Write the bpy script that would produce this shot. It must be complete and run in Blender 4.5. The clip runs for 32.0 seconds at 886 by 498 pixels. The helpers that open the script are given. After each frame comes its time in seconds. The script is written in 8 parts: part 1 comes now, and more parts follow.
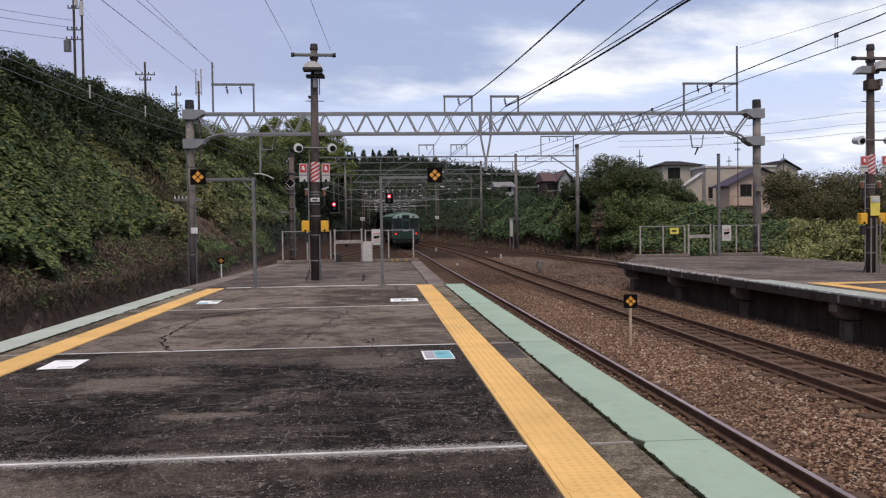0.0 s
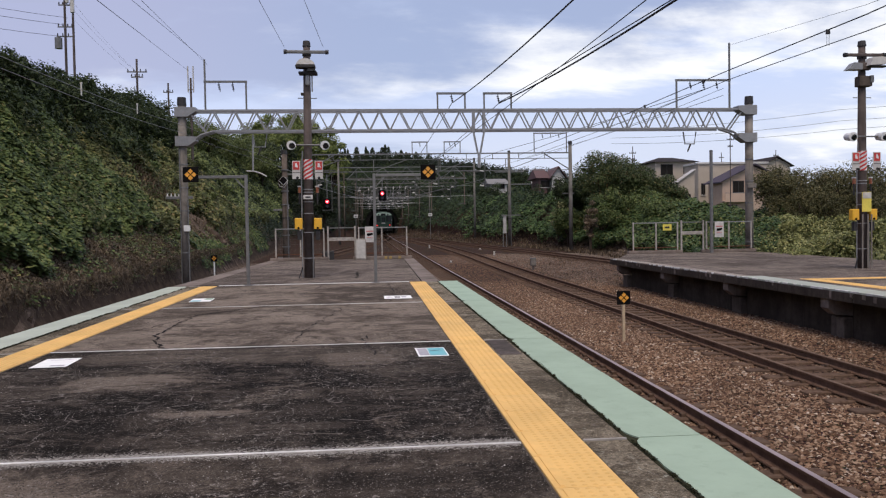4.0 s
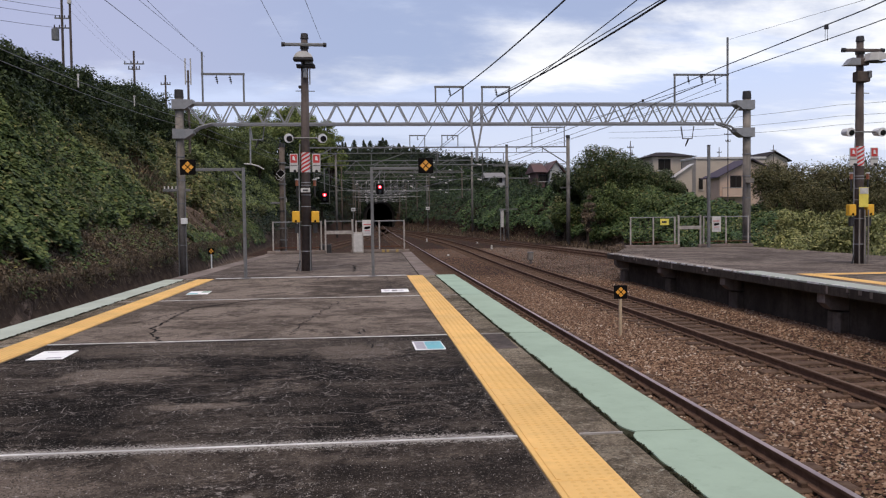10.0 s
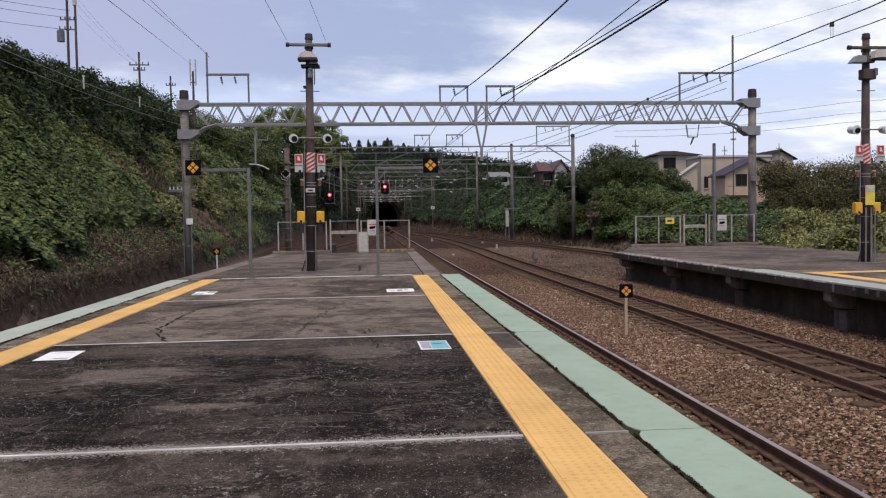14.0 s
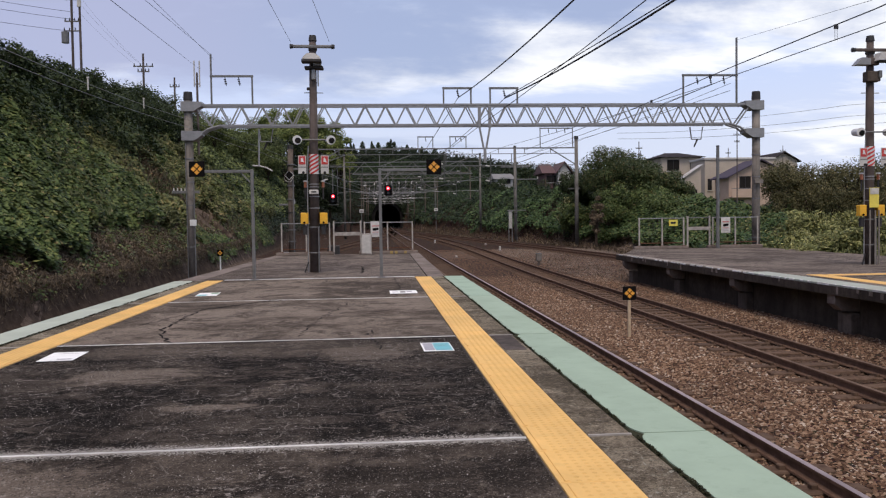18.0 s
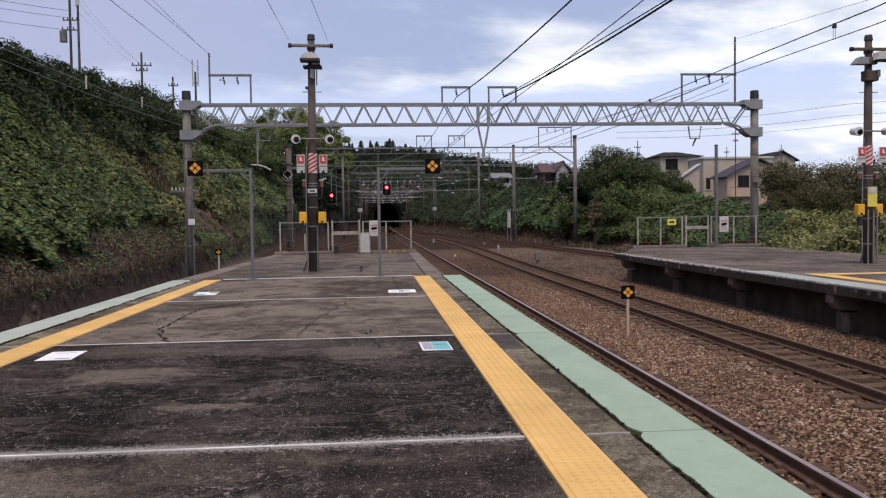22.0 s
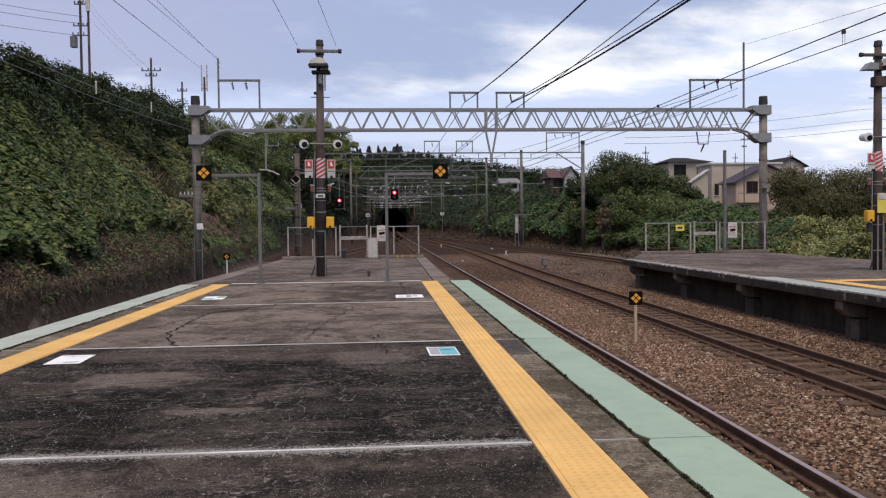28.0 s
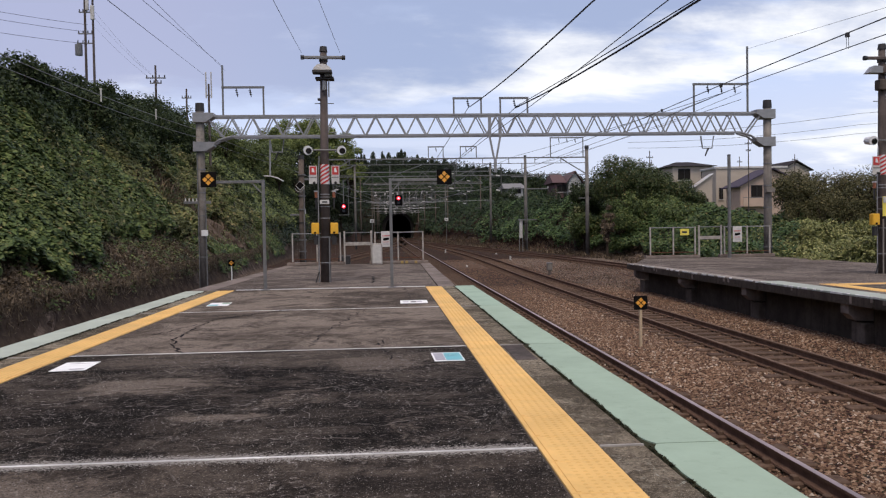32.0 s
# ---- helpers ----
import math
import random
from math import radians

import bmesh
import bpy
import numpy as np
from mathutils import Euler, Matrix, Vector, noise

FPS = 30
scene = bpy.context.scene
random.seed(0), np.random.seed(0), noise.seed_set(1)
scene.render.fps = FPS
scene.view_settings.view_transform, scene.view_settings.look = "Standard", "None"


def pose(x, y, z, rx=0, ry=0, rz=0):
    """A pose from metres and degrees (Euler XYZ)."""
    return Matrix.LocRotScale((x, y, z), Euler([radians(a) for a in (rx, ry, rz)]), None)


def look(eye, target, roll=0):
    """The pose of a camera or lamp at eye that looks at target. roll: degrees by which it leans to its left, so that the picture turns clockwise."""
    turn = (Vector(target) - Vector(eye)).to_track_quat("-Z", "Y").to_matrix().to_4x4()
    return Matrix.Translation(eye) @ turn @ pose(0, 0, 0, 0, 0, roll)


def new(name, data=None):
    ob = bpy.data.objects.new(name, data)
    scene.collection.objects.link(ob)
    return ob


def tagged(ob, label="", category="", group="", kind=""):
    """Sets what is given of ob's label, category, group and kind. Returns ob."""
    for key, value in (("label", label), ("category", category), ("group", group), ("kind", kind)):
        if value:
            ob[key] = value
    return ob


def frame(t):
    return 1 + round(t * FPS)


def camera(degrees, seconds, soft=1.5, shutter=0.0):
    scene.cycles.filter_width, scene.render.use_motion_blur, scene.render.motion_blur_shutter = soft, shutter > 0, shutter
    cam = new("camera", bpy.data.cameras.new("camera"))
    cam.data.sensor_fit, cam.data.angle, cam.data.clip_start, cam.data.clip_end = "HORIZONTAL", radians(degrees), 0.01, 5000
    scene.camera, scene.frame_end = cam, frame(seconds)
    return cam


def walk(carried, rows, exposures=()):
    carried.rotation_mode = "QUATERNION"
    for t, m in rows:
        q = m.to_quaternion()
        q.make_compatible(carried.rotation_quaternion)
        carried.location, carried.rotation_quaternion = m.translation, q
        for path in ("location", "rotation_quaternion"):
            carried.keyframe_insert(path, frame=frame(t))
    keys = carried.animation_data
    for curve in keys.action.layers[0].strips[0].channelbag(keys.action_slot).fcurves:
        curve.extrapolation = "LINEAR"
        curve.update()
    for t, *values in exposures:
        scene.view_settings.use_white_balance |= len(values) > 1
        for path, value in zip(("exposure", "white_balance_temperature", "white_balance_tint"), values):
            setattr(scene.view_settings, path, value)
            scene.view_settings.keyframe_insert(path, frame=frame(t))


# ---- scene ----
# World: x to the right, y along the platform, z up; z = 0 is the platform's surface, rail tops lie at about -1.0.
EYE = Vector((0.0, 0.0, 1.45))
cam = camera(57.8, 32.0, soft=1.2)


def held(yaw, pitch, roll):
    """The hand-held camera: it stands still and only turns."""
    a, b = radians(yaw), radians(pitch)
    ahead = Vector((-math.sin(a) * math.cos(b), math.cos(a) * math.cos(b), math.sin(b)))
    return look(EYE, EYE + ahead, roll)


walk(cam, [
    (0.0, held(-4.695, -1.524, -0.796)), (0.5, held(-4.722, -1.263, -0.844)), (1.0, held(-4.945, -1.237, -0.816)), (1.5, held(-4.932, -1.381, -0.879)),
    (2.0, held(-4.940, -1.502, -0.887)), (2.5, held(-5.050, -1.505, -0.864)), (3.0, held(-5.053, -1.565, -0.891)), (3.5, held(-5.162, -1.752, -0.942)),
    (5.5, held(-5.055, -1.669, -0.938)), (6.0, held(-4.944, -1.748, -0.884)), (6.5, held(-5.111, -1.722, -0.828)), (7.0, held(-5.269, -1.832, -0.844)),
    (7.5, held(-5.296, -2.008, -0.873)), (8.0, held(-5.344, -2.088, -0.837)), (8.5, held(-5.213, -2.001, -0.869)), (9.0, held(-5.027, -1.896, -0.792)),
    (9.5, held(-5.091, -2.001, -0.749)), (10.0, held(-5.342, -2.192, -0.713)), (10.5, held(-5.494, -2.399, -0.761)), (11.0, held(-5.383, -2.521, -0.787)),
    (11.5, held(-5.282, -2.489, -0.778)), (12.0, held(-5.160, -2.433, -0.784)), (12.5, held(-4.996, -2.393, -0.834)), (13.0, held(-4.984, -2.293, -0.814)),
    (13.5, held(-5.026, -2.204, -0.838)), (14.0, held(-4.979, -2.220, -0.925)), (14.5, held(-4.918, -2.190, -0.905)), (16.5, held(-4.713, -2.126, -0.853)),
    (17.0, held(-4.574, -2.041, -0.876)), (17.5, held(-4.662, -2.066, -0.785)), (18.0, held(-4.754, -2.092, -0.816)), (18.5, held(-4.830, -2.176, -0.809)),
    (19.0, held(-4.827, -2.200, -0.834)), (19.5, held(-4.748, -2.157, -0.861)), (20.0, held(-4.663, -2.115, -0.838)), (20.5, held(-4.625, -2.044, -0.826)),
    (21.0, held(-4.643, -2.066, -0.794)), (21.5, held(-4.815, -2.186, -0.771)), (22.0, held(-4.853, -2.154, -0.820)), (22.5, held(-4.706, -2.017, -0.784)),
    (23.0, held(-4.603, -1.894, -0.776)), (23.5, held(-4.601, -1.961, -0.770)), (24.0, held(-4.605, -1.956, -0.771)), (24.5, held(-4.580, -1.904, -0.758)),
    (25.0, held(-4.601, -1.912, -0.698)), (25.5, held(-4.704, -1.897, -0.744)), (27.5, held(-4.334, -1.805, -0.657)), (28.0, held(-4.318, -1.778, -0.676)),
    (28.5, held(-4.218, -1.781, -0.689)), (29.0, held(-4.169, -1.853, -0.731)), (29.5, held(-4.105, -1.824, -0.805)), (30.0, held(-4.027, -1.575, -0.873)),
    (30.5, held(-3.936, -1.470, -0.932)), (31.0, held(-3.826, -1.455, -0.992)), (31.5, held(-3.834, -1.357, -1.058)), (32.0, held(-4.015, -1.385, -0.946)),
])

# ---- light ----
scene.view_settings.exposure = 0.1
SUN_EL, SUN_AZ = 64.0, 184.0


def build_world():
    w = bpy.data.worlds.new("sky")
    scene.world = w
    w.use_nodes = True
    nt = w.node_tree
    nt.nodes.clear()

    def n(kind, **kw):
        nd = nt.nodes.new(kind)
        for k, v in kw.items():
            nd.inputs[k].default_value = v
        return nd
    out = n("ShaderNodeOutputWorld")
    bg = n("ShaderNodeBackground", Strength=1.0)
    nt.links.new(bg.outputs[0], out.inputs[0])
    sky = n("ShaderNodeTexSky")
    sky.sky_type = "NISHITA"
    sky.sun_disc = False
    sky.sun_elevation, sky.sun_rotation = radians(SUN_EL), radians(SUN_AZ)
    dim = n("ShaderNodeVectorMath")
    dim.operation = "SCALE"
    dim.inputs["Scale"].default_value = 0.09
    nt.links.new(sky.outputs[0], dim.inputs[0])
    grey = n("ShaderNodeMix")
    grey.data_type = "RGBA"
    grey.inputs[0].default_value = 0.75
    nt.links.new(dim.outputs[0], grey.inputs[6])
    co = n("ShaderNodeTexCoord")
    sep = n("ShaderNodeSeparateXYZ")
    nt.links.new(co.outputs["Generated"], sep.inputs[0])

    def between(out, a, c, lo=0.0, hi=1.0):
        r = n("ShaderNodeMapRange")
        r.interpolation_type = "SMOOTHSTEP"
        for k, v in enumerate((a, c, lo, hi)):
            r.inputs[k + 1].default_value = v
        nt.links.new(out, r.inputs[0])
        return r.outputs[0]
    # sky tints and cloud masks below are placed to fit the camera's view
    # a high thin veil, lavender in the west and bluer overhead and to the north
    veil = n("ShaderNodeMix")
    veil.data_type = "RGBA"
    nt.links.new(between(sep.outputs[0], -0.32, 0.06), veil.inputs[0])
    veil.inputs[6].default_value = (0.505, 0.520, 0.745, 1)
    veil.inputs[7].default_value = (0.430, 0.500, 0.740, 1)
    nt.links.new(veil.outputs[2], grey.inputs[7])
    up = n("ShaderNodeMath")
    up.operation = "MAXIMUM"
    up.inputs[1].default_value = 0.0
    nt.links.new(sep.outputs[2], up.inputs[0])
    up2 = n("ShaderNodeMath")
    up2.operation = "ADD"
    up2.inputs[1].default_value = 0.20
    nt.links.new(up.outputs[0], up2.inputs[0])
    div = n("ShaderNodeVectorMath")
    div.operation = "DIVIDE"
    nt.links.new(co.outputs["Generated"], div.inputs[0])
    nt.links.new(up2.outputs[0], div.inputs[1])
    mp = n("ShaderNodeMapping")
    mp.inputs["Scale"].default_value = (0.8, 1.25, 0.0)
    mp.inputs["Location"].default_value = (CLOUD_X, CLOUD_Y, 0)
    nt.links.new(div.outputs[0], mp.inputs[0])

    def calc(op, a, c):
        m = n("ShaderNodeMath")
        m.operation = op
        m.use_clamp = op == "ADD"
        for k, v in enumerate((a, c)):
            if isinstance(v, (int, float)):
                m.inputs[k].default_value = v
            else:
                nt.links.new(v, m.inputs[k])
        return m.outputs[0]
    def field(scale, detail, rough, distort):
        t = n("ShaderNodeTexNoise", Scale=scale, Detail=detail, Roughness=rough, Distortion=distort)
        nt.links.new(mp.outputs[0], t.inputs["Vector"])
        return t.outputs[0]
    # cloud thickens towards the east below a ragged edge, and in a bank low over the hills
    edge = calc("ADD", sep.outputs[2], calc("MULTIPLY", field(1.1, 5, 0.6, 0.4), 0.10))
    east = calc("MULTIPLY", between(sep.outputs[0], 0.06, 0.24), between(edge, 0.325, 0.265))
    low = calc("MULTIPLY", between(sep.outputs[2], 0.205, 0.135), between(sep.outputs[0], -0.32, -0.10, 0.3, 1.0))
    v = calc("ADD", calc("MULTIPLY", field(0.55, 9, 0.58, 0.5), 0.74), calc("MULTIPLY", field(2.4, 8, 0.6, 0.3), 0.17))
    v = calc("ADD", v, calc("MULTIPLY", field(6.5, 7, 0.62, 0.2), 0.09))
    v = calc("ADD", v, calc("MULTIPLY", east, 0.125))
    v = calc("ADD", v, calc("MULTIPLY", between(sep.outputs[0], 0.24, 0.46), 0.03))
    v = calc("ADD", v, calc("MULTIPLY", low, 0.16))
    v = calc("ADD", v, -0.035)
    r = n("ShaderNodeMapRange")
    r.interpolation_type = "SMOOTHSTEP"
    r.inputs[1].default_value, r.inputs[2].default_value = 0.50, 0.64
    nt.links.new(v, r.inputs[0])
    body = r.outputs[0]
    mix = n("ShaderNodeMix")
    mix.data_type = "RGBA"
    nt.links.new(body, mix.inputs[0])
    nt.links.new(grey.outputs[2], mix.inputs[6])
    # cloud tops bright, their shaded parts blue-grey
    lit = n("ShaderNodeMapRange")
    lit.interpolation_type = "SMOOTHSTEP"
    lit.inputs[1].default_value, lit.inputs[2].default_value = 0.44, 0.60
    bright = calc("SUBTRACT", calc("MULTIPLY", field(5.0, 7, 0.6, 0.3), 0.22), between(sep.outputs[2], 0.10, 0.20, 0.30, 0.09))
    bright = calc("SUBTRACT", bright, calc("MULTIPLY", east, -0.088))
    nt.links.new(calc("SUBTRACT", field(0.9, 7, 0.55, 0.4), calc("MULTIPLY", bright, -1.0)), lit.inputs[0])
    cloud = n("ShaderNodeMix")
    cloud.data_type = "RGBA"
    nt.links.new(lit.outputs[0], cloud.inputs[0])
    shade = n("ShaderNodeMix")
    shade.data_type = "RGBA"
    nt.links.new(between(sep.outputs[2], 0.07, 0.19), shade.inputs[0])
    shade.inputs[6].default_value = (0.66, 0.72, 0.885, 1)
    shade.inputs[7].default_value = (0.57, 0.67, 0.93, 1)
    nt.links.new(shade.outputs[2], cloud.inputs[6])
    cloud.inputs[7].default_value = (0.99, 1.0, 1.03, 1)
    nt.links.new(cloud.outputs[2], mix.inputs[7])
    nt.links.new(mix.outputs[2], bg.inputs[0])


CLOUD_X, CLOUD_Y = 0.0, 0.0
build_world()
sun = new("sun", bpy.data.lights.new("sun", "SUN"))
sun.data.energy, sun.data.angle, sun.data.color = 2.3, radians(34), (1.0, 0.87, 0.73)
_el, _az = radians(SUN_EL), radians(SUN_AZ)
_to_sun = Vector((math.sin(_az) * math.cos(_el), math.cos(_az) * math.cos(_el), math.sin(_el)))
sun.matrix_world = look(_to_sun * 60, (0, 0, 0))

# ---- materials ----


class Mat:
    """A node material with a principled shader and short ways to feed it."""

    def __init__(self, name, rough=0.8, metal=0.0):
        self.m = bpy.data.materials.new(name)
        self.m.use_nodes = True
        self.nt = self.m.node_tree
        self.b = self.nt.nodes["Principled BSDF"]
        self.b.inputs["Roughness"].default_value = rough
        self.b.inputs["Metallic"].default_value = metal
        if rough >= 0.78:
            self.b.inputs["Specular IOR Level"].default_value = 0.06
        self.co = self.nt.nodes.new("ShaderNodeTexCoord")

    def node(self, kind):
        return self.nt.nodes.new(kind)

    def link(self, a, b):
        self.nt.links.new(a, b)

    def where(self, scale=(1, 1, 1), world=False):
        mp = self.node("ShaderNodeMapping")
        mp.inputs["Scale"].default_value = scale
        if world:
            g = self.node("ShaderNodeNewGeometry")
            self.link(g.outputs["Position"], mp.inputs[0])
        else:
            self.link(self.co.outputs["Object"], mp.inputs[0])
        return mp.outputs[0]

    def noise(self, scale, detail=5, rough=0.6, vec=None, distort=0.0):
        t = self.node("ShaderNodeTexNoise")
        t.inputs["Scale"].default_value, t.inputs["Detail"].default_value = scale, detail
        t.inputs["Roughness"].default_value, t.inputs["Distortion"].default_value = rough, distort
        if vec is None:
            vec = self.co.outputs["Object"]
        self.link(vec, t.inputs["Vector"])
        return t.outputs[0]

    def ramp(self, fac, stops):
        r = self.node("ShaderNodeValToRGB")
        e = r.color_ramp.elements
        while len(e) < len(stops):
            e.new(0.5)
        for k, (p, c) in zip(e, stops):
            k.position = p
            k.color = (*c, 1) if len(c) == 3 else c
        self.link(fac, r.inputs[0])
        return r.outputs[0]

    def span(self, fac, a, b, c=0.0, d=1.0):
        r = self.node("ShaderNodeMapRange")
        for i, v in enumerate((a, b, c, d)):
            r.inputs[i + 1].default_value = v
        self.link(fac, r.inputs[0])
        return r.outputs[0]

    def mix(self, fac, a, b, blend="MIX"):
        x = self.node("ShaderNodeMix")
        x.data_type, x.blend_type = "RGBA", blend
        for i, v in ((0, fac), (6, a), (7, b)):
            if isinstance(v, (int, float)):
                x.inputs[i].default_value = v
            elif isinstance(v, tuple):
                x.inputs[i].default_value = (*v, 1)
            else:
                self.link(v, x.inputs[i])
        return x.outputs[2]

    def colour(self, out):
        if isinstance(out, tuple):
            self.b.inputs["Base Color"].default_value = (*out, 1)
        else:
            self.link(out, self.b.inputs["Base Color"])
        return self

    def bump(self, height, strength=0.3, distance=0.01):
        n = self.node("ShaderNodeBump")
        n.inputs["Strength"].default_value, n.inputs["Distance"].default_value = strength, distance
        self.link(height, n.inputs["Height"])
        self.link(n.outputs[0], self.b.inputs["Normal"])
        return self

    def roughness(self, out):
        self.link(out, self.b.inputs["Roughness"])
        return self

    def random(self):
        return self.node("ShaderNodeObjectInfo").outputs["Random"]

    def island(self):
        return self.node("ShaderNodeNewGeometry").outputs["Random Per Island"]


def plain(name, c, rough=0.6, metal=0.0, vary=0.25, scale=6.0, bump=0.1):
    """A painted or worn surface: a base colour with stains at two scales."""
    M = Mat(name, rough, metal)
    w = M.where((1, 1, 1))
    a = M.noise(scale, 5, 0.6, w)
    f = M.noise(scale * 9, 3, 0.6, w)
    dark = tuple(v * (1 - vary) for v in c)
    lite = tuple(min(1, v * (1 + vary * 0.6)) for v in c)
    col = M.ramp(a, [(0.3, dark), (0.7, lite)])
    col = M.mix(M.span(f, 0.45, 0.75, 0, 0.5), col, dark)
    M.colour(col)
    M.roughness(M.span(a, 0.3, 0.7, max(0, rough - 0.1), min(1, rough + 0.1)))
    if bump:
        M.bump(f, bump, 0.004)
    return M.m


def asphalt(name, base, patch, light, scuffs, grit=0.5, stains=()):
    """Old asphalt: dark stained areas, worn pale ones, scuffs and pale stone chips."""
    M = Mat(name, 0.92)
    M.b.inputs["Specular IOR Level"].default_value = 0.03
    base, patch, light = ((r, g, b * 0.94) for r, g, b in (base, patch, light))
    w = M.where((1, 1, 1), world=True)
    long = M.where((0.8, 0.8, 1), world=True)
    big = M.noise(0.40, 7, 0.66, long, 0.8)
    mid = M.noise(1.3, 8, 0.72, long, 0.7)
    blot = M.noise(4.2, 6, 0.75, w, 0.5)
    coarse = M.noise(26, 5, 0.8, w)
    fine = M.noise(75, 4, 0.8, w)
    col = M.ramp(big, [(0.42, patch), (0.50, base), (0.575, light)])
    col = M.mix(M.span(mid, 0.53, 0.61, 0, 0.85), col, light)
    col = M.mix(M.span(mid, 0.475, 0.40, 0, 0.9), col, patch)
    col = M.mix(M.span(blot, 0.47, 0.38, 0, 0.75), col, tuple(v * 0.7 for v in patch))
    col = M.mix(M.span(blot, 0.55, 0.64, 0, 0.55), col, light)
    for x, y, rx, ry, pale, much in stains:
        mp = M.node("ShaderNodeMapping")
        mp.vector_type = "TEXTURE"
        mp.inputs["Location"].default_value, mp.inputs["Scale"].default_value = (x, y, 0), (rx, ry, 1)
        M.link(w, mp.inputs[0])
        far = M.node("ShaderNodeVectorMath")
        far.operation = "LENGTH"
        M.link(mp.outputs[0], far.inputs[0])
        off = M.node("ShaderNodeMath")
        off.operation = "ADD"
        M.link(far.outputs["Value"], off.inputs[0])
        M.link(M.span(blot, 0.3, 0.7, -0.5, 0.5), off.inputs[1])
        col = M.mix(M.span(off.outputs[0], 1.15, 0.75, 0, much), col, tuple(v * 2.1 for v in light) if pale else tuple(v * 0.8 for v in patch))
    # long scrapes across the platform, pale on dark
    drawn = M.noise(2.1, 9, 0.78, M.where((0.34, 1.7, 1), world=True), 0.9)
    scrape = M.ramp(drawn, [(0.53, (0, 0, 0)), (0.60, (1, 1, 1))])
    scrape = M.mix(1.0, scrape, M.ramp(M.noise(0.7, 4, 0.6, w, 0.6), [(0.44, (0.1, 0.1, 0.1)), (0.58, (1, 1, 1))]), "MULTIPLY")
    col = M.mix(M.mix(scuffs * 0.62, (0.0, 0.0, 0.0), scrape), col, tuple(v * 1.35 for v in light))
    col = M.mix(M.span(drawn, 0.47, 0.40, 0, 0.55 * scuffs), col, tuple(v * 0.6 for v in patch))
    # pale scuffed places, broken up by the grain
    worn = M.ramp(M.noise(1.7, 9, 0.75, long, 1.2), [(0.545, (0, 0, 0)), (0.60, (1, 1, 1))])
    worn = M.mix(1.0, worn, M.ramp(coarse, [(0.42, (0, 0, 0)), (0.62, (1, 1, 1))]), "MULTIPLY")
    col = M.mix(M.mix(scuffs, (0.0, 0.0, 0.0), worn), col, tuple(v * 1.9 for v in light))
    col = M.mix(M.span(coarse, 0.50, 0.30, 0, 0.8), col, tuple(v * 0.5 for v in patch))
    col = M.mix(M.span(coarse, 0.58, 0.70, 0, 0.4), col, tuple(v * 1.7 for v in light))
    # small worn places where pale stone shows
    spots = M.ramp(M.noise(13, 6, 0.78, w, 0.4), [(0.56, (0, 0, 0)), (0.62, (1, 1, 1))])
    spots = M.mix(1.0, spots, M.ramp(M.noise(0.9, 4, 0.6, w, 0.5), [(0.47, (0.12, 0.12, 0.12)), (0.58, (1, 1, 1))]), "MULTIPLY")
    col = M.mix(M.mix(0.25 + grit * 0.6, (0, 0, 0), spots), col, tuple(min(0.5, 0.13 + v * 1.6) for v in light))
    col = M.mix(M.span(fine, 0.61, 0.69, 0, 0.15 + 0.8 * grit), col, tuple(v * 3.2 for v in light))
    col = M.mix(M.span(fine, 0.48, 0.36, 0, 0.9), col, tuple(v * 0.35 for v in patch))
    # hairline cracks filled with pale dust, in short broken runs
    net = M.node("ShaderNodeTexVoronoi")
    net.feature = "DISTANCE_TO_EDGE"
    net.inputs["Scale"].default_value = 2.3
    wob = M.node("ShaderNodeMix")
    wob.data_type = "VECTOR"
    wob.inputs[0].default_value = 0.2
    M.link(w, wob.inputs[4])
    wn = M.node("ShaderNodeTexNoise")
    wn.inputs["Scale"].default_value, wn.inputs["Detail"].default_value = 4.0, 8
    M.link(w, wn.inputs["Vector"])
    M.link(wn.outputs["Color"], wob.inputs[5])
    M.link(wob.outputs[1], net.inputs["Vector"])
    hair = M.ramp(net.outputs["Distance"], [(0.003, (1, 1, 1)), (0.010, (0, 0, 0))])
    part_of = M.ramp(M.noise(2.4, 5, 0.7, w), [(0.51, (0, 0, 0)), (0.58, (1, 1, 1))])
    hair = M.mix(1.0, hair, part_of, "MULTIPLY")
    col = M.mix(M.mix(scuffs * 0.8, (0, 0, 0), hair), col, (0.24, 0.21, 0.19))
    v = M.node("ShaderNodeTexVoronoi")
    v.inputs["Scale"].default_value = 80
    M.link(w, v.inputs["Vector"])
    dot = M.ramp(v.outputs["Distance"], [(0.16, (1, 1, 1)), (0.40, (0, 0, 0))])
    sep = M.node("ShaderNodeSeparateColor")
    M.link(v.outputs["Color"], sep.inputs[0])
    few = M.ramp(sep.outputs[0], [(0.80, (0, 0, 0)), (0.88, (0.35, 0.35, 0.35)), (1.0, (1, 1, 1))])
    chips = M.mix(1.0, dot, few, "MULTIPLY")
    col = M.mix(M.mix(grit, (0, 0, 0), chips), col, (0.36, 0.325, 0.30))
    M.colour(col)
    M.bump(coarse, 0.8, 0.014)
    return M.m


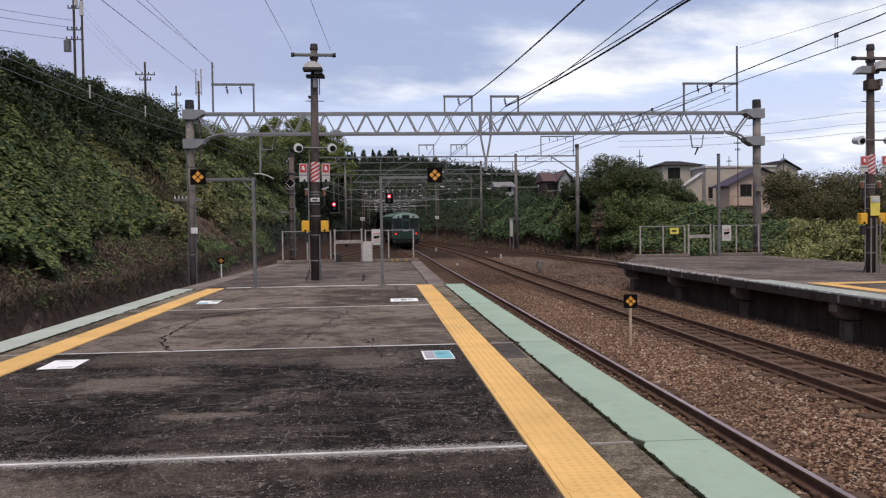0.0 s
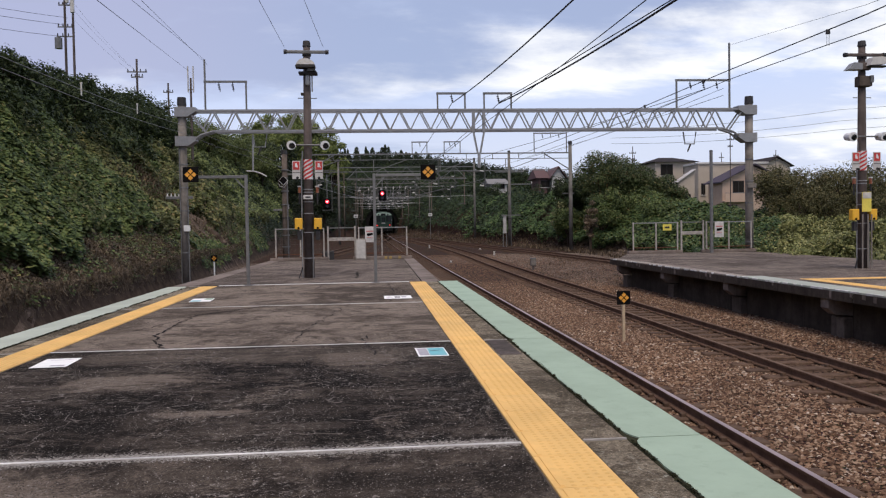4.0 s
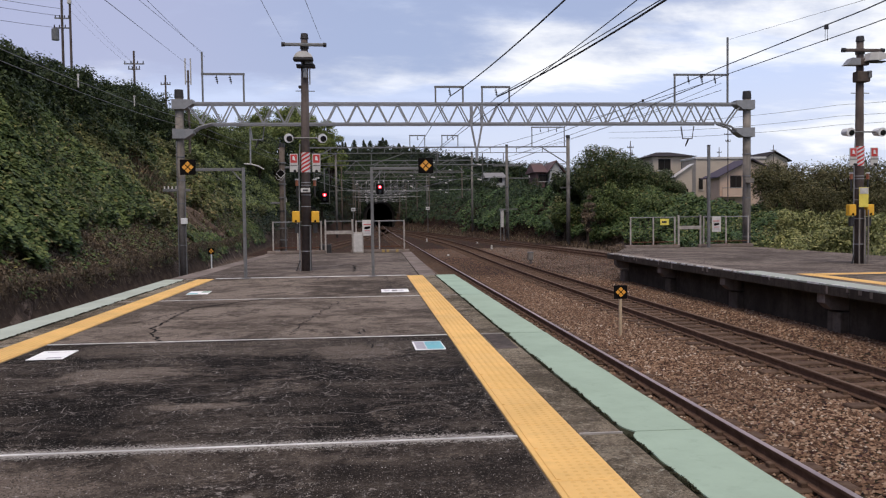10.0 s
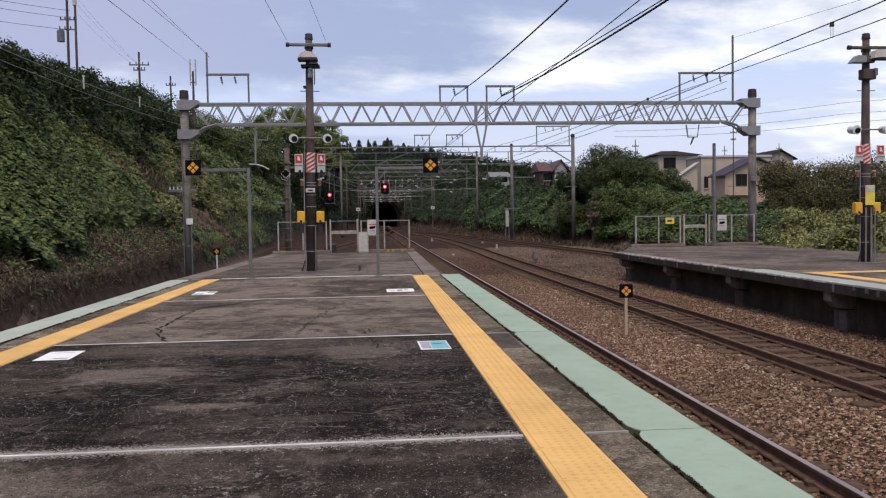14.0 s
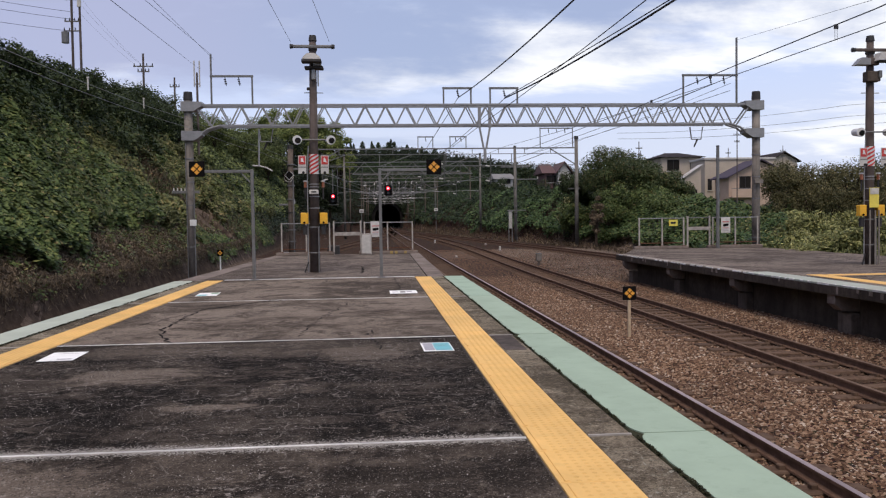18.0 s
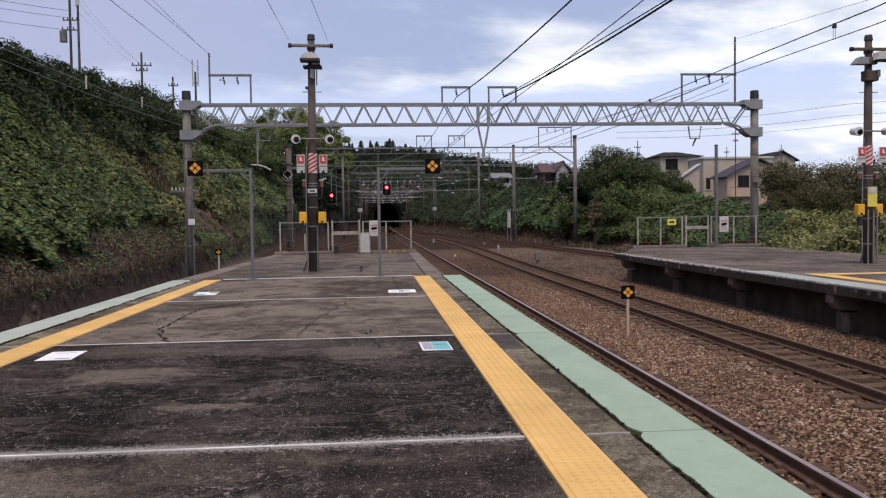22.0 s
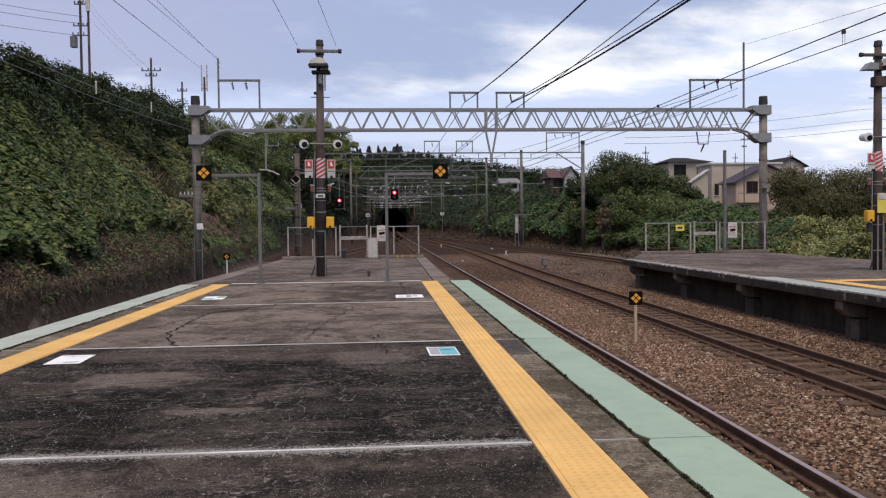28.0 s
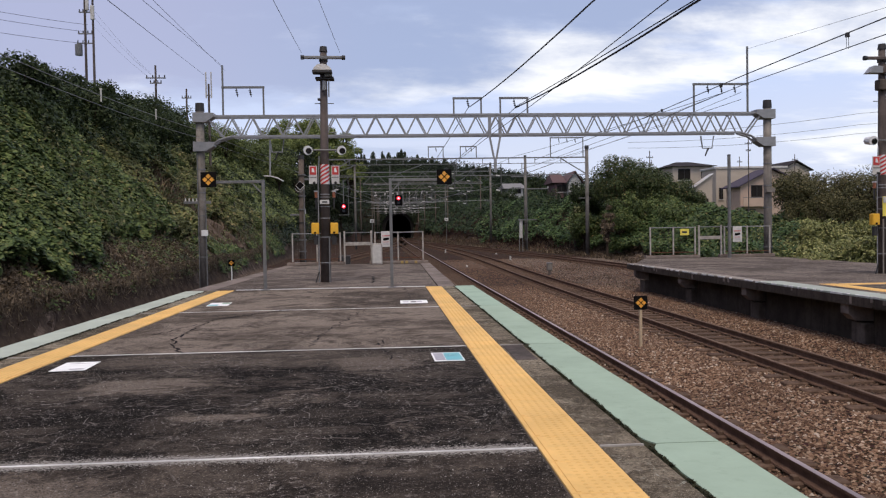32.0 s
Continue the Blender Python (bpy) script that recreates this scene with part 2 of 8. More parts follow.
M_ASPHALT_DARK = asphalt("asphalt_dark", (0.0208, 0.0169, 0.0157), (0.0105, 0.0088, 0.0083), (0.085, 0.069, 0.060), 1.0, 1.0, ((-1.4, 6.35, 2.9, 0.75, False, 0.5), (0.5, 7.0, 1.2, 1.2, False, 0.45), (-2.35, 7.85, 0.62, 0.42, True, 0.95), (-1.35, 6.4, 0.40, 0.12, True, 0.9), (-0.2, 8.8, 0.5, 0.45, True, 0.7), (-1.6, 9.3, 2.4, 0.5, True, 0.32)))
M_ASPHALT_MID = asphalt("asphalt_grey", (0.056, 0.0447, 0.0385), (0.021, 0.017, 0.0155), (0.112, 0.090, 0.077), 0.55, 0.9, ((-2.4, 4.4, 1.0, 0.55, True, 0.6), (0.2, 4.4, 0.9, 0.4, False, 0.7), (-1.2, 4.0, 0.7, 0.4, False, 0.7)))
M_ASPHALT = asphalt("asphalt_worn", (0.160, 0.129, 0.111), (0.068, 0.054, 0.047), (0.240, 0.195, 0.170), 0.3, 0.3)
M_BORDER = asphalt("border_aggregate", (0.205, 0.168, 0.130), (0.085, 0.069, 0.053), (0.29, 0.245, 0.195), 0.4, 0.5)
M_ASPHALT_FAR = asphalt("asphalt_far", (0.155, 0.126, 0.114), (0.085, 0.069, 0.063), (0.210, 0.173, 0.157), 0.25, 0.2)


def concrete(name, c, dirt=0.5, bump=0.25):
    M = Mat(name, 0.9)
    M.b.inputs["Specular IOR Level"].default_value = 0.08
    w = M.where((1, 1, 1), world=True)
    big = M.noise(0.8, 6, 0.65, w, 0.4)
    mid = M.noise(7, 6, 0.7, w)
    fine = M.noise(60, 2, 0.6, w)
    run = M.noise(2.2, 4, 0.6, M.where((3, 3, 0.25), world=True))
    d = tuple(v * 0.45 for v in c)
    col = M.ramp(big, [(0.3, d), (0.55, c), (0.8, tuple(min(1, v * 1.25) for v in c))])
    col = M.mix(M.span(mid, 0.45, 0.7, 0, dirt), col, d)
    col = M.mix(M.span(run, 0.5, 0.75, 0, dirt), col, tuple(v * 0.35 for v in c))
    M.colour(col)
    M.bump(mid, bump, 0.008)
    return M.m


M_CONC = concrete("concrete_border", (0.23, 0.187, 0.162), 0.5)
M_NOSING = concrete("platform_nosing", (0.30, 0.26, 0.225), 0.5)
M_CONC_DARK = concrete("concrete_stained", (0.145, 0.117, 0.098), 0.7)
M_CONC_POLE = concrete("concrete_pole", (0.245, 0.220, 0.195), 0.5, 0.12)
M_POLE_BROWN = concrete("pole_brown", (0.122, 0.099, 0.090), 0.5, 0.12)
M_MORTAR = concrete("joint_mortar", (0.80, 0.78, 0.75), 0.4)
M_PORTAL = concrete("portal_stone", (0.04, 0.036, 0.033), 0.6)
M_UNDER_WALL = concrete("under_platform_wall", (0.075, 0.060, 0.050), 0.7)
M_MAST_DARK = concrete("mast_weathered", (0.205, 0.190, 0.172), 0.65, 0.12)
M_TUNNEL = concrete("tunnel_lining", (0.05, 0.046, 0.044), 0.6)


def painted_floor(name, c, wear, grime):
    M = Mat(name, 0.8)
    M.b.inputs["Specular IOR Level"].default_value = 0.2
    w = M.where((1, 1, 1), world=True)
    big = M.noise(1.1, 6, 0.65, w)
    mid = M.noise(6, 6, 0.7, w)
    fine = M.noise(50, 3, 0.7, w)
    col = M.ramp(big, [(0.3, tuple(v * 0.82 for v in c)), (0.7, tuple(min(1, v * 1.1) for v in c))])
    col = M.mix(M.span(mid, 0.56, 0.8, 0, grime), col, tuple(v * 0.5 for v in c))
    col = M.mix(M.span(fine, 0.62, 0.8, 0, wear), col, (0.22, 0.2, 0.18))
    tint = M.mix(M.span(M.random(), 0, 1, 0, 0.14), col, (0.3, 0.25, 0.16))
    M.colour(tint)
    M.bump(fine, 0.2, 0.004)
    return M.m


M_GREEN = painted_floor("coping_green_paint", (0.330, 0.430, 0.328), 0.3, 0.4)
M_GREEN_LEFT = painted_floor("coping_pale_green_paint", (0.43, 0.475, 0.405), 0.35, 0.35)
M_GREEN_PALE = painted_floor("coping_faded_green", (0.36, 0.385, 0.335), 0.6, 0.7)
M_YELLOW = painted_floor("tactile_yellow", (0.80, 0.49, 0.165), 0.35, 0.35)
# slightly darker yellow for the raised dots
M_YELLOW_DOTS = painted_floor("tactile_yellow_dots", (0.72, 0.43, 0.138), 0.4, 0.4)
M_WHITELINE = painted_floor("white_line_paint", (0.62, 0.62, 0.63), 0.6, 0.4)
M_KERB_YEL = painted_floor("kerb_faded_yellow", (0.36, 0.25, 0.09), 0.6, 0.5)
M_CRACK = plain("crack_dirt", (0.018, 0.016, 0.015), 0.95)
M_CRACK_LIGHT = plain("crack_pale_dust", (0.22, 0.198, 0.183), 0.95)
M_CRUMBS = plain("mortar_crumbs", (0.36, 0.33, 0.30), 0.95)
M_MOSS = plain("weedy_seam", (0.035, 0.035, 0.02), 0.95, bump=0.6)

M_STEEL = plain("galvanised_steel", (0.29, 0.288, 0.29), 0.5, 0.35, 0.2)
M_STEEL_D = plain("steel_dull", (0.19, 0.188, 0.185), 0.55, 0.4, 0.3)
# darker steel for the far gantries and brackets
M_STEEL_FAR = plain("steel_far_dark", (0.088, 0.090, 0.083), 0.65, 0.2, 0.35)
M_IRON = plain("dark_iron", (0.045, 0.042, 0.042), 0.6, 0.4, 0.3)
M_WIRE = plain("wire_copper_dark", (0.03, 0.03, 0.034), 0.5, 0.5, 0.2, bump=0)
M_CABLE = plain("cable_grey", (0.16, 0.16, 0.165), 0.6, 0.0, 0.2, bump=0)
M_WHITE = plain("white_paint", (0.72, 0.72, 0.71), 0.5, 0, 0.15)
M_PAPER = plain("sticker_white", (0.86, 0.85, 0.83), 0.95, 0, 0.08)
M_BOARD = plain("faded_board_white", (0.58, 0.56, 0.53), 0.6, 0, 0.2)
M_OFFWHITE = plain("aged_white", (0.52, 0.50, 0.47), 0.6, 0, 0.25)
M_FENCE = plain("weathered_fence_paint", (0.38, 0.345, 0.31), 0.7, 0, 0.4)
M_RED = plain("red_paint", (0.55, 0.05, 0.045), 0.5, 0, 0.2)
M_BLACK = plain("black_plate", (0.010, 0.009, 0.009), 0.95, 0, 0.3)
M_BLACK.node_tree.nodes["Principled BSDF"].inputs["Specular IOR Level"].default_value = 0.05
M_ORANGE = plain("orange_reflector", (0.78, 0.36, 0.045), 0.4, 0, 0.2)
M_BOXYEL = plain("box_yellow", (0.78, 0.42, 0.03), 0.45, 0, 0.15)
M_STICKER_Y = plain("notice_yellow", (0.75, 0.62, 0.10), 0.5, 0, 0.15)
M_TEAL = plain("sticker_teal", (0.16, 0.48, 0.52), 0.45, 0, 0.2)
M_LILAC = plain("sticker_grey_lilac", (0.40, 0.37, 0.40), 0.5, 0, 0.3)
M_FLOOR_PATCH = concrete("floor_patch_grey", (0.115, 0.095, 0.085), 0.9, 0.3)
M_RUST = plain("rusty_iron", (0.13, 0.065, 0.042), 0.85, 0.1, 0.4, 8, 0.4)
M_WOODSTAKE = plain("stake_yellow_wood", (0.50, 0.38, 0.25), 0.7, 0, 0.25)
M_LENS = plain("dark_lens", (0.012, 0.012, 0.014), 0.12, 0, 0.1, bump=0)


def rail_head():
    M = Mat("rail_head_polished", 0.45, 0.6)
    n = M.noise(3, 4, 0.6, M.where((1, 0.2, 1), world=True))
    M.colour(M.ramp(n, [(0.3, (0.27, 0.190, 0.165)), (0.7, (0.52, 0.41, 0.37))]))
    M.roughness(M.span(n, 0.3, 0.7, 0.34, 0.52))
    return M.m


M_RAILTOP = rail_head()


def rail_side():
    M = Mat("rail_side_rust", 0.95)
    n = M.noise(5, 6, 0.7, M.where((1, 1, 1), world=True))
    M.colour(M.ramp(n, [(0.3, (0.085, 0.050, 0.034)), (0.7, (0.180, 0.108, 0.074))]))
    M.b.inputs["Specular IOR Level"].default_value = 0.1
    M.bump(n, 0.3, 0.005)
    return M.m


M_RAIL = rail_side()
M_RAILTOP_DULL = plain("rail_head_dull", (0.165, 0.112, 0.083), 0.9, 0.0, 0.35, 4, 0.1)


def sleeper_mat():
    M = Mat("sleeper_concrete_dirty", 0.92)
    n = M.noise(9, 6, 0.7, M.where((1, 1, 1), world=True))
    c = M.ramp(n, [(0.3, (0.066, 0.040, 0.027)), (0.7, (0.17, 0.112, 0.079))])
    M.colour(M.mix(M.span(M.random(), 0, 1, 0, 0.5), c, (0.07, 0.05, 0.04)))
    M.bump(n, 0.4, 0.01)
    return M.m


M_SLEEPER = sleeper_mat()


def stone_mat():
    M = Mat("ballast_stone", 0.92)
    r = M.island()
    big = M.noise(0.35, 5, 0.6, M.where((1, 1, 1), world=True))
    c = M.ramp(r, [(0.0, (0.047, 0.025, 0.0165)), (0.35, (0.138, 0.080, 0.050)), (0.7, (0.252, 0.155, 0.099)), (0.93, (0.35, 0.250, 0.172)), (1.0, (0.50, 0.42, 0.34))])
    M.colour(M.mix(M.span(big, 0.42, 0.66, 0.0, 0.45), c, (0.095, 0.060, 0.042)))
    return M.m


M_STONE = stone_mat()
M_STONE_MID = plain("brown_ballast", (0.172, 0.106, 0.072), 0.95, 0, 0.5, 3.0, 0)
M_STONE_GREY = plain("grey_gravel", (0.205, 0.158, 0.125), 0.95, 0, 0.5, 3.0, 0)
M_STONE_BED = plain("track_bed_ballast", (0.118, 0.077, 0.054), 0.95, 0, 0.5, 3.0, 0)
# darker stone for the ballast past the platform end
M_STONE_DARK = plain("dark_brown_ballast", (0.085, 0.058, 0.043), 0.95, 0, 0.5, 3.0, 0)


def grit_mat():
    M = Mat("asphalt_grit", 0.9)
    M.colour(M.ramp(M.island(), [(0.0, (0.012, 0.011, 0.010)), (0.45, (0.05, 0.043, 0.04)), (0.8, (0.13, 0.115, 0.105)), (0.95, (0.28, 0.26, 0.24)), (1.0, (0.5, 0.47, 0.45))]))
    return M.m


M_GRIT = grit_mat()


def ground_mat():
    M = Mat("ground_soil_ballast", 0.95)
    w = M.where((1, 1, 1), world=True)
    v = M.node("ShaderNodeTexVoronoi")
    v.inputs["Scale"].default_value = 16
    M.link(w, v.inputs["Vector"])
    big = M.noise(0.25, 6, 0.6, w)
    mid = M.noise(2.5, 6, 0.7, w)
    stone = M.mix(0.55, M.ramp(mid, [(0.3, (0.032, 0.0195, 0.0138)), (0.7, (0.08, 0.049, 0.035))]), v.outputs["Color"], "MULTIPLY")
    soil = M.ramp(mid, [(0.3, (0.03, 0.021, 0.016)), (0.7, (0.10, 0.072, 0.053))])
    leafy = M.ramp(mid, [(0.3, (0.02, 0.036, 0.013)), (0.7, (0.05, 0.085, 0.028))])
    g = M.node("ShaderNodeNewGeometry")
    sep = M.node("ShaderNodeSeparateXYZ")
    M.link(g.outputs["Position"], sep.inputs[0])
    # the track bed lies between the left wall and the right bank
    c = M.mix(M.span(sep.outputs[0], -8.3, -8.5), stone, soil)
    c = M.mix(M.span(sep.outputs[0], 16.6, 17.4), c, soil)
    c = M.mix(M.span(sep.outputs[0], -9.2, -10.6), c, leafy)
    c = M.mix(M.span(sep.outputs[0], 17.8, 19.2), c, leafy)
    c = M.mix(M.span(sep.outputs[1], 139.5, 141.0), c, leafy)
    M.colour(c)
    M.bump(mid, 0.7, 0.05)
    return M.m


M_GROUND = ground_mat()


def earth_wall_mat():
    M = Mat("cut_earth_wall", 0.96)
    w = M.where((1, 1, 1), world=True)
    streak = M.noise(1.2, 7, 0.7, M.where((2.4, 2.4, 0.7), world=True), 0.8)
    fine = M.noise(9, 6, 0.75, w)
    c = M.ramp(streak, [(0.3, (0.025, 0.018, 0.0145)), (0.52, (0.105, 0.077, 0.060)), (0.70, (0.25, 0.188, 0.147))])
    c = M.mix(M.span(fine, 0.5, 0.75, 0, 0.5), c, (0.025, 0.024, 0.014))
    M.colour(c)
    M.bump(fine, 0.8, 0.06)
    return M.m


M_EARTH = earth_wall_mat()


def leaf_mat(name, stops, clump=0.35, rough=0.55):
    M = Mat(name, rough)
    w = M.where((1, 1, 1), world=True)
    big = M.noise(clump, 4, 0.6, w)
    c = M.ramp(M.island(), stops)
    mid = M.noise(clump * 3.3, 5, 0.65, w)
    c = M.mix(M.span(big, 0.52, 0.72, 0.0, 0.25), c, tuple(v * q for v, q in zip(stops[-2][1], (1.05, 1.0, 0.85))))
    # noise patches go darker in colour to suggest shaded hollows between clumps
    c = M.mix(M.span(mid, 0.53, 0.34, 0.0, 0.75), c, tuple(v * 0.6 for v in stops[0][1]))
    M.colour(c)
    M.b.inputs["Specular IOR Level"].default_value = 0.16
    tr = M.node("ShaderNodeBsdfTranslucent")
    M.link(c, tr.inputs[0])
    mx = M.node("ShaderNodeMixShader")
    mx.inputs[0].default_value = 0.14
    M.link(M.b.outputs[0], mx.inputs[1])
    M.link(tr.outputs[0], mx.inputs[2])
    M.link(mx.outputs[0], M.nt.nodes["Material Output"].inputs[0])
    return M.m


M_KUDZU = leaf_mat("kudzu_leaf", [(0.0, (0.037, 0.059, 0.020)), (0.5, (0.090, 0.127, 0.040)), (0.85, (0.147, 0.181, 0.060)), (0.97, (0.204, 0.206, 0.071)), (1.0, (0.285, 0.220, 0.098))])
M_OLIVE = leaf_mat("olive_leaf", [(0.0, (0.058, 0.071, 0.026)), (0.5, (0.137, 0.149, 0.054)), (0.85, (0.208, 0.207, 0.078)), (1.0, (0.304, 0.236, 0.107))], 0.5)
M_KUDZU_R = leaf_mat("bank_leaf", [(0.0, (0.031, 0.057, 0.020)), (0.5, (0.063, 0.108, 0.037)), (0.93, (0.112, 0.168, 0.062)), (1.0, (0.182, 0.199, 0.081))], 0.25)
M_TREE = leaf_mat("tree_leaf_dark", [(0.0, (0.019, 0.030, 0.012)), (0.6, (0.042, 0.060, 0.023)), (1.0, (0.086, 0.109, 0.040))])
M_TREE_M = leaf_mat("tree_leaf_olive", [(0.0, (0.057, 0.079, 0.029)), (0.6, (0.134, 0.165, 0.059)), (1.0, (0.234, 0.259, 0.093))])
M_TREE_L = leaf_mat("tree_leaf_light", [(0.0, (0.074, 0.103, 0.033)), (0.6, (0.169, 0.205, 0.059)), (1.0, (0.305, 0.325, 0.104))])
M_WEED = leaf_mat("weed_olive", [(0.0, (0.050, 0.062, 0.024)), (0.5, (0.098, 0.108, 0.046)), (1.0, (0.17, 0.165, 0.078))])
M_TREE_BR = leaf_mat("tree_leaf_russet", [(0.0, (0.053, 0.058, 0.025)), (0.6, (0.120, 0.114, 0.052)), (1.0, (0.221, 0.180, 0.087))])
M_TREE_R = leaf_mat("tree_leaf_green_russet", [(0.0, (0.032, 0.047, 0.019)), (0.55, (0.070, 0.096, 0.037)), (0.90, (0.125, 0.145, 0.055)), (1.0, (0.23, 0.14, 0.065))])
# bank leaf again in darker tones: the far bank's shade is in the colour
M_BANK_FAR = leaf_mat("bank_leaf_shade_tinted", [(0.0, (0.015, 0.026, 0.011)), (0.5, (0.030, 0.050, 0.021)), (0.93, (0.055, 0.083, 0.034)), (1.0, (0.100, 0.100, 0.046))], 0.25)
M_DRY = leaf_mat("dry_grass", [(0.0, (0.05, 0.036, 0.024)), (0.5, (0.125, 0.092, 0.06)), (1.0, (0.25, 0.19, 0.125))])
M_GRASS = leaf_mat("tall_grass", [(0.0, (0.116, 0.132, 0.052)), (0.5, (0.248, 0.251, 0.114)), (1.0, (0.440, 0.407, 0.228))])
M_BUSHY = leaf_mat("bush_leaf_yellow_green", [(0.0, (0.101, 0.118, 0.043)), (0.5, (0.235, 0.249, 0.092)), (0.9, (0.371, 0.359, 0.145)), (1.0, (0.408, 0.372, 0.172))])
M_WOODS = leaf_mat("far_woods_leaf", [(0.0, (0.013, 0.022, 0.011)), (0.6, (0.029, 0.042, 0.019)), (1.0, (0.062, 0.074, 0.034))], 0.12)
# leaf colour darkened to stand in for the shade of the ravine
M_SHADY = leaf_mat("ravine_leaf_shade_dark", [(0.0, (0.011, 0.019, 0.010)), (0.6, (0.024, 0.036, 0.017)), (1.0, (0.052, 0.064, 0.030))], 0.15)
M_BARK = plain("bark", (0.06, 0.045, 0.035), 0.9, 0, 0.4, 5, 0.5)

M_TRAIN = plain("train_green_paint", (0.010, 0.036, 0.022), 0.45, 0, 0.12, 1.2, 0)
M_TRAIN_ROOF = plain("train_roof_grey_green", (0.12, 0.175, 0.145), 0.7, 0, 0.2, 2)
M_TRAIN_DOME = plain("train_dome_highlight", (0.30, 0.40, 0.34), 0.5, 0, 0.15, 2)
M_UNDER = plain("underframe_dark", (0.02, 0.02, 0.02), 0.8)
M_GLASS_D = plain("window_dark_glass", (0.015, 0.02, 0.022), 0.08, 0, 0.1, 3, 0)


def glow(name, c, power):
    m = bpy.data.materials.new(name)
    m.use_nodes = True
    b = m.node_tree.nodes["Principled BSDF"]
    b.inputs["Base Color"].default_value = (*c, 1)
    b.inputs["Emission Color"].default_value = (*c, 1)
    b.inputs["Emission Strength"].default_value = power
    return m


M_SIGNAL = glow("signal_red_lit", (1.0, 0.02, 0.04), 3.0)
M_SIGNAL_CORE = glow("signal_core_lit", (1.0, 0.45, 0.5), 3.0)
M_TAIL = glow("tail_lamp_lit", (1.0, 0.03, 0.03), 1.1)
M_AMBER = plain("amber_lens", (0.34, 0.11, 0.05), 0.3, 0, 0.2)

M_WALL_CREAM = plain("house_wall_cream", (0.50, 0.37, 0.285), 0.8, 0, 0.12, 0.6)
M_WALL_BEIGE = plain("house_wall_beige", (0.47, 0.40, 0.325), 0.8, 0, 0.12, 0.6)
M_WALL_TAN = plain("house_wall_tan", (0.38, 0.295, 0.225), 0.8, 0, 0.12, 0.6)
M_PANE = plain("shaded_pane", (0.022, 0.02, 0.018), 0.8, 0, 0.2, 3, 0)
M_ROOF_GREY = plain("roof_slate", (0.042, 0.036, 0.037), 0.85, 0, 0.25, 2)
M_ROOF_BLUE = plain("roof_slate_purple", (0.085, 0.073, 0.095), 0.8, 0, 0.25, 2)
M_ROOF_RED = plain("roof_russet", (0.105, 0.055, 0.05), 0.75, 0, 0.25, 2)
M_SIDING = plain("siding_grey", (0.20, 0.19, 0.18), 0.7, 0, 0.2, 2)
M_MESH = plain("fence_wire", (0.22, 0.22, 0.22), 0.6, 0.4, 0.2, bump=0)

# ---- mesh helpers ----


def link_mesh(name, bm, material, smooth=False):
    me = bpy.data.meshes.new(name)
    bm.normal_update()
    bm.to_mesh(me)
    bm.free()
    for m in (material if isinstance(material, (list, tuple)) else [material]):
        me.materials.append(m)
    if smooth:
        for p in me.polygons:
            p.use_smooth = True
    return me


def part(name, bm, material, parent=None, label="", smooth=False):
    """One mesh object out of a bmesh, under a thing or a part."""
    ob = new(name, link_mesh(name, bm, material, smooth))
    if parent is not None:
        ob.parent = parent
    if label:
        ob["label"] = label
    return ob


def empty(name, m, label, category, group="", kind=""):
    ob = new(name)
    ob.empty_display_size = 0.2
    ob.matrix_basis = m
    return tagged(ob, label, category, group, kind)


def box(x0, x1, y0, y1, z0, z1, bevel=0.0, bm=None):
    b = bm or bmesh.new()
    vs = [b.verts.new((x, y, z)) for z in (z0, z1) for y in (y0, y1) for x in (x0, x1)]
    fs = [b.faces.new([vs[i] for i in q]) for q in ((0, 2, 3, 1), (4, 5, 7, 6), (0, 1, 5, 4), (2, 6, 7, 3), (0, 4, 6, 2), (1, 3, 7, 5))]
    if bevel:
        es = {e for f in fs for e in f.edges}
        bmesh.ops.bevel(b, geom=list(es), offset=bevel, segments=1, affect="EDGES", clamp_overlap=True)
    return b


def rod(p0, p1, r0, r1=None, n=8, bm=None, cap=True):
    """A round bar, tapering from r0 to r1."""
    b = bm or bmesh.new()
    r1 = r0 if r1 is None else r1
    p0, p1 = Vector(p0), Vector(p1)
    d = (p1 - p0).normalized()
    a = d.orthogonal().normalized()
    c = d.cross(a)
    rings = []
    for p, r in ((p0, r0), (p1, r1)):
        rings.append([b.verts.new(p + (a * math.cos(k * 2 * math.pi / n) + c * math.sin(k * 2 * math.pi / n)) * r) for k in range(n)])
    for k in range(n):
        b.faces.new((rings[0][k], rings[0][(k + 1) % n], rings[1][(k + 1) % n], rings[1][k]))
    if cap:
        b.faces.new(rings[0][::-1])
        b.faces.new(rings[1])
    return b


def bar(p0, p1, w, h, bm=None):
    """A flat-sided bar from p0 to p1, w wide and h high."""
    b = bm or bmesh.new()
    p0, p1 = Vector(p0), Vector(p1)
    d = (p1 - p0).normalized()
    up = Vector((0, 0, 1)) if abs(d.z) < 0.95 else Vector((0, 1, 0))
    s = d.cross(up).normalized()
    u = s.cross(d)
    vs = [b.verts.new(p + s * w * i * 0.5 + u * h * j * 0.5) for p in (p0, p1) for i, j in ((-1, -1), (1, -1), (1, 1), (-1, 1))]
    for q in ((0, 1, 2, 3), (7, 6, 5, 4), (0, 4, 5, 1), (1, 5, 6, 2), (2, 6, 7, 3), (3, 7, 4, 0)):
        b.faces.new([vs[i] for i in q])
    return b


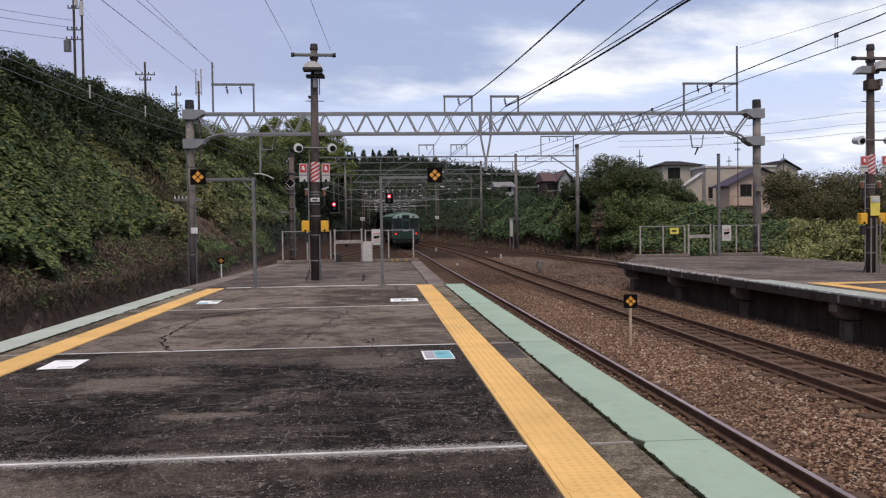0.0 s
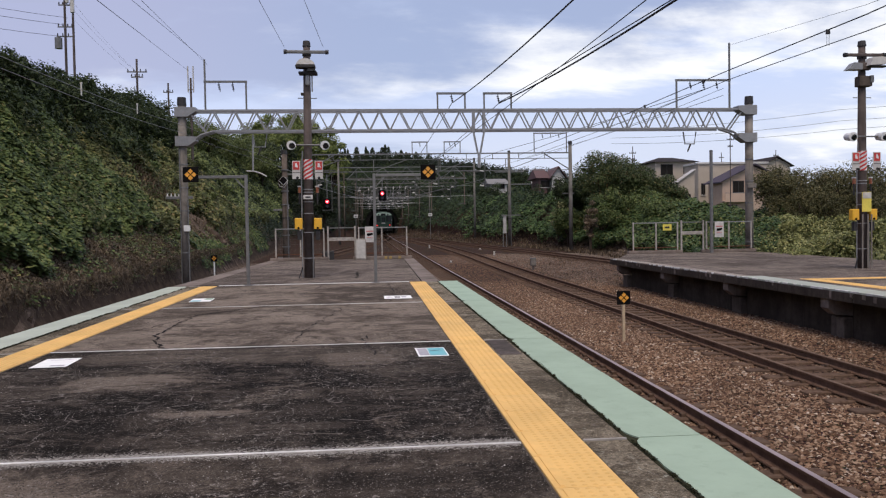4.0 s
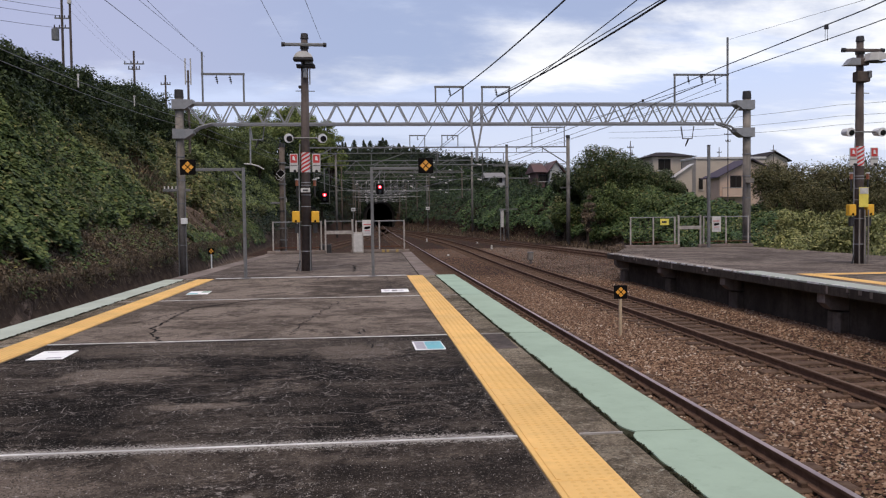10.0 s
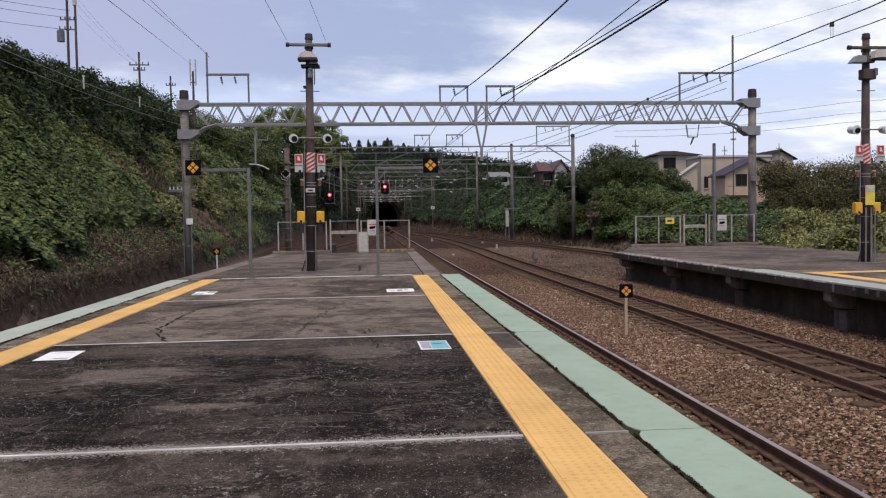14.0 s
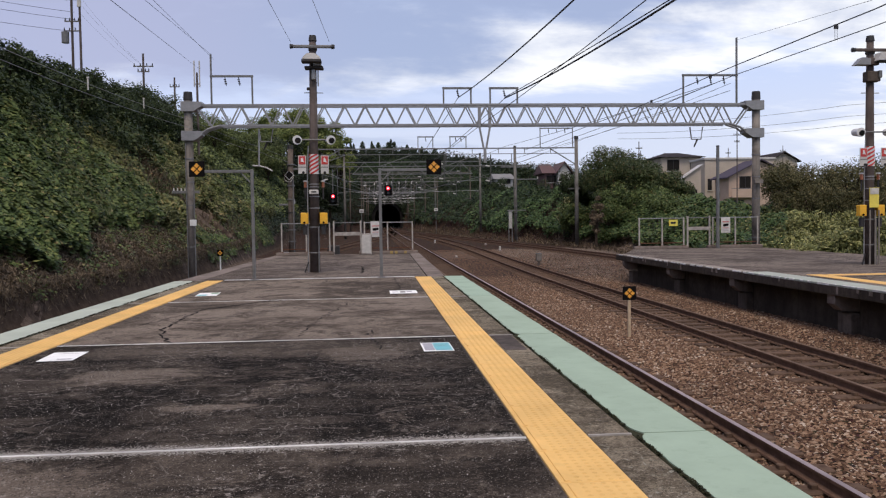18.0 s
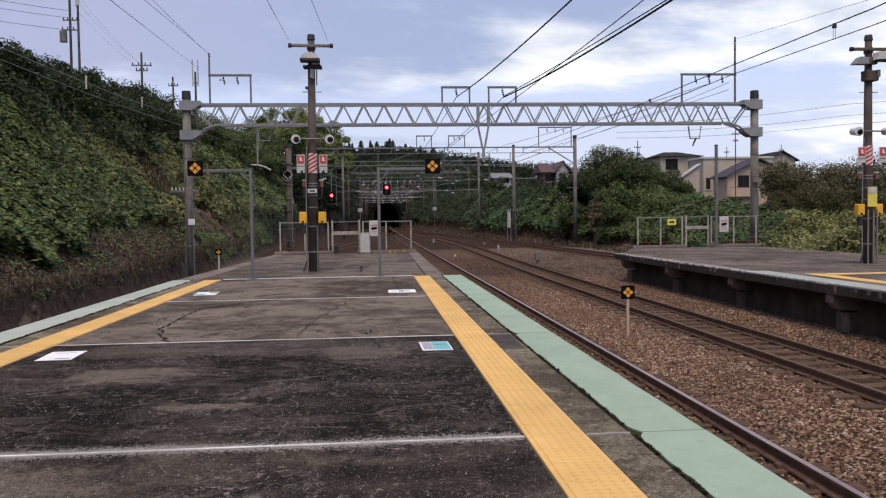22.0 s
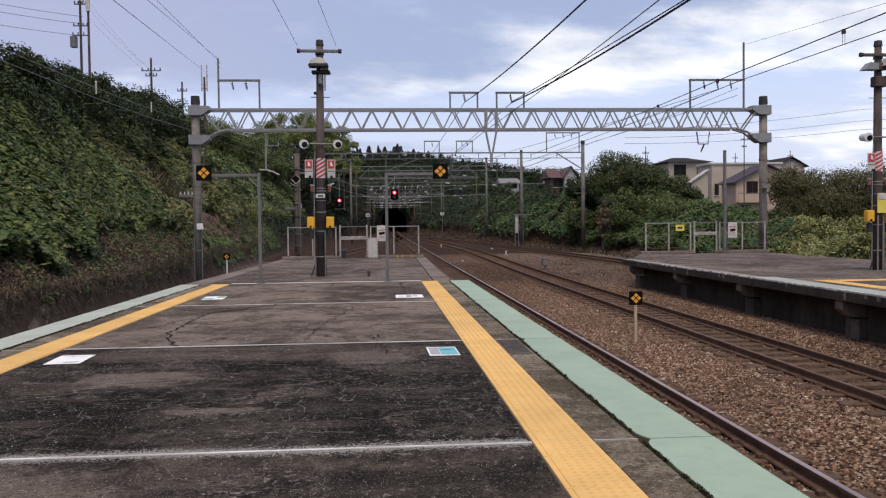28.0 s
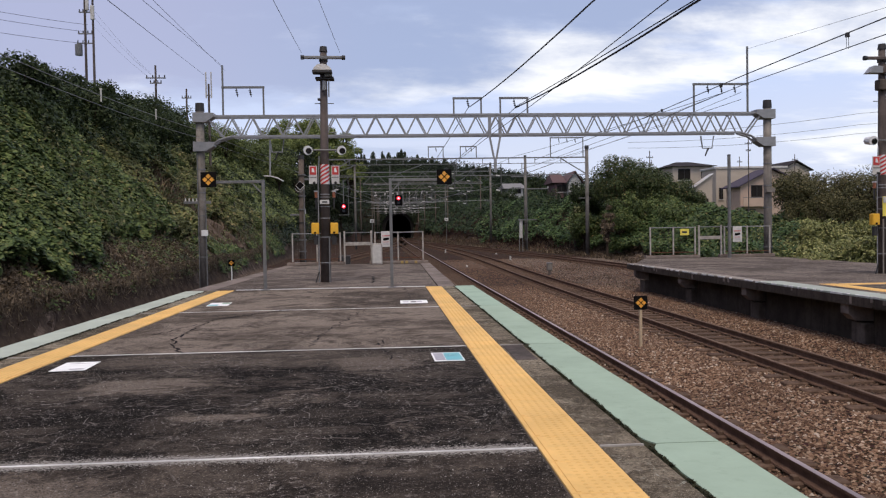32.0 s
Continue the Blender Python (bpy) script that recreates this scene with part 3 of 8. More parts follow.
def chain(points, r, n=5, bm=None):
    """A bent tube along a line of points, in one piece."""
    b = bm or bmesh.new()
    pts = [Vector(p) for p in points]
    rings = []
    for i, p in enumerate(pts):
        d = (pts[min(i + 1, len(pts) - 1)] - pts[max(i - 1, 0)]).normalized()
        a = d.cross(Vector((0.31, 0.17, 0.93)))
        a = (a if a.length > 0.05 else d.cross(Vector((0.9, 0.3, 0)))).normalized()
        c = d.cross(a)
        rings.append([b.verts.new(p + (a * math.cos(k * 2 * math.pi / n) + c * math.sin(k * 2 * math.pi / n)) * r) for k in range(n)])
    for p, q in zip(rings, rings[1:]):
        for k in range(n):
            b.faces.new((p[k], p[(k + 1) % n], q[(k + 1) % n], q[k]))
    b.faces.new(rings[0][::-1])
    b.faces.new(rings[-1])
    return b


def poly(points, y0, y1, bm=None):
    """A flat outline in x and z, made solid from y0 to y1."""
    b = bm or bmesh.new()
    a = [b.verts.new((x, y0, z)) for x, z in points]
    c = [b.verts.new((x, y1, z)) for x, z in points]
    k = len(points)
    b.faces.new(a)
    b.faces.new(c[::-1])
    for i in range(k):
        b.faces.new((a[(i + 1) % k], a[i], c[i], c[(i + 1) % k]))
    bmesh.ops.recalc_face_normals(b, faces=b.faces)
    return b


def array_mesh(name, verts, tris, material):
    """A mesh straight from arrays of places and triangles."""
    me = bpy.data.meshes.new(name)
    me.vertices.add(len(verts))
    me.vertices.foreach_set("co", np.ascontiguousarray(verts, dtype=np.float32).ravel())
    me.loops.add(tris.size)
    me.loops.foreach_set("vertex_index", np.ascontiguousarray(tris, dtype=np.int32).ravel())
    me.polygons.add(len(tris))
    me.polygons.foreach_set("loop_start", np.arange(0, tris.size, tris.shape[1], dtype=np.int32))
    me.update(calc_edges=True)
    me.validate()
    me.materials.append(material)
    return me


# ---- lie of the land ----
RNG = np.random.default_rng(7)
_TABLE = RNG.random((64, 64))


def vnoise(x, y):
    """Smooth value noise in two directions, 0 to 1."""
    x, y = np.asarray(x, float), np.asarray(y, float)
    i, j = np.floor(x).astype(int), np.floor(y).astype(int)
    u, v = x - i, y - j
    u, v = u * u * (3 - 2 * u), v * v * (3 - 2 * v)
    t = lambda a, b: _TABLE[a % 64, b % 64]
    return (t(i, j) * (1 - u) + t(i + 1, j) * u) * (1 - v) + (t(i, j + 1) * (1 - u) + t(i + 1, j + 1) * u) * v


def bumps(x, y, size, rough=0.5):
    s, a, total = 0.0, 1.0, 0.0
    for k in range(4):
        s = s + a * (vnoise(x / size * 2**k + 13.7 * k, y / size * 2**k + 5.1 * k) - 0.5)
        total += a
        a *= rough
    return s / total * 2


def step(v):
    v = np.clip(v, 0, 1)
    return v * v * (3 - 2 * v)


GRADE = 0.0128


def rail_z(y):
    """Rail top: level through the station, then a climb to the tunnel."""
    y = np.asarray(y, float)
    return -1.0 + GRADE * 6 * np.log1p(np.exp(np.clip((y - 42) / 6, -40, 40))) * (y < 300) + GRADE * (y - 42) * (y >= 300)


def track_1(y):
    y = np.asarray(y, float)
    return 3.62 - 1.55 * step((y - 25) / 105) + 0.0012 * np.clip(y - 165, 0, None) ** 2


def track_0(y):
    return -6.55 + (track_1(y) + 6.55) * step((np.asarray(y, float) - 33) / 85)


def track_2(y):
    return 7.45 + (track_1(y) - 7.45) * step((np.asarray(y, float) - 52) / 92)


def track_3(y):
    y = np.asarray(y, float)
    return np.maximum(15.4 - 0.165 * 5 * np.log1p(np.exp(np.clip((y - 46) / 5, -40, 40))), track_2(y))


def runnel(x, y):
    """How far a place lies from the bare brown runnel down the left slope."""
    return np.abs(y - 50.2 - 0.3 * (x + 12)) * (0.28 + 0.05 * np.clip(-x - 10.5, 0, 4)) + 1.0 * bumps(x, y, 2.0) + 0.45 * np.clip(-x - 12.2, 0, 9)


TUNNEL_Y = 140.0
CREST = 16.4


def bank_foot(y):
    """Where the right bank meets the track bed."""
    return np.minimum(17.3, track_3(y) + 2.4 + 1.3 * step((y - 50) / 8) * step((86 - y) / 10))


def land(x, y):
    """Height of the ground."""
    x, y = np.asarray(x, float), np.asarray(y, float)
    bed = rail_z(np.minimum(y, 170)) - 0.2
    z = bed + 0 * x
    # left: an earth wall, then the long overgrown slope
    wall = bed + 1.0 + 0.35 * step((y - 10) / 40) + 0.22 * bumps(x + 3, y, 5)
    d = np.clip(-x - 9.15, 0, None)
    up = wall + np.minimum(d, CREST - 9.15) * 0.93 + 0.34 * np.clip(d - (CREST - 9.15), 0, 10)
    up = up - 2.2 * step((y - 66) / 30) * step(d / 8)
    up = up + step(d / 2.5) * (1.25 * bumps(x, y, 3.0) + 1.0 * bumps(x + 40, y, 10))
    f = step((-x - 8.5) / 0.65)
    z = np.where(x < -8.5, bed * (1 - f) + up * f, z)
    z = np.where((x > 8.3) & (x < 10.6), z + 0.14 * step((x - 8.35) / 0.9) * step((33 - y) / 4), z)
    # right: a bank past the platform's end, low ground beside the platform
    d = np.clip(x - 17.3, 0, None)
    along = step((y - 37) / 12)
    bank = step(d / 6.5) * along * (2.5 - 0.11 * np.clip(d - 2, 0, 9) + 1.0 * step((y - 52) / 12) * (1 - step((d - 5) / 5)) - 2.5 * step((d - 10) / 6) * step((y - 60) / 15)) + 0.7 * (1 - along) * step((d - 0.5) / 4)
    bank = bank + step(d / 3) * (0.75 * bumps(x, y, 3.4) * (0.3 + 0.7 * along) + 0.4 * along * bumps(x + 9, y, 12))
    z = np.where(x > 17.3, bed + bank + 0.6 * step(d / 4) * (1 - along), z)
    # the bank draws in on the tracks towards the tunnel
    inn = bank_foot(y)
    d2 = np.clip(x - inn, 0, None)
    z = np.where((x > inn) & (x < inn + 9) & (y > 45), np.maximum(z, bed + (2.1 + 1.9 * step((y - 58) / 22)) * step(d2 / 6.5) * step((inn + 9 - x) / 3 + 0.3) + step(d2 / 3) * 1.3 * bumps(x, y, 3.6)), z)
    inl = -8.6 + 5.6 * step((y - 70) / 60)
    d3 = np.clip(inl - x, 0, None)
    z = np.where((x < inl) & (y > 70), np.maximum(z, bed + np.minimum(1.0 * d3, 9.5) + step(d3 / 3) * 1.2 * bumps(x, y, 6)), z)
    # the hill over the tunnel
    over = bed + 5.6 + 0.44 * np.clip(y - TUNNEL_Y - 2.5, 0, 16) + 1.8 * bumps(x, y, 9) * step((y - TUNNEL_Y - 2) / 8) - 0.14 * np.clip(x - 14, 0, 40) * step((y - 140) / 5)
    z = np.where(y > TUNNEL_Y + 0.2, np.maximum(over, z), z)
    front = bed + (over - bed) * step((y - 129) / 12)
    z = np.where(((x < -1.7) | (x > 5.6)) & (y > 129) & (y < 146), np.maximum(front, z), z)
    return z


def axis(stops):
    """Grid lines: runs of (to, step) from a start."""
    out = [stops[0]]
    for to, s in stops[1:]:
        k = max(1, round((to - out[-1]) / s))
        out += list(np.linspace(out[-1], to, k + 1)[1:])
    return np.array(out)


def build_ground():
    xs = axis([-1500, (-400, 220), (-100, 50), (-40, 6), (-9.2, 0.75), (-8.5, 0.12), (-0.6, 1.0), (4.6, 1.3), (8.3, 1.2), (10.6, 0.23), (17.3, 1.0), (40, 0.8), (100, 6), (400, 50), (1500, 220)])
    ys = axis([-1500, (-300, 200), (-40, 30), (0, 4), (90, 0.8), (139.8, 1.6), (140.2, 0.2), (143, 0.7), (175, 1.6), (260, 8), (900, 40), (2500, 200)])
    X, Y = np.meshgrid(xs, ys)
    Z = land(X, Y)
    nx, ny = len(xs), len(ys)
    v = np.stack([X, Y, Z], -1).reshape(-1, 3)
    i, j = np.meshgrid(np.arange(nx - 1), np.arange(ny - 1))
    a = (j * nx + i).ravel()
    q = np.stack([a, a + 1, a + nx + 1, a + nx], 1)
    # leave the tunnel's mouth open
    cx, cy = ((X[:-1, :-1] + X[1:, 1:]) / 2).ravel(), ((Y[:-1, :-1] + Y[1:, 1:]) / 2).ravel()
    hole = (cx > -0.6) & (cx < 4.6) & (cy > TUNNEL_Y - 0.3) & (cy < TUNNEL_Y + 2.0)
    me = array_mesh("ground", v, q[~hole], M_GROUND)
    me.materials.append(M_EARTH)
    bare = (runnel(cx, cy) < 1.3)[~hole]
    me.polygons.foreach_set("material_index", bare.astype(np.int32))
    for p in me.polygons:
        p.use_smooth = True
    tagged(new("ground", me), "brown soil and ballast ground rising to overgrown banks", "ground", kind="structure")


build_ground()

# ---- leaves and stones ----


def leaves(name, places, normals, size, material, seed=1, tilt=0.9, slim=0.62):
    """Folded leaves at the places, turned at random about the normals."""
    rng = np.random.default_rng(seed)
    k = len(places)
    n = normals + tilt * rng.normal(size=(k, 3)) * 0.6
    n /= np.linalg.norm(n, axis=1, keepdims=True)
    r = rng.normal(size=(k, 3))
    a = np.cross(n, r)
    a /= np.linalg.norm(a, axis=1, keepdims=True)
    b = np.cross(n, a)
    s = (size * rng.uniform(0.6, 1.35, k))[:, None]
    base, tip = places - a * s * 0.5, places + a * s * 0.5 - n * s * 0.12
    l = places + b * s * slim * 0.5 - n * s * 0.14
    q = places - b * s * slim * 0.5 - n * s * 0.14
    v = np.stack([base, l, tip, q], 1).reshape(-1, 3)
    i = np.arange(k)[:, None] * 4
    t = np.concatenate([i + [[0, 1, 2]], i + [[0, 2, 3]]], 1).reshape(-1, 3)
    return array_mesh(name, v, t, material)


def slope_normal(x, y):
    e = 0.4
    n = np.stack([-(land(x + e, y) - land(x - e, y)) / (2 * e), -(land(x, y + e) - land(x, y - e)) / (2 * e), np.ones_like(x)], 1)
    return n / np.linalg.norm(n, axis=1, keepdims=True)


def cover(name, k, xr, yr, lift, size, material, label, category, keep=None, seed=1, tilt=0.9, slim=0.62, level=0.5):
    """A carpet of leaves on the ground: one thing of kind stuff."""
    rng = np.random.default_rng(seed)
    x, y = rng.uniform(*xr, k), rng.uniform(*yr, k)
    if keep is not None:
        m = keep(x, y, rng)
        x, y = x[m], y[m]
    n = slope_normal(x, y)
    p = np.stack([x, y, land(x, y)], 1) + n * (lift * rng.random(len(x)) ** 1.5)[:, None] + [0, 0, 0.02]
    s = size if np.isscalar(size) else np.interp(y, [yr[0], yr[1]], size)
    return tagged(new(name, leaves(name, p, n + [0, 0, level], s, material, seed, tilt, slim)), label, category, kind="stuff")


def mounds(x, y, size):
    """Swelling cushions with sharp creases between them, 0 to 1."""
    a = np.abs(bumps(x, y, size, 0.35)) * 2.2
    b = np.abs(bumps(x + 31, y + 17, size * 0.42, 0.4)) * 2.2
    c = np.abs(bumps(x + 7, y * 0.55 + 3, size * 0.16, 0.4)) * 2.2
    return np.clip(a, 0, 1) ** 0.7 * 0.58 + np.clip(b, 0, 1) ** 0.7 * 0.30 + np.clip(c, 0, 1) ** 0.7 * 0.17


def vine(name, k, xr, yr, size, material, label, keep, seed=1, depth=0.7, swell=2.4, loose=0.34, stretch=1.0, lie=0.0):
    """Broad overlapping leaves laid like shingles over swelling cushions: one thing of kind stuff."""
    rng = np.random.default_rng(seed)
    x, y = rng.uniform(*xr, k), rng.uniform(*yr, k)
    m = keep(x, y, rng)
    x, y = x[m], y[m]
    k = len(x)
    top = lambda u, v: land(u, v) + depth * mounds(u, v * stretch, swell)
    e = 0.09
    n = np.stack([-(top(x + e, y) - top(x - e, y)) / (2 * e), -(top(x, y + e) - top(x, y - e)) / (2 * e), np.ones_like(x)], 1)
    n /= np.linalg.norm(n, axis=1, keepdims=True)
    deep = rng.random(k) ** 2.2
    p = np.stack([x, y, top(x, y) + 0.05 - (0.28 + 0.16 * lie) * deep], 1) + n * 0.04
    f = n * (0.8 - 0.6 * lie) + [0.12, -0.18, 0.55 + 0.5 * lie] + loose * rng.normal(size=(k, 3))
    f /= np.linalg.norm(f, axis=1, keepdims=True)
    # the leaf points down the slope, turned a little at random
    down = np.stack([n[:, 0], n[:, 1], 0 * x], 1) + 0.55 * rng.normal(size=(k, 3))
    a = down - f * np.sum(down * f, 1, keepdims=True)
    a /= np.linalg.norm(a, axis=1, keepdims=True)
    b = np.cross(f, a)
    s = ((size if np.isscalar(size) else np.interp(y, yr, size)) * rng.uniform(0.55, 1.25, k))[:, None]
    v = np.stack([p - a * s * 0.5, p - a * s * 0.16 + b * s * 0.33 - f * s * 0.08, p + a * s * 0.22 + b * s * 0.25 - f * s * 0.18, p + a * s * 0.58 - f * s * 0.22,
                  p + a * s * 0.22 - b * s * 0.25 - f * s * 0.18, p - a * s * 0.16 - b * s * 0.33 - f * s * 0.08], 1).reshape(-1, 3)
    i = np.arange(k)[:, None] * 6
    t = np.concatenate([i + [[0, 2, 1]], i + [[0, 3, 2]], i + [[0, 4, 3]], i + [[0, 5, 4]]], 1).reshape(-1, 3)
    return tagged(new(name, array_mesh(name, v, t, material)), label, "vine", kind="stuff")


def blades(name, k, xr, yr, height, material, label, keep=None, seed=3, width=0.02):
    """Upright blades of grass on the ground."""
    rng = np.random.default_rng(seed)
    x, y = rng.uniform(*xr, k), rng.uniform(*yr, k)
    if keep is not None:
        m = keep(x, y, rng)
        x, y = x[m], y[m]
    k = len(x)
    base = np.stack([x, y, land(x, y) - 0.03], 1)
    h = height * rng.uniform(0.4, 1.2, k)[:, None]
    lean = rng.normal(size=(k, 3)) * [0.4, 0.4, 0] * h
    top = base + [0, 0, 1] * h + lean
    a = rng.uniform(0, 2 * np.pi, k)
    side = np.stack([np.cos(a), np.sin(a), 0 * a], 1) * (width * rng.uniform(0.6, 1.6, k))[:, None]
    mid = base * 0.5 + top * 0.5 - lean * 0.2
    v = np.stack([base - side, base + side, mid + side * 0.9, top, mid - side * 0.9], 1).reshape(-1, 3)
    i = np.arange(k)[:, None] * 5
    t = np.concatenate([i + [[0, 1, 2]], i + [[0, 2, 4]], i + [[4, 2, 3]]], 1).reshape(-1, 3)
    return tagged(new(name, array_mesh(name, v, t, material)), label, "grass", kind="stuff")


def stones(name, k, xr, yr, size, label, keep=None, seed=5, lift=0.0, material=None):
    rng = np.random.default_rng(seed)
    x, y = rng.uniform(*xr, k), rng.uniform(*yr, k)
    if keep is not None:
        m = keep(x, y, rng)
        x, y = x[m], y[m]
    k = len(x)
    c = np.stack([x, y, land(x, y) + lift + size * 0.25 * rng.random(k)], 1)
    u = np.array([[1, 0, 0], [-1, 0, 0], [0, 1, 0], [0, -1, 0], [0, 0, 1]], float)
    s = size * rng.uniform(0.35, 1.0, (k, 1, 1)) ** 1.3 * 0.5
    off = u[None] * s * rng.uniform(0.65, 1.25, (k, 5, 1)) + rng.normal(size=(k, 5, 3)) * s * 0.22
    a = rng.uniform(0, 2 * np.pi, k)
    ca, sa = np.cos(a)[:, None], np.sin(a)[:, None]
    off = np.stack([off[..., 0] * ca - off[..., 1] * sa, off[..., 0] * sa + off[..., 1] * ca, off[..., 2] * 0.62], -1)
    v = (c[:, None] + off).reshape(-1, 3)
    f = np.array([[0, 2, 4], [2, 1, 4], [1, 3, 4], [3, 0, 4]])
    t = (np.arange(k)[:, None, None] * 5 + f[None]).reshape(-1, 3)
    return tagged(new(name, array_mesh(name, v, t, material or M_STONE)), label, "gravel", kind="stuff")


# ---- tracks ----
def rail_line(name, centre, side, y0, y1, parent, top, dy=2.0):
    """One rail: foot, web and head along a track's centre line."""
    ys = np.linspace(y0, y1, max(2, int((y1 - y0) / dy)) + 1)
    prof = [(-0.065, -0.15), (0.065, -0.15), (0.06, -0.13), (0.012, -0.115), (0.012, -0.045), (0.034, -0.035), (0.034, -0.004), (0.026, 0.0), (-0.026, 0.0), (-0.034, -0.004), (-0.034, -0.035), (-0.012, -0.045), (-0.012, -0.115), (-0.06, -0.13)]
    bm = bmesh.new()
    rings = []
    for y in ys:
        x, z = float(centre(y)) + side * 0.5665, float(rail_z(y))
        rings.append([bm.verts.new((x + a, y, z + b)) for a, b in prof])
    k = len(prof)
    for p, q in zip(rings, rings[1:]):
        for i in range(k):
            f = bm.faces.new((p[i], p[(i + 1) % k], q[(i + 1) % k], q[i]))
            f.material_index = 1 if i in (6, 7, 8) else 0
    bm.faces.new(rings[0][::-1])
    bm.faces.new(rings[-1])
    bmesh.ops.recalc_face_normals(bm, faces=bm.faces)
    return part(name, bm, [M_RAIL, top], parent)


def sleeper_mesh():
    bm = box(-1.0, 1.0, -0.12, 0.12, -0.20, -0.02, 0.015)
    for s in (-1, 1):
        for d in (-0.1, 0.1):
            box(s * 0.5665 + d - 0.035, s * 0.5665 + d + 0.035, -0.04, 0.04, -0.03, 0.03, 0.008, bm)
    return link_mesh("sleeper", bm, M_SLEEPER)


def build_track(centre, y0, y1, label, far, top):
    t = empty("railway_track", pose(0, 0, 0), label, "track", "tracks", "structure")
    for s in (-1, 1):
        rail_line("rail", centre, s, y0, y1, t, M_RAILTOP_DULL if s < 0 else top)
    me = sleeper_mesh()
    y = y0 + 0.3
    joined = bmesh.new()
    while y < y1:
        x, z = float(centre(y)), float(rail_z(y)) - 0.13
        turn = -math.degrees(math.atan(float(centre(y + 1) - centre(y - 1)) / 2))
        if y < far:
            ob = new("sleeper", me)
            ob.parent = t
            ob.matrix_basis = pose(x, y, z, 0, 0, turn)
        else:
            c = math.cos(radians(turn))
            box(x - 1.0 * c, x + 1.0 * c, y - 0.12, y + 0.12, z - 0.2, z - 0.02, 0, joined)
        y += 0.61
    ob = part("far_sleepers", joined, M_SLEEPER, t)
    ob["kind"] = "stuff"
    return t


build_track(track_1, -12, 620, "single track with one polished rail head and brown rusty sides", 46, M_RAILTOP)
build_track(track_2, -12, 134, "rusty brown railway track on worn ballast", 60, M_RAILTOP_DULL)
build_track(track_0, -12, 118, "railway track below the platform, curving across to the tunnel line", 60, M_RAILTOP_DULL)
build_track(track_3, 43, 104, "rusty siding track beside the overgrown bank", 60, M_RAILTOP_DULL)

def clear_of_chairs(x, y, centre):
    """Away from the fastenings, where each sleeper carries a rail."""
    near_rail = np.abs(np.abs(x - centre(y)) - 0.5665) < 0.2
    at_sleeper = np.abs((y + 11.7 + 0.305) % 0.61 - 0.305) < 0.13
    return ~(near_rail & at_sleeper)


def near_bed(x, y, rng):
    return (rng.random(len(x)) < np.clip(1.15 - (y - 14) / 20, 0.0, 1)) & (np.abs(x - track_2(y)) > 0.47 + 0.08 * bumps(x, y, 0.7)) & clear_of_chairs(x, y, track_1) & clear_of_chairs(x, y, track_2)


stones("ballast_near", 165000, (4.0, 9.9), (3.5, 36), 0.074, "brown crushed-stone ballast between the tracks", near_bed, 5)
stones("ballast_near", 46000, (2.3, 9.9), (-11, 3.6), 0.085, "brown crushed-stone ballast around the sleepers", lambda x, y, rng: clear_of_chairs(x, y, track_1) & clear_of_chairs(x, y, track_2), 16)
# darker brown stones between the rails of the second track
stones("ballast_oily", 24000, (6.8, 8.1), (3.5, 50), 0.072, "darker brown ballast between the rails of a track", lambda x, y, rng: (np.abs(x - track_2(y)) < 0.5) & clear_of_chairs(x, y, track_2), 10, material=M_STONE_BED)
stones("ballast_far", 42000, (4.0, 14.5), (16, 62), 0.085, "brown ballast and dirt between distant tracks", lambda x, y, rng: rng.random(len(x)) < np.where(x > 9, 0.6, 1.0) * np.clip((y - 15) / 12, 0, 1), 6, material=M_STONE_MID)
stones("ballast_far", 9000, (-6, 14), (60, 128), 0.12, "dark ballast under the tracks near the tunnel", lambda x, y, rng: land(x, y) < rail_z(y) + 0.1, 7, material=M_STONE_DARK)
stones("ballast_left", 7000, (-8.4, 2.2), (35.5, 75), 0.08, "dark ballast past the platform end", None, 8, material=M_STONE_DARK)

stones("gravel_side", 26000, (8.9, 16.5), (31, 62), 0.075, "grey-brown gravel and soil beside the second track", lambda x, y, rng: (x < bank_foot(y) + 0.5) & (vnoise(x / 1.6, y / 2.2) + 0.4 * rng.random(len(x)) > 0.42) & (np.abs(x - track_3(y)) > 0.4), 9, material=M_STONE_GREY)

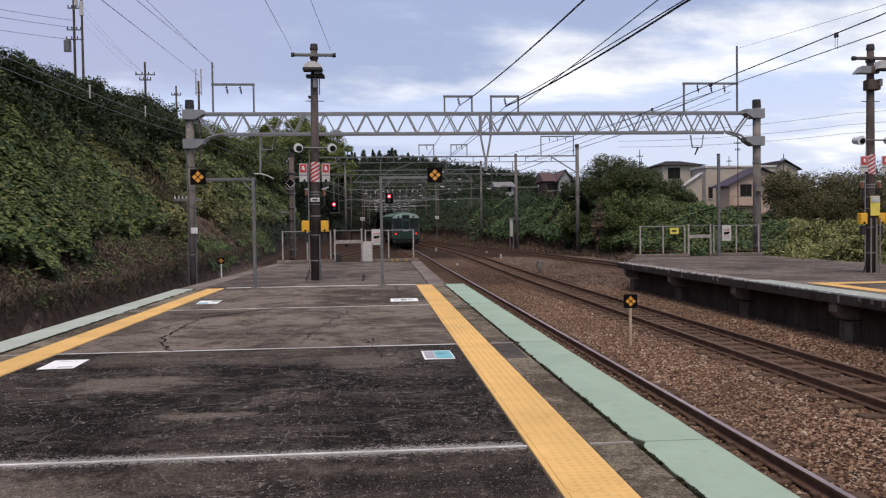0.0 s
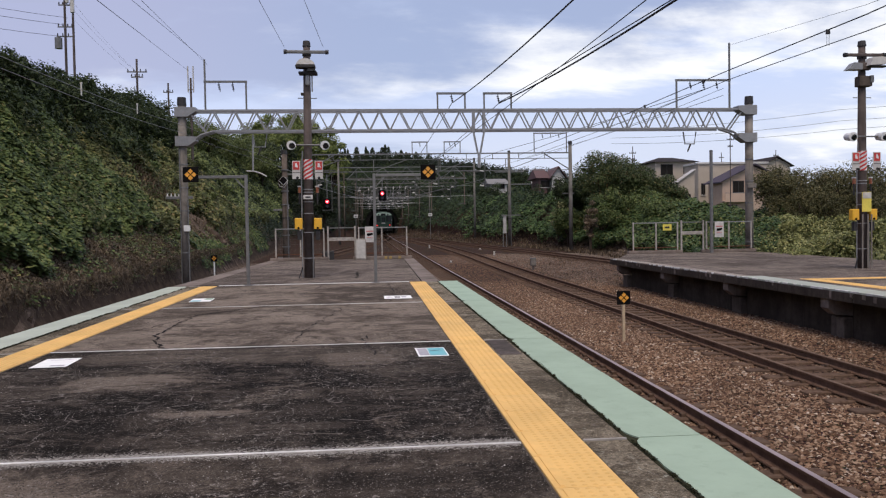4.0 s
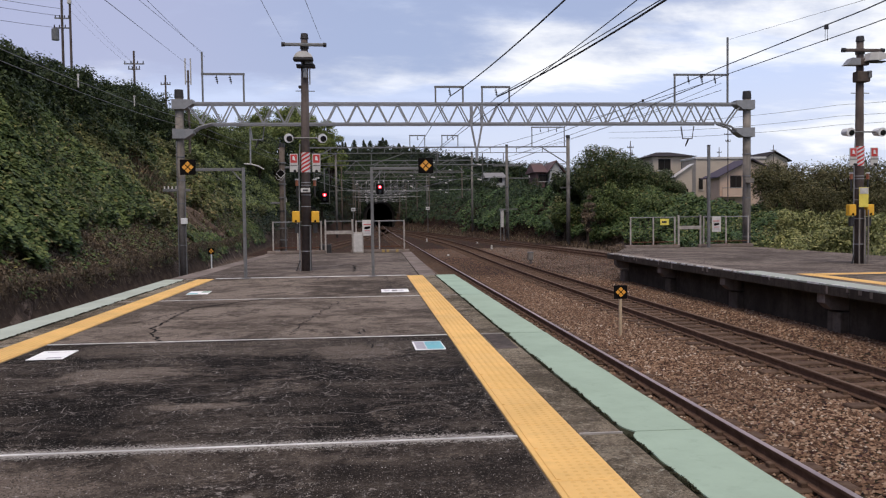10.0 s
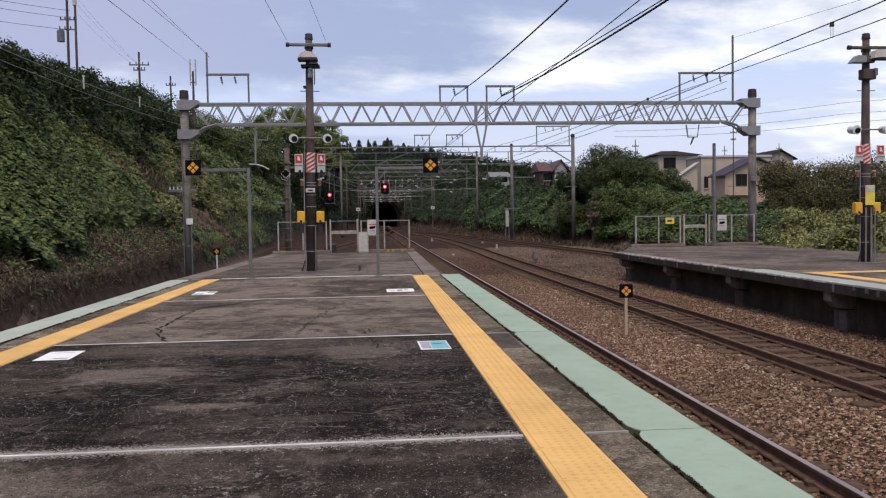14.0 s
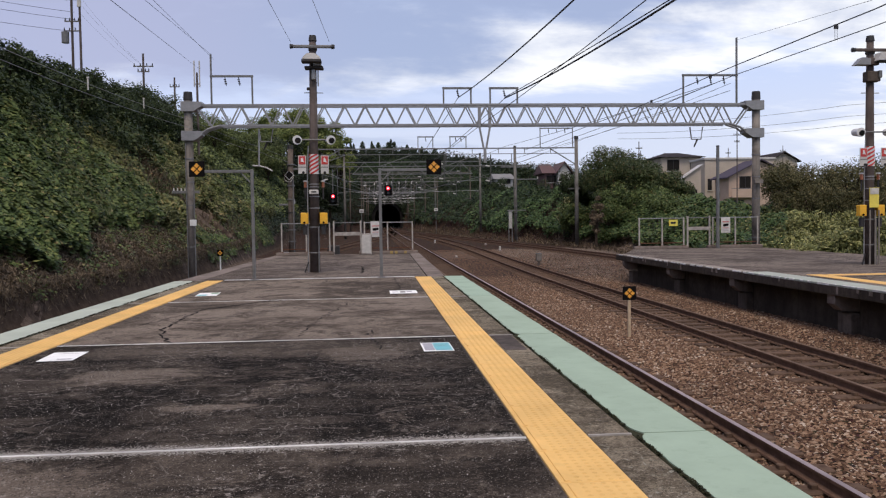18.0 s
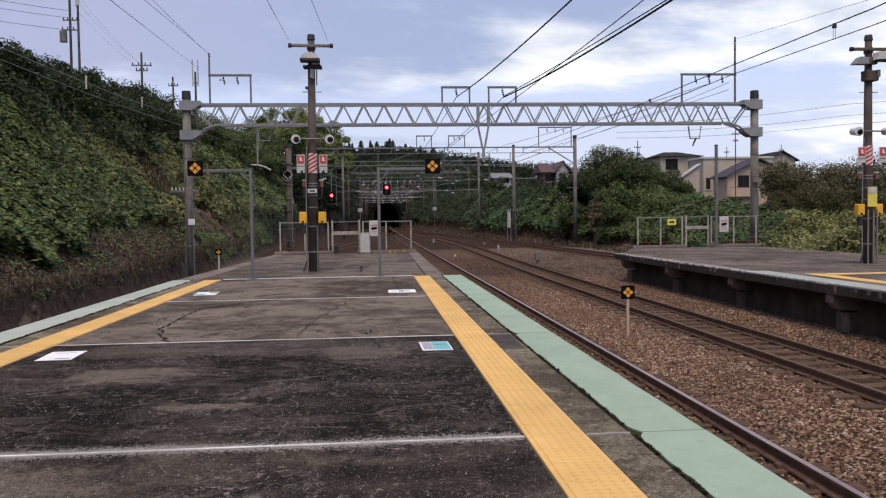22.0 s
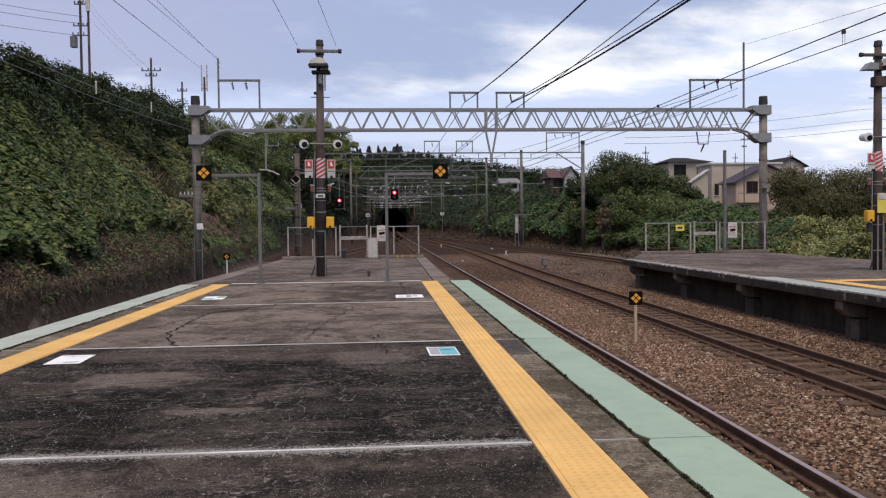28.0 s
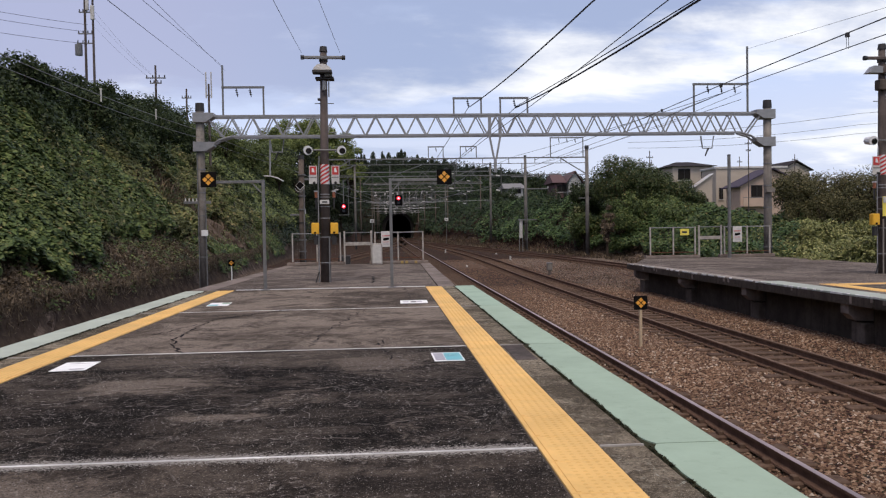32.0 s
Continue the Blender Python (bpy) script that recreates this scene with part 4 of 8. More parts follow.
# ---- tunnel ----
def build_tunnel():
    t = empty("tunnel", pose(0, 0, 0), "dark single-track railway tunnel with a stone portal", "tunnel", kind="structure")
    w, spring = 2.2, 1.75
    ring = [(-w, -0.5), (-w, spring)] + [(w * math.cos(a), spring + w * math.sin(a)) for a in np.linspace(math.pi, 0, 13)[1:-1]] + [(w, spring), (w, -0.5)]
    bm = bmesh.new()
    rows = []
    for y in axis([TUNNEL_Y - 0.3, (420, 8), (640, 20)]):
        c, z = float(track_1(y)), float(rail_z(y))
        rows.append([bm.verts.new((c + a, y, z + b)) for a, b in ring])
    for p, q in zip(rows, rows[1:]):
        for i in range(len(ring)):
            j = (i + 1) % len(ring)
            bm.faces.new((p[i], q[i], q[j], p[j]))
    bm.faces.new(rows[-1])
    part("lining", bm, M_TUNNEL, t)
    # portal: wall with the arch cut out, ring of voussoirs and a coping
    c, z = float(track_1(TUNNEL_Y)), float(rail_z(TUNNEL_Y))
    bm = bmesh.new()
    L, R, T = -2.85, 2.85, 4.35
    outer = [(L, -0.5), (L, T)] + [(L + (R - L) * i / 12, T) for i in range(1, 12)] + [(R, T), (R, -0.5)]
    inner = ring
    y0, y1 = TUNNEL_Y - 0.35, TUNNEL_Y + 2.2
    for y, flip in ((y0, False), (y1, True)):
        a = [bm.verts.new((c + p, y, z + q)) for p, q in outer]
        b = [bm.verts.new((c + p, y, z + q)) for p, q in inner]
        k = min(len(a), len(b)) - 1
        for i in range(k):
            f = bm.faces.new((a[i], b[i], b[i + 1], a[i + 1]))
            if flip:
                f.normal_flip()
    part("portal_wall", bm, M_PORTAL, t)
    part("coping", box(c + L - 0.2, c + R + 0.2, y0 - 0.2, y1, z + T, z + T + 0.25, 0.05), M_PORTAL, t)
    for i, a in enumerate(np.linspace(0, math.pi, 14)[:-1]):
        a2 = a + math.pi / 13 - 0.03
        bm = poly([(c + r * math.cos(k), z + spring + r * math.sin(k)) for r, k in ((w, a), (w + 0.5, a), (w + 0.5, a2), (w, a2))], y0 - 0.12, y0 + 0.02)
        part("arch_stone", bm, M_PORTAL, t)


build_tunnel()

# ---- earth wall on the left ----
def build_earth_wall():
    ys, zs = axis([-8, (60, 0.35), (96, 1.0)]), np.linspace(0, 1, 9)
    Y, S = np.meshgrid(ys, zs)
    bed = rail_z(Y) - 0.3
    top = land(-9.3 + 0 * Y, Y) - bed - 0.05
    X = -8.62 - 0.55 * S + 0.22 * bumps(Y * 1.0, S * 3 + 7, 1.1) + 0.1 * bumps(Y, S * 6, 0.35)
    Z = bed + top * S + 0.06 * bumps(Y + 60, S * 4, 0.8)
    nx = len(ys)
    v = np.stack([X, Y, Z], -1).reshape(-1, 3)
    i, j = np.meshgrid(np.arange(nx - 1), np.arange(len(zs) - 1))
    a = (j * nx + i).ravel()
    me = array_mesh("wall_earth", v, np.stack([a, a + nx, a + nx + 1, a + 1], 1), M_EARTH)
    for p in me.polygons:
        p.use_smooth = True
    tagged(new("wall_earth", me), "rough dark cut-earth wall with hanging dry roots beside the track", "wall", kind="structure")


build_earth_wall()

# ---- near platform ----
PL, PR = -5.05, 2.20           # edges of the full-width platform
JOINTS = [-9.6, -4.7, 0.3, 5.2, 9.9, 15.05, 20.55]
YL0, YL1, YR0, YR1 = -4.25, -3.83, 0.975, 1.375
GL1, GR0 = -4.56, 1.70
END = 35.3


def slab(name, x0, x1, y0, y1, material, parent, z1=0.0, z0=-0.25, label="", bevel=0.006):
    return part(name, box(x0, x1, y0, y1, z0, z1, bevel), material, parent, label)


def tile_mesh():
    """A tactile tile 0.4 m wide and 0.6 m long: raised dots, and the bar along its inner side."""
    bm = box(-0.2, 0.2, 0.004, 0.596, -0.02, 0.006, 0.002)
    for i in range(5):
        for j in range(10):
            x, y = -0.085 + i * 0.06, 0.03 + j * 0.06
            n = 6
            lo = [bm.verts.new((x + 0.017 * math.cos(k * 2 * math.pi / n), y + 0.017 * math.sin(k * 2 * math.pi / n), 0.006)) for k in range(n)]
            hi = [bm.verts.new((x + 0.010 * math.cos(k * 2 * math.pi / n), y + 0.010 * math.sin(k * 2 * math.pi / n), 0.0095)) for k in range(n)]
            for k in range(n):
                bm.faces.new((lo[k], lo[(k + 1) % n], hi[(k + 1) % n], hi[k])).material_index = 1
            bm.faces.new(hi).material_index = 1
    box(-0.165, -0.14, 0.02, 0.58, 0.004, 0.011, 0, bm)
    return link_mesh("tactile_tile", bm, [M_YELLOW, M_YELLOW_DOTS])


TILE = tile_mesh()


def tiles(parent, x, y0, y1, mirror=False):
    y = y0
    while y < y1 - 0.3:
        ob = new("tactile_tile", TILE)
        ob.parent = parent
        ob.matrix_basis = pose(x, y, 0.0) if not mirror else pose(x, y + 0.6, 0.0, 0, 0, 180)
        y += 0.6


def crack(points, w, material, parent, z=0.0035, seed=0, name="crack"):
    """A thin wandering crack along a line of the surface."""
    rnd = random.Random(seed)
    bm = bmesh.new()
    path = []
    for (xa, ya), (xb, yb) in zip(points, points[1:]):
        k = max(2, int(math.hypot(xb - xa, yb - ya) / 0.09))
        for i in range(k):
            u = i / k
            path.append((xa + (xb - xa) * u + rnd.uniform(-0.05, 0.05), ya + (yb - ya) * u + rnd.uniform(-0.06, 0.06)))
    path.append(points[-1])
    last = None
    for i, (x, y) in enumerate(path):
        x2, y2 = path[min(i + 1, len(path) - 1)]
        x1, y1 = path[max(i - 1, 0)]
        d = Vector((x2 - x1, y2 - y1))
        n = Vector((-d.y, d.x)).normalized() * w * rnd.uniform(0.35, 1.2) * 0.5
        a, b = bm.verts.new((x + n.x, y + n.y, z)), bm.verts.new((x - n.x, y - n.y, z))
        if last:
            bm.faces.new((last[0], a, b, last[1]))
        last = (a, b)
    bmesh.ops.recalc_face_normals(bm, faces=bm.faces)
    for f in bm.faces:
        if f.normal.z < 0:
            f.normal_flip()
    return part(name, bm, material, parent)


def build_platform():
    p = empty("platform", pose(0, 0, 0), "weathered asphalt railway platform with yellow tactile strips and green edges", "platform", kind="structure")
    skins = [M_ASPHALT, M_ASPHALT, M_ASPHALT, M_ASPHALT_DARK, M_ASPHALT, M_ASPHALT]
    skins[2] = M_ASPHALT_MID
    for (a, b), skin in zip(zip(JOINTS, JOINTS[1:]), skins):
        g = 0.011
        slab("asphalt_panel", YL1 + 0.012, YR0 - 0.012, a + g, b - g, skin, p)
        slab("border", YR1 + 0.012, GR0 - 0.014, a + g, b - g, M_BORDER, p, -0.004)
        slab("border", GL1 + 0.014, YL0 - 0.012, a + g, b - g, M_BORDER, p, -0.004)
        # mortar that fills the joint ahead
        for x0, x1, skin in ((YL1 + 0.01, YR0 - 0.01, M_MORTAR), (YR1 + 0.01, GR0 - 0.02, M_CRUMBS), (GL1 + 0.02, YL0 - 0.01, M_CRUMBS)):
            slab("joint_filler", x0, x1, b - 0.0115, b + 0.0115, skin, p, 0.0055, -0.2, bevel=0)
        # the gap that has opened along the mortar
        for x0, x1 in ((YL1 + 0.75, -1.3), (-0.2, YR0 - 0.4)):
            slab("joint_gap", x0, x1, b + 0.0125, b + 0.0185, M_CRACK, p, 0.0042, -0.05, bevel=0)
    # bed under the tactile strips, seams and copings
    for x0, x1 in ((YL0 - 0.011, YL1 + 0.011), (YR0 - 0.011, YR1 + 0.011)):
        slab("strip_bed", x0, x1, JOINTS[0], 20.5, M_CONC_DARK, p, -0.006)
    tiles(p, (YR0 + YR1) / 2, -4.74, 20.5)
    tiles(p, (YL0 + YL1) / 2, -4.74, 20.5, True)
    slab("weed_seam", GR0 - 0.0135, GR0 + 0.12, JOINTS[0], 20.5, M_MOSS, p, -0.005)
    slab("weed_seam", GL1 - 0.12, GL1 + 0.0135, JOINTS[0], 20.5, M_MOSS, p, -0.005)
    chips = random.Random(9)
    for x0, x1 in ((GR0 + 0.003, PR), (PL, GL1 - 0.003)):
        for k, (a, b) in enumerate(zip(JOINTS, JOINTS[1:])):
            bm = box(x0, x1, a + 0.008, b - 0.008, -0.30, 0.004)
            bmesh.ops.subdivide_edges(bm, edges=[e for e in bm.edges if abs(e.verts[0].co.y - e.verts[1].co.y) > 1], cuts=70)
            inner = x0 if x1 == PR else x1
            for v in bm.verts:
                # the broken inner lip wanders in and out
                if abs(v.co.x - inner) < 0.001:
                    s = 1 if inner == x0 else -1
                    v.co.x += s * (0.006 + 0.005 * math.sin(v.co.y * 1.7 + k) + chips.uniform(-0.0035, 0.004) + 0.07 * math.exp(-min(v.co.y - a, b - v.co.y) / 0.07))
                else:
                    v.co.x += 0.003 * math.sin(v.co.y * 5 + k)
            part("coping_slab", bm, M_GREEN if x1 == PR else M_GREEN_LEFT, p, "green-painted concrete edge slab")
    # white line across the end of the waiting area
    slab("white_line", YL1, YR0, 20.57, 20.70, M_WHITELINE, p, 0.004, -0.2)
    # the narrower end, which draws in
    def quad(name, pts, z1, z0, mat, label=""):
        bm = bmesh.new()
        lo, hi = [bm.verts.new((x, y, z0)) for x, y in pts], [bm.verts.new((x, y, z1)) for x, y in pts]
        bm.faces.new(hi)
        bm.faces.new(lo[::-1])
        k = len(pts)
        for i in range(k):
            bm.faces.new((lo[i], lo[(i + 1) % k], hi[(i + 1) % k], hi[i]))
        bmesh.ops.recalc_face_normals(bm, faces=bm.faces)
        return part(name, bm, mat, p, label)
    quad("end_panel", [(-4.4, 20.71), (1.28, 20.71), (1.35, 27.9), (-4.15, 27.9)], -0.002, -0.25, M_ASPHALT_FAR)
    quad("end_panel", [(-4.15, 27.92), (1.35, 27.92), (1.42, END), (-3.9, END)], -0.002, -0.25, M_ASPHALT_FAR)
    quad("end_border", [(1.31, 20.58), (1.75, 20.58), (1.88, END), (1.45, END)], 0.0, -0.25, M_CONC)
    quad("end_border", [(-5.02, 20.58), (-4.43, 20.58), (-3.93, END), (-4.35, END)], 0.0, -0.25, M_CONC)
    # body below
    quad("body_wall", [(PL + 0.35, -9.6), (PR - 0.45, -9.6), (PR - 0.45, 20.5), (1.5, 20.6), (1.6, END - 0.1), (-4.1, END - 0.1), (-4.7, 20.6)], -0.26, -1.6, M_CONC_DARK)
    # cracks
    crack([(-1.95, 15.0), (-2.55, 14.2), (-2.95, 13.6), (-2.95, 11.9), (-2.95, 11.2), (-2.75, 10.5), (-2.5, 9.95)], 0.0414, M_CRACK, p, seed=1)
    crack([(-2.95, 13.6), (-2.0, 14.9), (-1.6, 15.05)], 0.0349, M_CRACK, p, seed=2)
    crack([(-0.05, 10.6), (-0.12, 10.0), (0.0, 9.4), (0.02, 9.0)], 0.0260, M_CRACK, p, seed=3)
    crack([(-0.75, 8.9), (-0.62, 8.0), (-0.3, 7.5), (0.4, 7.45), (0.95, 7.5)], 0.0236, M_CRACK, p, seed=4)
    crack([(-0.42, 15.0), (-0.7, 13.0), (-0.9, 11.4), (-1.0, 10.2)], 0.0211, M_CRACK, p, seed=5)
    crack([(-1.2, 20.4), (-1.3, 18.4), (-1.6, 17.0)], 0.0236, M_CRACK, p, seed=6)
    crack([(-0.45, 25.8), (-0.4, 24.0), (-0.42, 22.4)], 0.0585, M_CRACK, p, seed=7)
    for k, line in enumerate(([(-2.37, 6.52), (-2.31, 6.06), (-2.34, 5.6)], [(-0.19, 7.42), (-0.34, 7.23), (-0.37, 6.72)], [(-0.19, 7.42), (-0.06, 7.19), (0.17, 7.21)], [(-0.25, 6.05), (-0.08, 5.94), (0.18, 6.08), (0.27, 6.16)], [(-0.69, 6.7), (-0.65, 6.29), (-0.71, 6.02)], [(-1.62, 7.16), (-1.51, 6.87), (-1.7, 6.9)], [(-1.59, 6.69), (-1.2, 6.81)])):
        crack(line, 0.008, M_CRACK_LIGHT, p, seed=60 + k)
    crack([(-3.35, 11.8), (-3.05, 13.0)], 0.0236, M_CRACK, p, seed=13)
    crack([(0.35, 15.2), (0.5, 17.5), (0.4, 20.4)], 0.0236, M_CRACK, p, seed=14)
    # pale mortar crumbs scattered along the joints
    rng = np.random.default_rng(44)
    for y, k, wide in ((5.2, 30000, 0.052), (9.9, 2200, 0.03), (15.05, 900, 0.03)):
        x = rng.uniform(YL1 + 0.05, YR0 - 0.03, k)
        yy = y + rng.normal(size=k) * wide + 0.012 * np.sin(x * 3)
        s = 0.0014 + 0.0052 * rng.random(k) ** 2
        a = rng.uniform(0, 6.28, k)
        ring = [np.stack([x + s * np.cos(a + q) * 1.4, yy + s * np.sin(a + q), 0.0022 + 0.0016 * rng.random(k)], 1) for q in (0, 1.5, 3.1, 4.6)]
        v = np.stack(ring, 1).reshape(-1, 3)
        ob = new("mortar_crumbs", array_mesh("mortar_crumbs", v, np.arange(4 * k).reshape(k, 4), M_CRUMBS))
        ob.parent = p
        ob["kind"] = "stuff"
    # loose grit and exposed stone chips
    for k, (y0, y1) in ((26000, (3.6, 6.4)), (22000, (6.4, 9.8))):
        x, y = rng.uniform(YL1 + 0.02, YR0 - 0.02, k), rng.uniform(y0, y1, k)
        m = vnoise(x / 0.5, y / 0.5) * 0.6 + vnoise(x / 0.15 + 9, y / 0.15) * 0.4 > 0.35
        x, y = x[m], y[m]
        k = len(x)
        s = 0.0017 + 0.0048 * rng.random((k, 1, 1)) ** 2.5
        u = np.array([[1, 0.1, 0], [-0.3, 0.9, 0], [-0.6, -0.8, 0], [0, 0, 0.9]])
        a = rng.uniform(0, 6.28, k)[:, None]
        off = u[None] * s * rng.uniform(0.7, 1.3, (k, 4, 1))
        off = np.stack([off[..., 0] * np.cos(a) - off[..., 1] * np.sin(a), off[..., 0] * np.sin(a) + off[..., 1] * np.cos(a), off[..., 2]], -1)
        v = (np.stack([x, y, 0 * x], 1)[:, None] + off).reshape(-1, 3)
        t = (np.arange(k)[:, None, None] * 4 + np.array([[0, 1, 3], [1, 2, 3], [2, 0, 3]])[None]).reshape(-1, 3)
        ob = new("surface_grit", array_mesh("surface_grit", v, t, M_GRIT))
        ob.parent = p
        ob["kind"] = "stuff"
    # moss and dirt along the seams of the edge slabs
    k = 7000
    for x in (GR0 - 0.004, GL1 + 0.004):
        y = rng.uniform(2.5, 20, k)
        m = vnoise(y / 0.35, 0 * y + x) * 0.6 + vnoise(y / 0.08, 0 * y + 5) * 0.4 > 0.45
        y = y[m]
        q = np.stack([x + rng.normal(size=len(y)) * 0.007 * (0.4 + 1.4 * vnoise(y / 0.5 + 3, 0 * y)), y, 0.001 + 0.012 * rng.random(len(y))], 1)
        ob = new("moss", leaves("moss", q, np.tile([0.0, 0, 1.0], (len(y), 1)), 0.02, M_MOSS, 91, 0.9))
        ob.parent = p
        ob["kind"] = "stuff"
    # patch of mottled dark concrete in the border
    slab("concrete_patch", YR1 + 0.03, GR0 - 0.05, 8.75, 9.85, M_FLOOR_PATCH, p, 0.004, -0.1)
    return p


build_platform()

# ---- far platform across the tracks ----
def build_far_platform():
    p = empty("platform", pose(0, 0, 0), "island platform on dark concrete supports across the tracks", "platform", kind="structure")
    E0, E1 = 9.4, 17.35

    def solid(name, pts, z0, z1, mat, label=""):
        bm = bmesh.new()
        lo, hi = [bm.verts.new((x, y, z0)) for x, y in pts], [bm.verts.new((x, y, z1)) for x, y in pts]
        bm.faces.new(hi)
        bm.faces.new(lo[::-1])
        k = len(pts)
        for i in range(k):
            bm.faces.new((lo[i], lo[(i + 1) % k], hi[(i + 1) % k], hi[i]))
        bmesh.ops.recalc_face_normals(bm, faces=bm.faces)
        return part(name, bm, mat, p, label)
    solid("asphalt_panel", [(10.02, -9.6), (E1 - 0.5, -9.6), (E1 - 0.5, 18.5), (10.02, 18.5)], -0.25, 0.0, M_ASPHALT)
    solid("asphalt_panel", [(9.78, 18.52), (E1, 18.52), (E1, 35.4), (11.6, 35.4), (9.78, 31.0)], -0.25, 0.0, M_ASPHALT_FAR)
    y = -9.6
    while y < 30:
        b = min(y + 4.9, 30.9)
        green = y < 16
        part("coping_slab", box(E0, 10.0 if green else 9.76, y + 0.01, b - 0.01, -0.22, 0.004, 0.01), M_GREEN_PALE if green else M_NOSING, p)
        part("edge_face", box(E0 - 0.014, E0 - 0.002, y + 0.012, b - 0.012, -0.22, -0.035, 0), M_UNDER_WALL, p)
        y = b if b < 30.9 else 40
    # tactile strip along the edge, with its return at the end
    tiles(p, 10.5, -4.9, 18.4)
    for k in range(11):
        ob = new("tactile_tile", TILE)
        ob.parent = p
        ob.matrix_basis = pose(10.75 + 0.6 * k + 0.6, 18.25, 0.0, 0, 0, 90)
    # slab nosing with chipped pale top, beam ends, pilasters and the wall behind them
    y = -7.5
    while y < 31:
        part("cross_beam", poly([(E0 + 0.06, -0.225), (E0 + 0.06, -0.42), (E0 + 0.22, -0.56), (E0 + 0.7, -0.6), (E0 + 0.7, -0.225)], y - 0.15, y + 0.15), M_CONC, p)
        part("pilaster", box(E0 + 0.34, E0 + 0.6, y - 0.24, y + 0.24, -1.5, -0.61, 0.02), M_CONC_DARK, p)
        if y < 28:
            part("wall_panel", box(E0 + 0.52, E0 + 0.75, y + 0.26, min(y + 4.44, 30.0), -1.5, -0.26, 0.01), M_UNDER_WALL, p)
        y += 4.7
    rnd = random.Random(12)
    y = 14.0
    while y < 30.6:
        w = rnd.uniform(0.05, 0.5)
        if rnd.random() < 0.75:
            part("chipped_edge", box(E0 - 0.004, E0 + rnd.uniform(0.015, 0.04), y, y + w, -rnd.uniform(0.01, 0.045), 0.0065, 0), M_MORTAR, p)
        y += w + rnd.uniform(0.02, 0.3)
    for k in range(13):
        y, w, h = rnd.uniform(11, 30.4), rnd.uniform(0.03, 0.16), rnd.uniform(0.05, 0.17)
        part("lime_streak", poly([(E0 - 0.0175, -0.036), (E0 - 0.0175, -0.036 - h), (E0 - 0.0142, -0.036 - h), (E0 - 0.0142, -0.036)], y, y + w), M_CONC, p)
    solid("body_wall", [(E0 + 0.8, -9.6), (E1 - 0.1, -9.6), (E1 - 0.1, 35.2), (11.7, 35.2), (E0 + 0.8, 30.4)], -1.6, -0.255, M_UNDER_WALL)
    return p


build_far_platform()

# ---- plants ----
def tree(name, x, y, z, height, spread, material, label, seed, count=2200, leaf=0.32, trunk=True, squash=1.0, low=0.1, limbs=7):
    """A tapered trunk with limbs, and a crown of many clumps of leaves with gaps between them."""
    rng = np.random.default_rng(seed)
    t = empty(name, pose(x, y, z), label, "tree", "trees")
    rnd = random.Random(seed)
    bm = bmesh.new()
    base_h = height * 0.35
    r = 0.03 * height
    rod((0, 0, -0.6), (rnd.uniform(-0.1, 0.1) * height * 0.3, 0, base_h), r, r * 0.7, 7, bm)
    tips = []
    for k in range(limbs):
        a = k * 0.9 + rnd.uniform(-0.3, 0.3)
        q = Vector((math.cos(a) * spread * 0.55, math.sin(a) * spread * 0.55, height * rnd.uniform(0.5, 0.85)))
        mid = Vector((q.x * 0.45, q.y * 0.45, base_h + (q.z - base_h) * 0.6))
        rod((0, 0, base_h * 0.85), mid, r * 0.55, r * 0.35, 5, bm)
        rod(mid, q, r * 0.35, r * 0.1, 5, bm)
        tips.append(q)
    part("trunk", bm, M_BARK, t)
    centres, radii = [], []
    for k in range(16):
        u = rng.normal(size=3)
        u /= np.linalg.norm(u)
        c = np.array([0, 0, height * 0.62]) + u * np.array([spread * 0.72, spread * 0.72, height * 0.34 * squash]) * rng.uniform(0.45, 1.0)
        centres.append(c)
        radii.append(spread * rng.uniform(0.26, 0.5))
    centres += [np.array(q) for q in tips]
    radii += [spread * 0.3] * len(tips)
    which = rng.integers(0, len(centres), count)
    d = rng.normal(size=(count, 3))
    d /= np.linalg.norm(d, axis=1, keepdims=True)
    rad = np.array(radii)[which][:, None] * rng.uniform(0.55, 1.08, (count, 1))
    pts = np.array(centres)[which] + d * rad * [1, 1, 0.8]
    pts[:, 2] = np.maximum(pts[:, 2], height * low)
    crown = new("crown", leaves("crown", pts, d + [0, 0, 0.6], leaf, material, seed + 3, 1.0))
    crown.parent = t
    return t


def pointed_tree(name, x, y, z, height, spread, material, label, seed, count=1800, leaf=0.2):
    """A straight trunk and a pointed crown of ragged, drooping tiers."""
    rng = np.random.default_rng(seed)
    t = empty(name, pose(x, y, z), label, "tree", "trees")
    part("trunk", rod((0, 0, -0.5), (0, 0, height * 0.96), 0.014 * height, 0.01, 6), M_BARK, t)
    tier = rng.integers(0, 13, count) / 13.0
    h = np.clip(0.12 + 0.88 * tier + rng.normal(size=count) * 0.025, 0.05, 1.0)
    a = rng.uniform(0, 2 * math.pi, count)
    lobes = 0.72 + 0.28 * np.sin(a * 3 + tier * 21 + seed)
    r = spread * (1.02 - h) ** 0.55 * lobes * rng.uniform(0.25, 1.0, count) ** 0.5
    pts = np.stack([np.cos(a) * r, np.sin(a) * r, height * h - 0.35 * r], 1)
    out = np.stack([np.cos(a), np.sin(a), 0.7 + 0 * a], 1)
    crown = new("crown", leaves("crown", pts, out, leaf, material, seed + 3, 0.8))
    crown.parent = t
    return t


def on_land(x, y):
    return float(land(x, y))


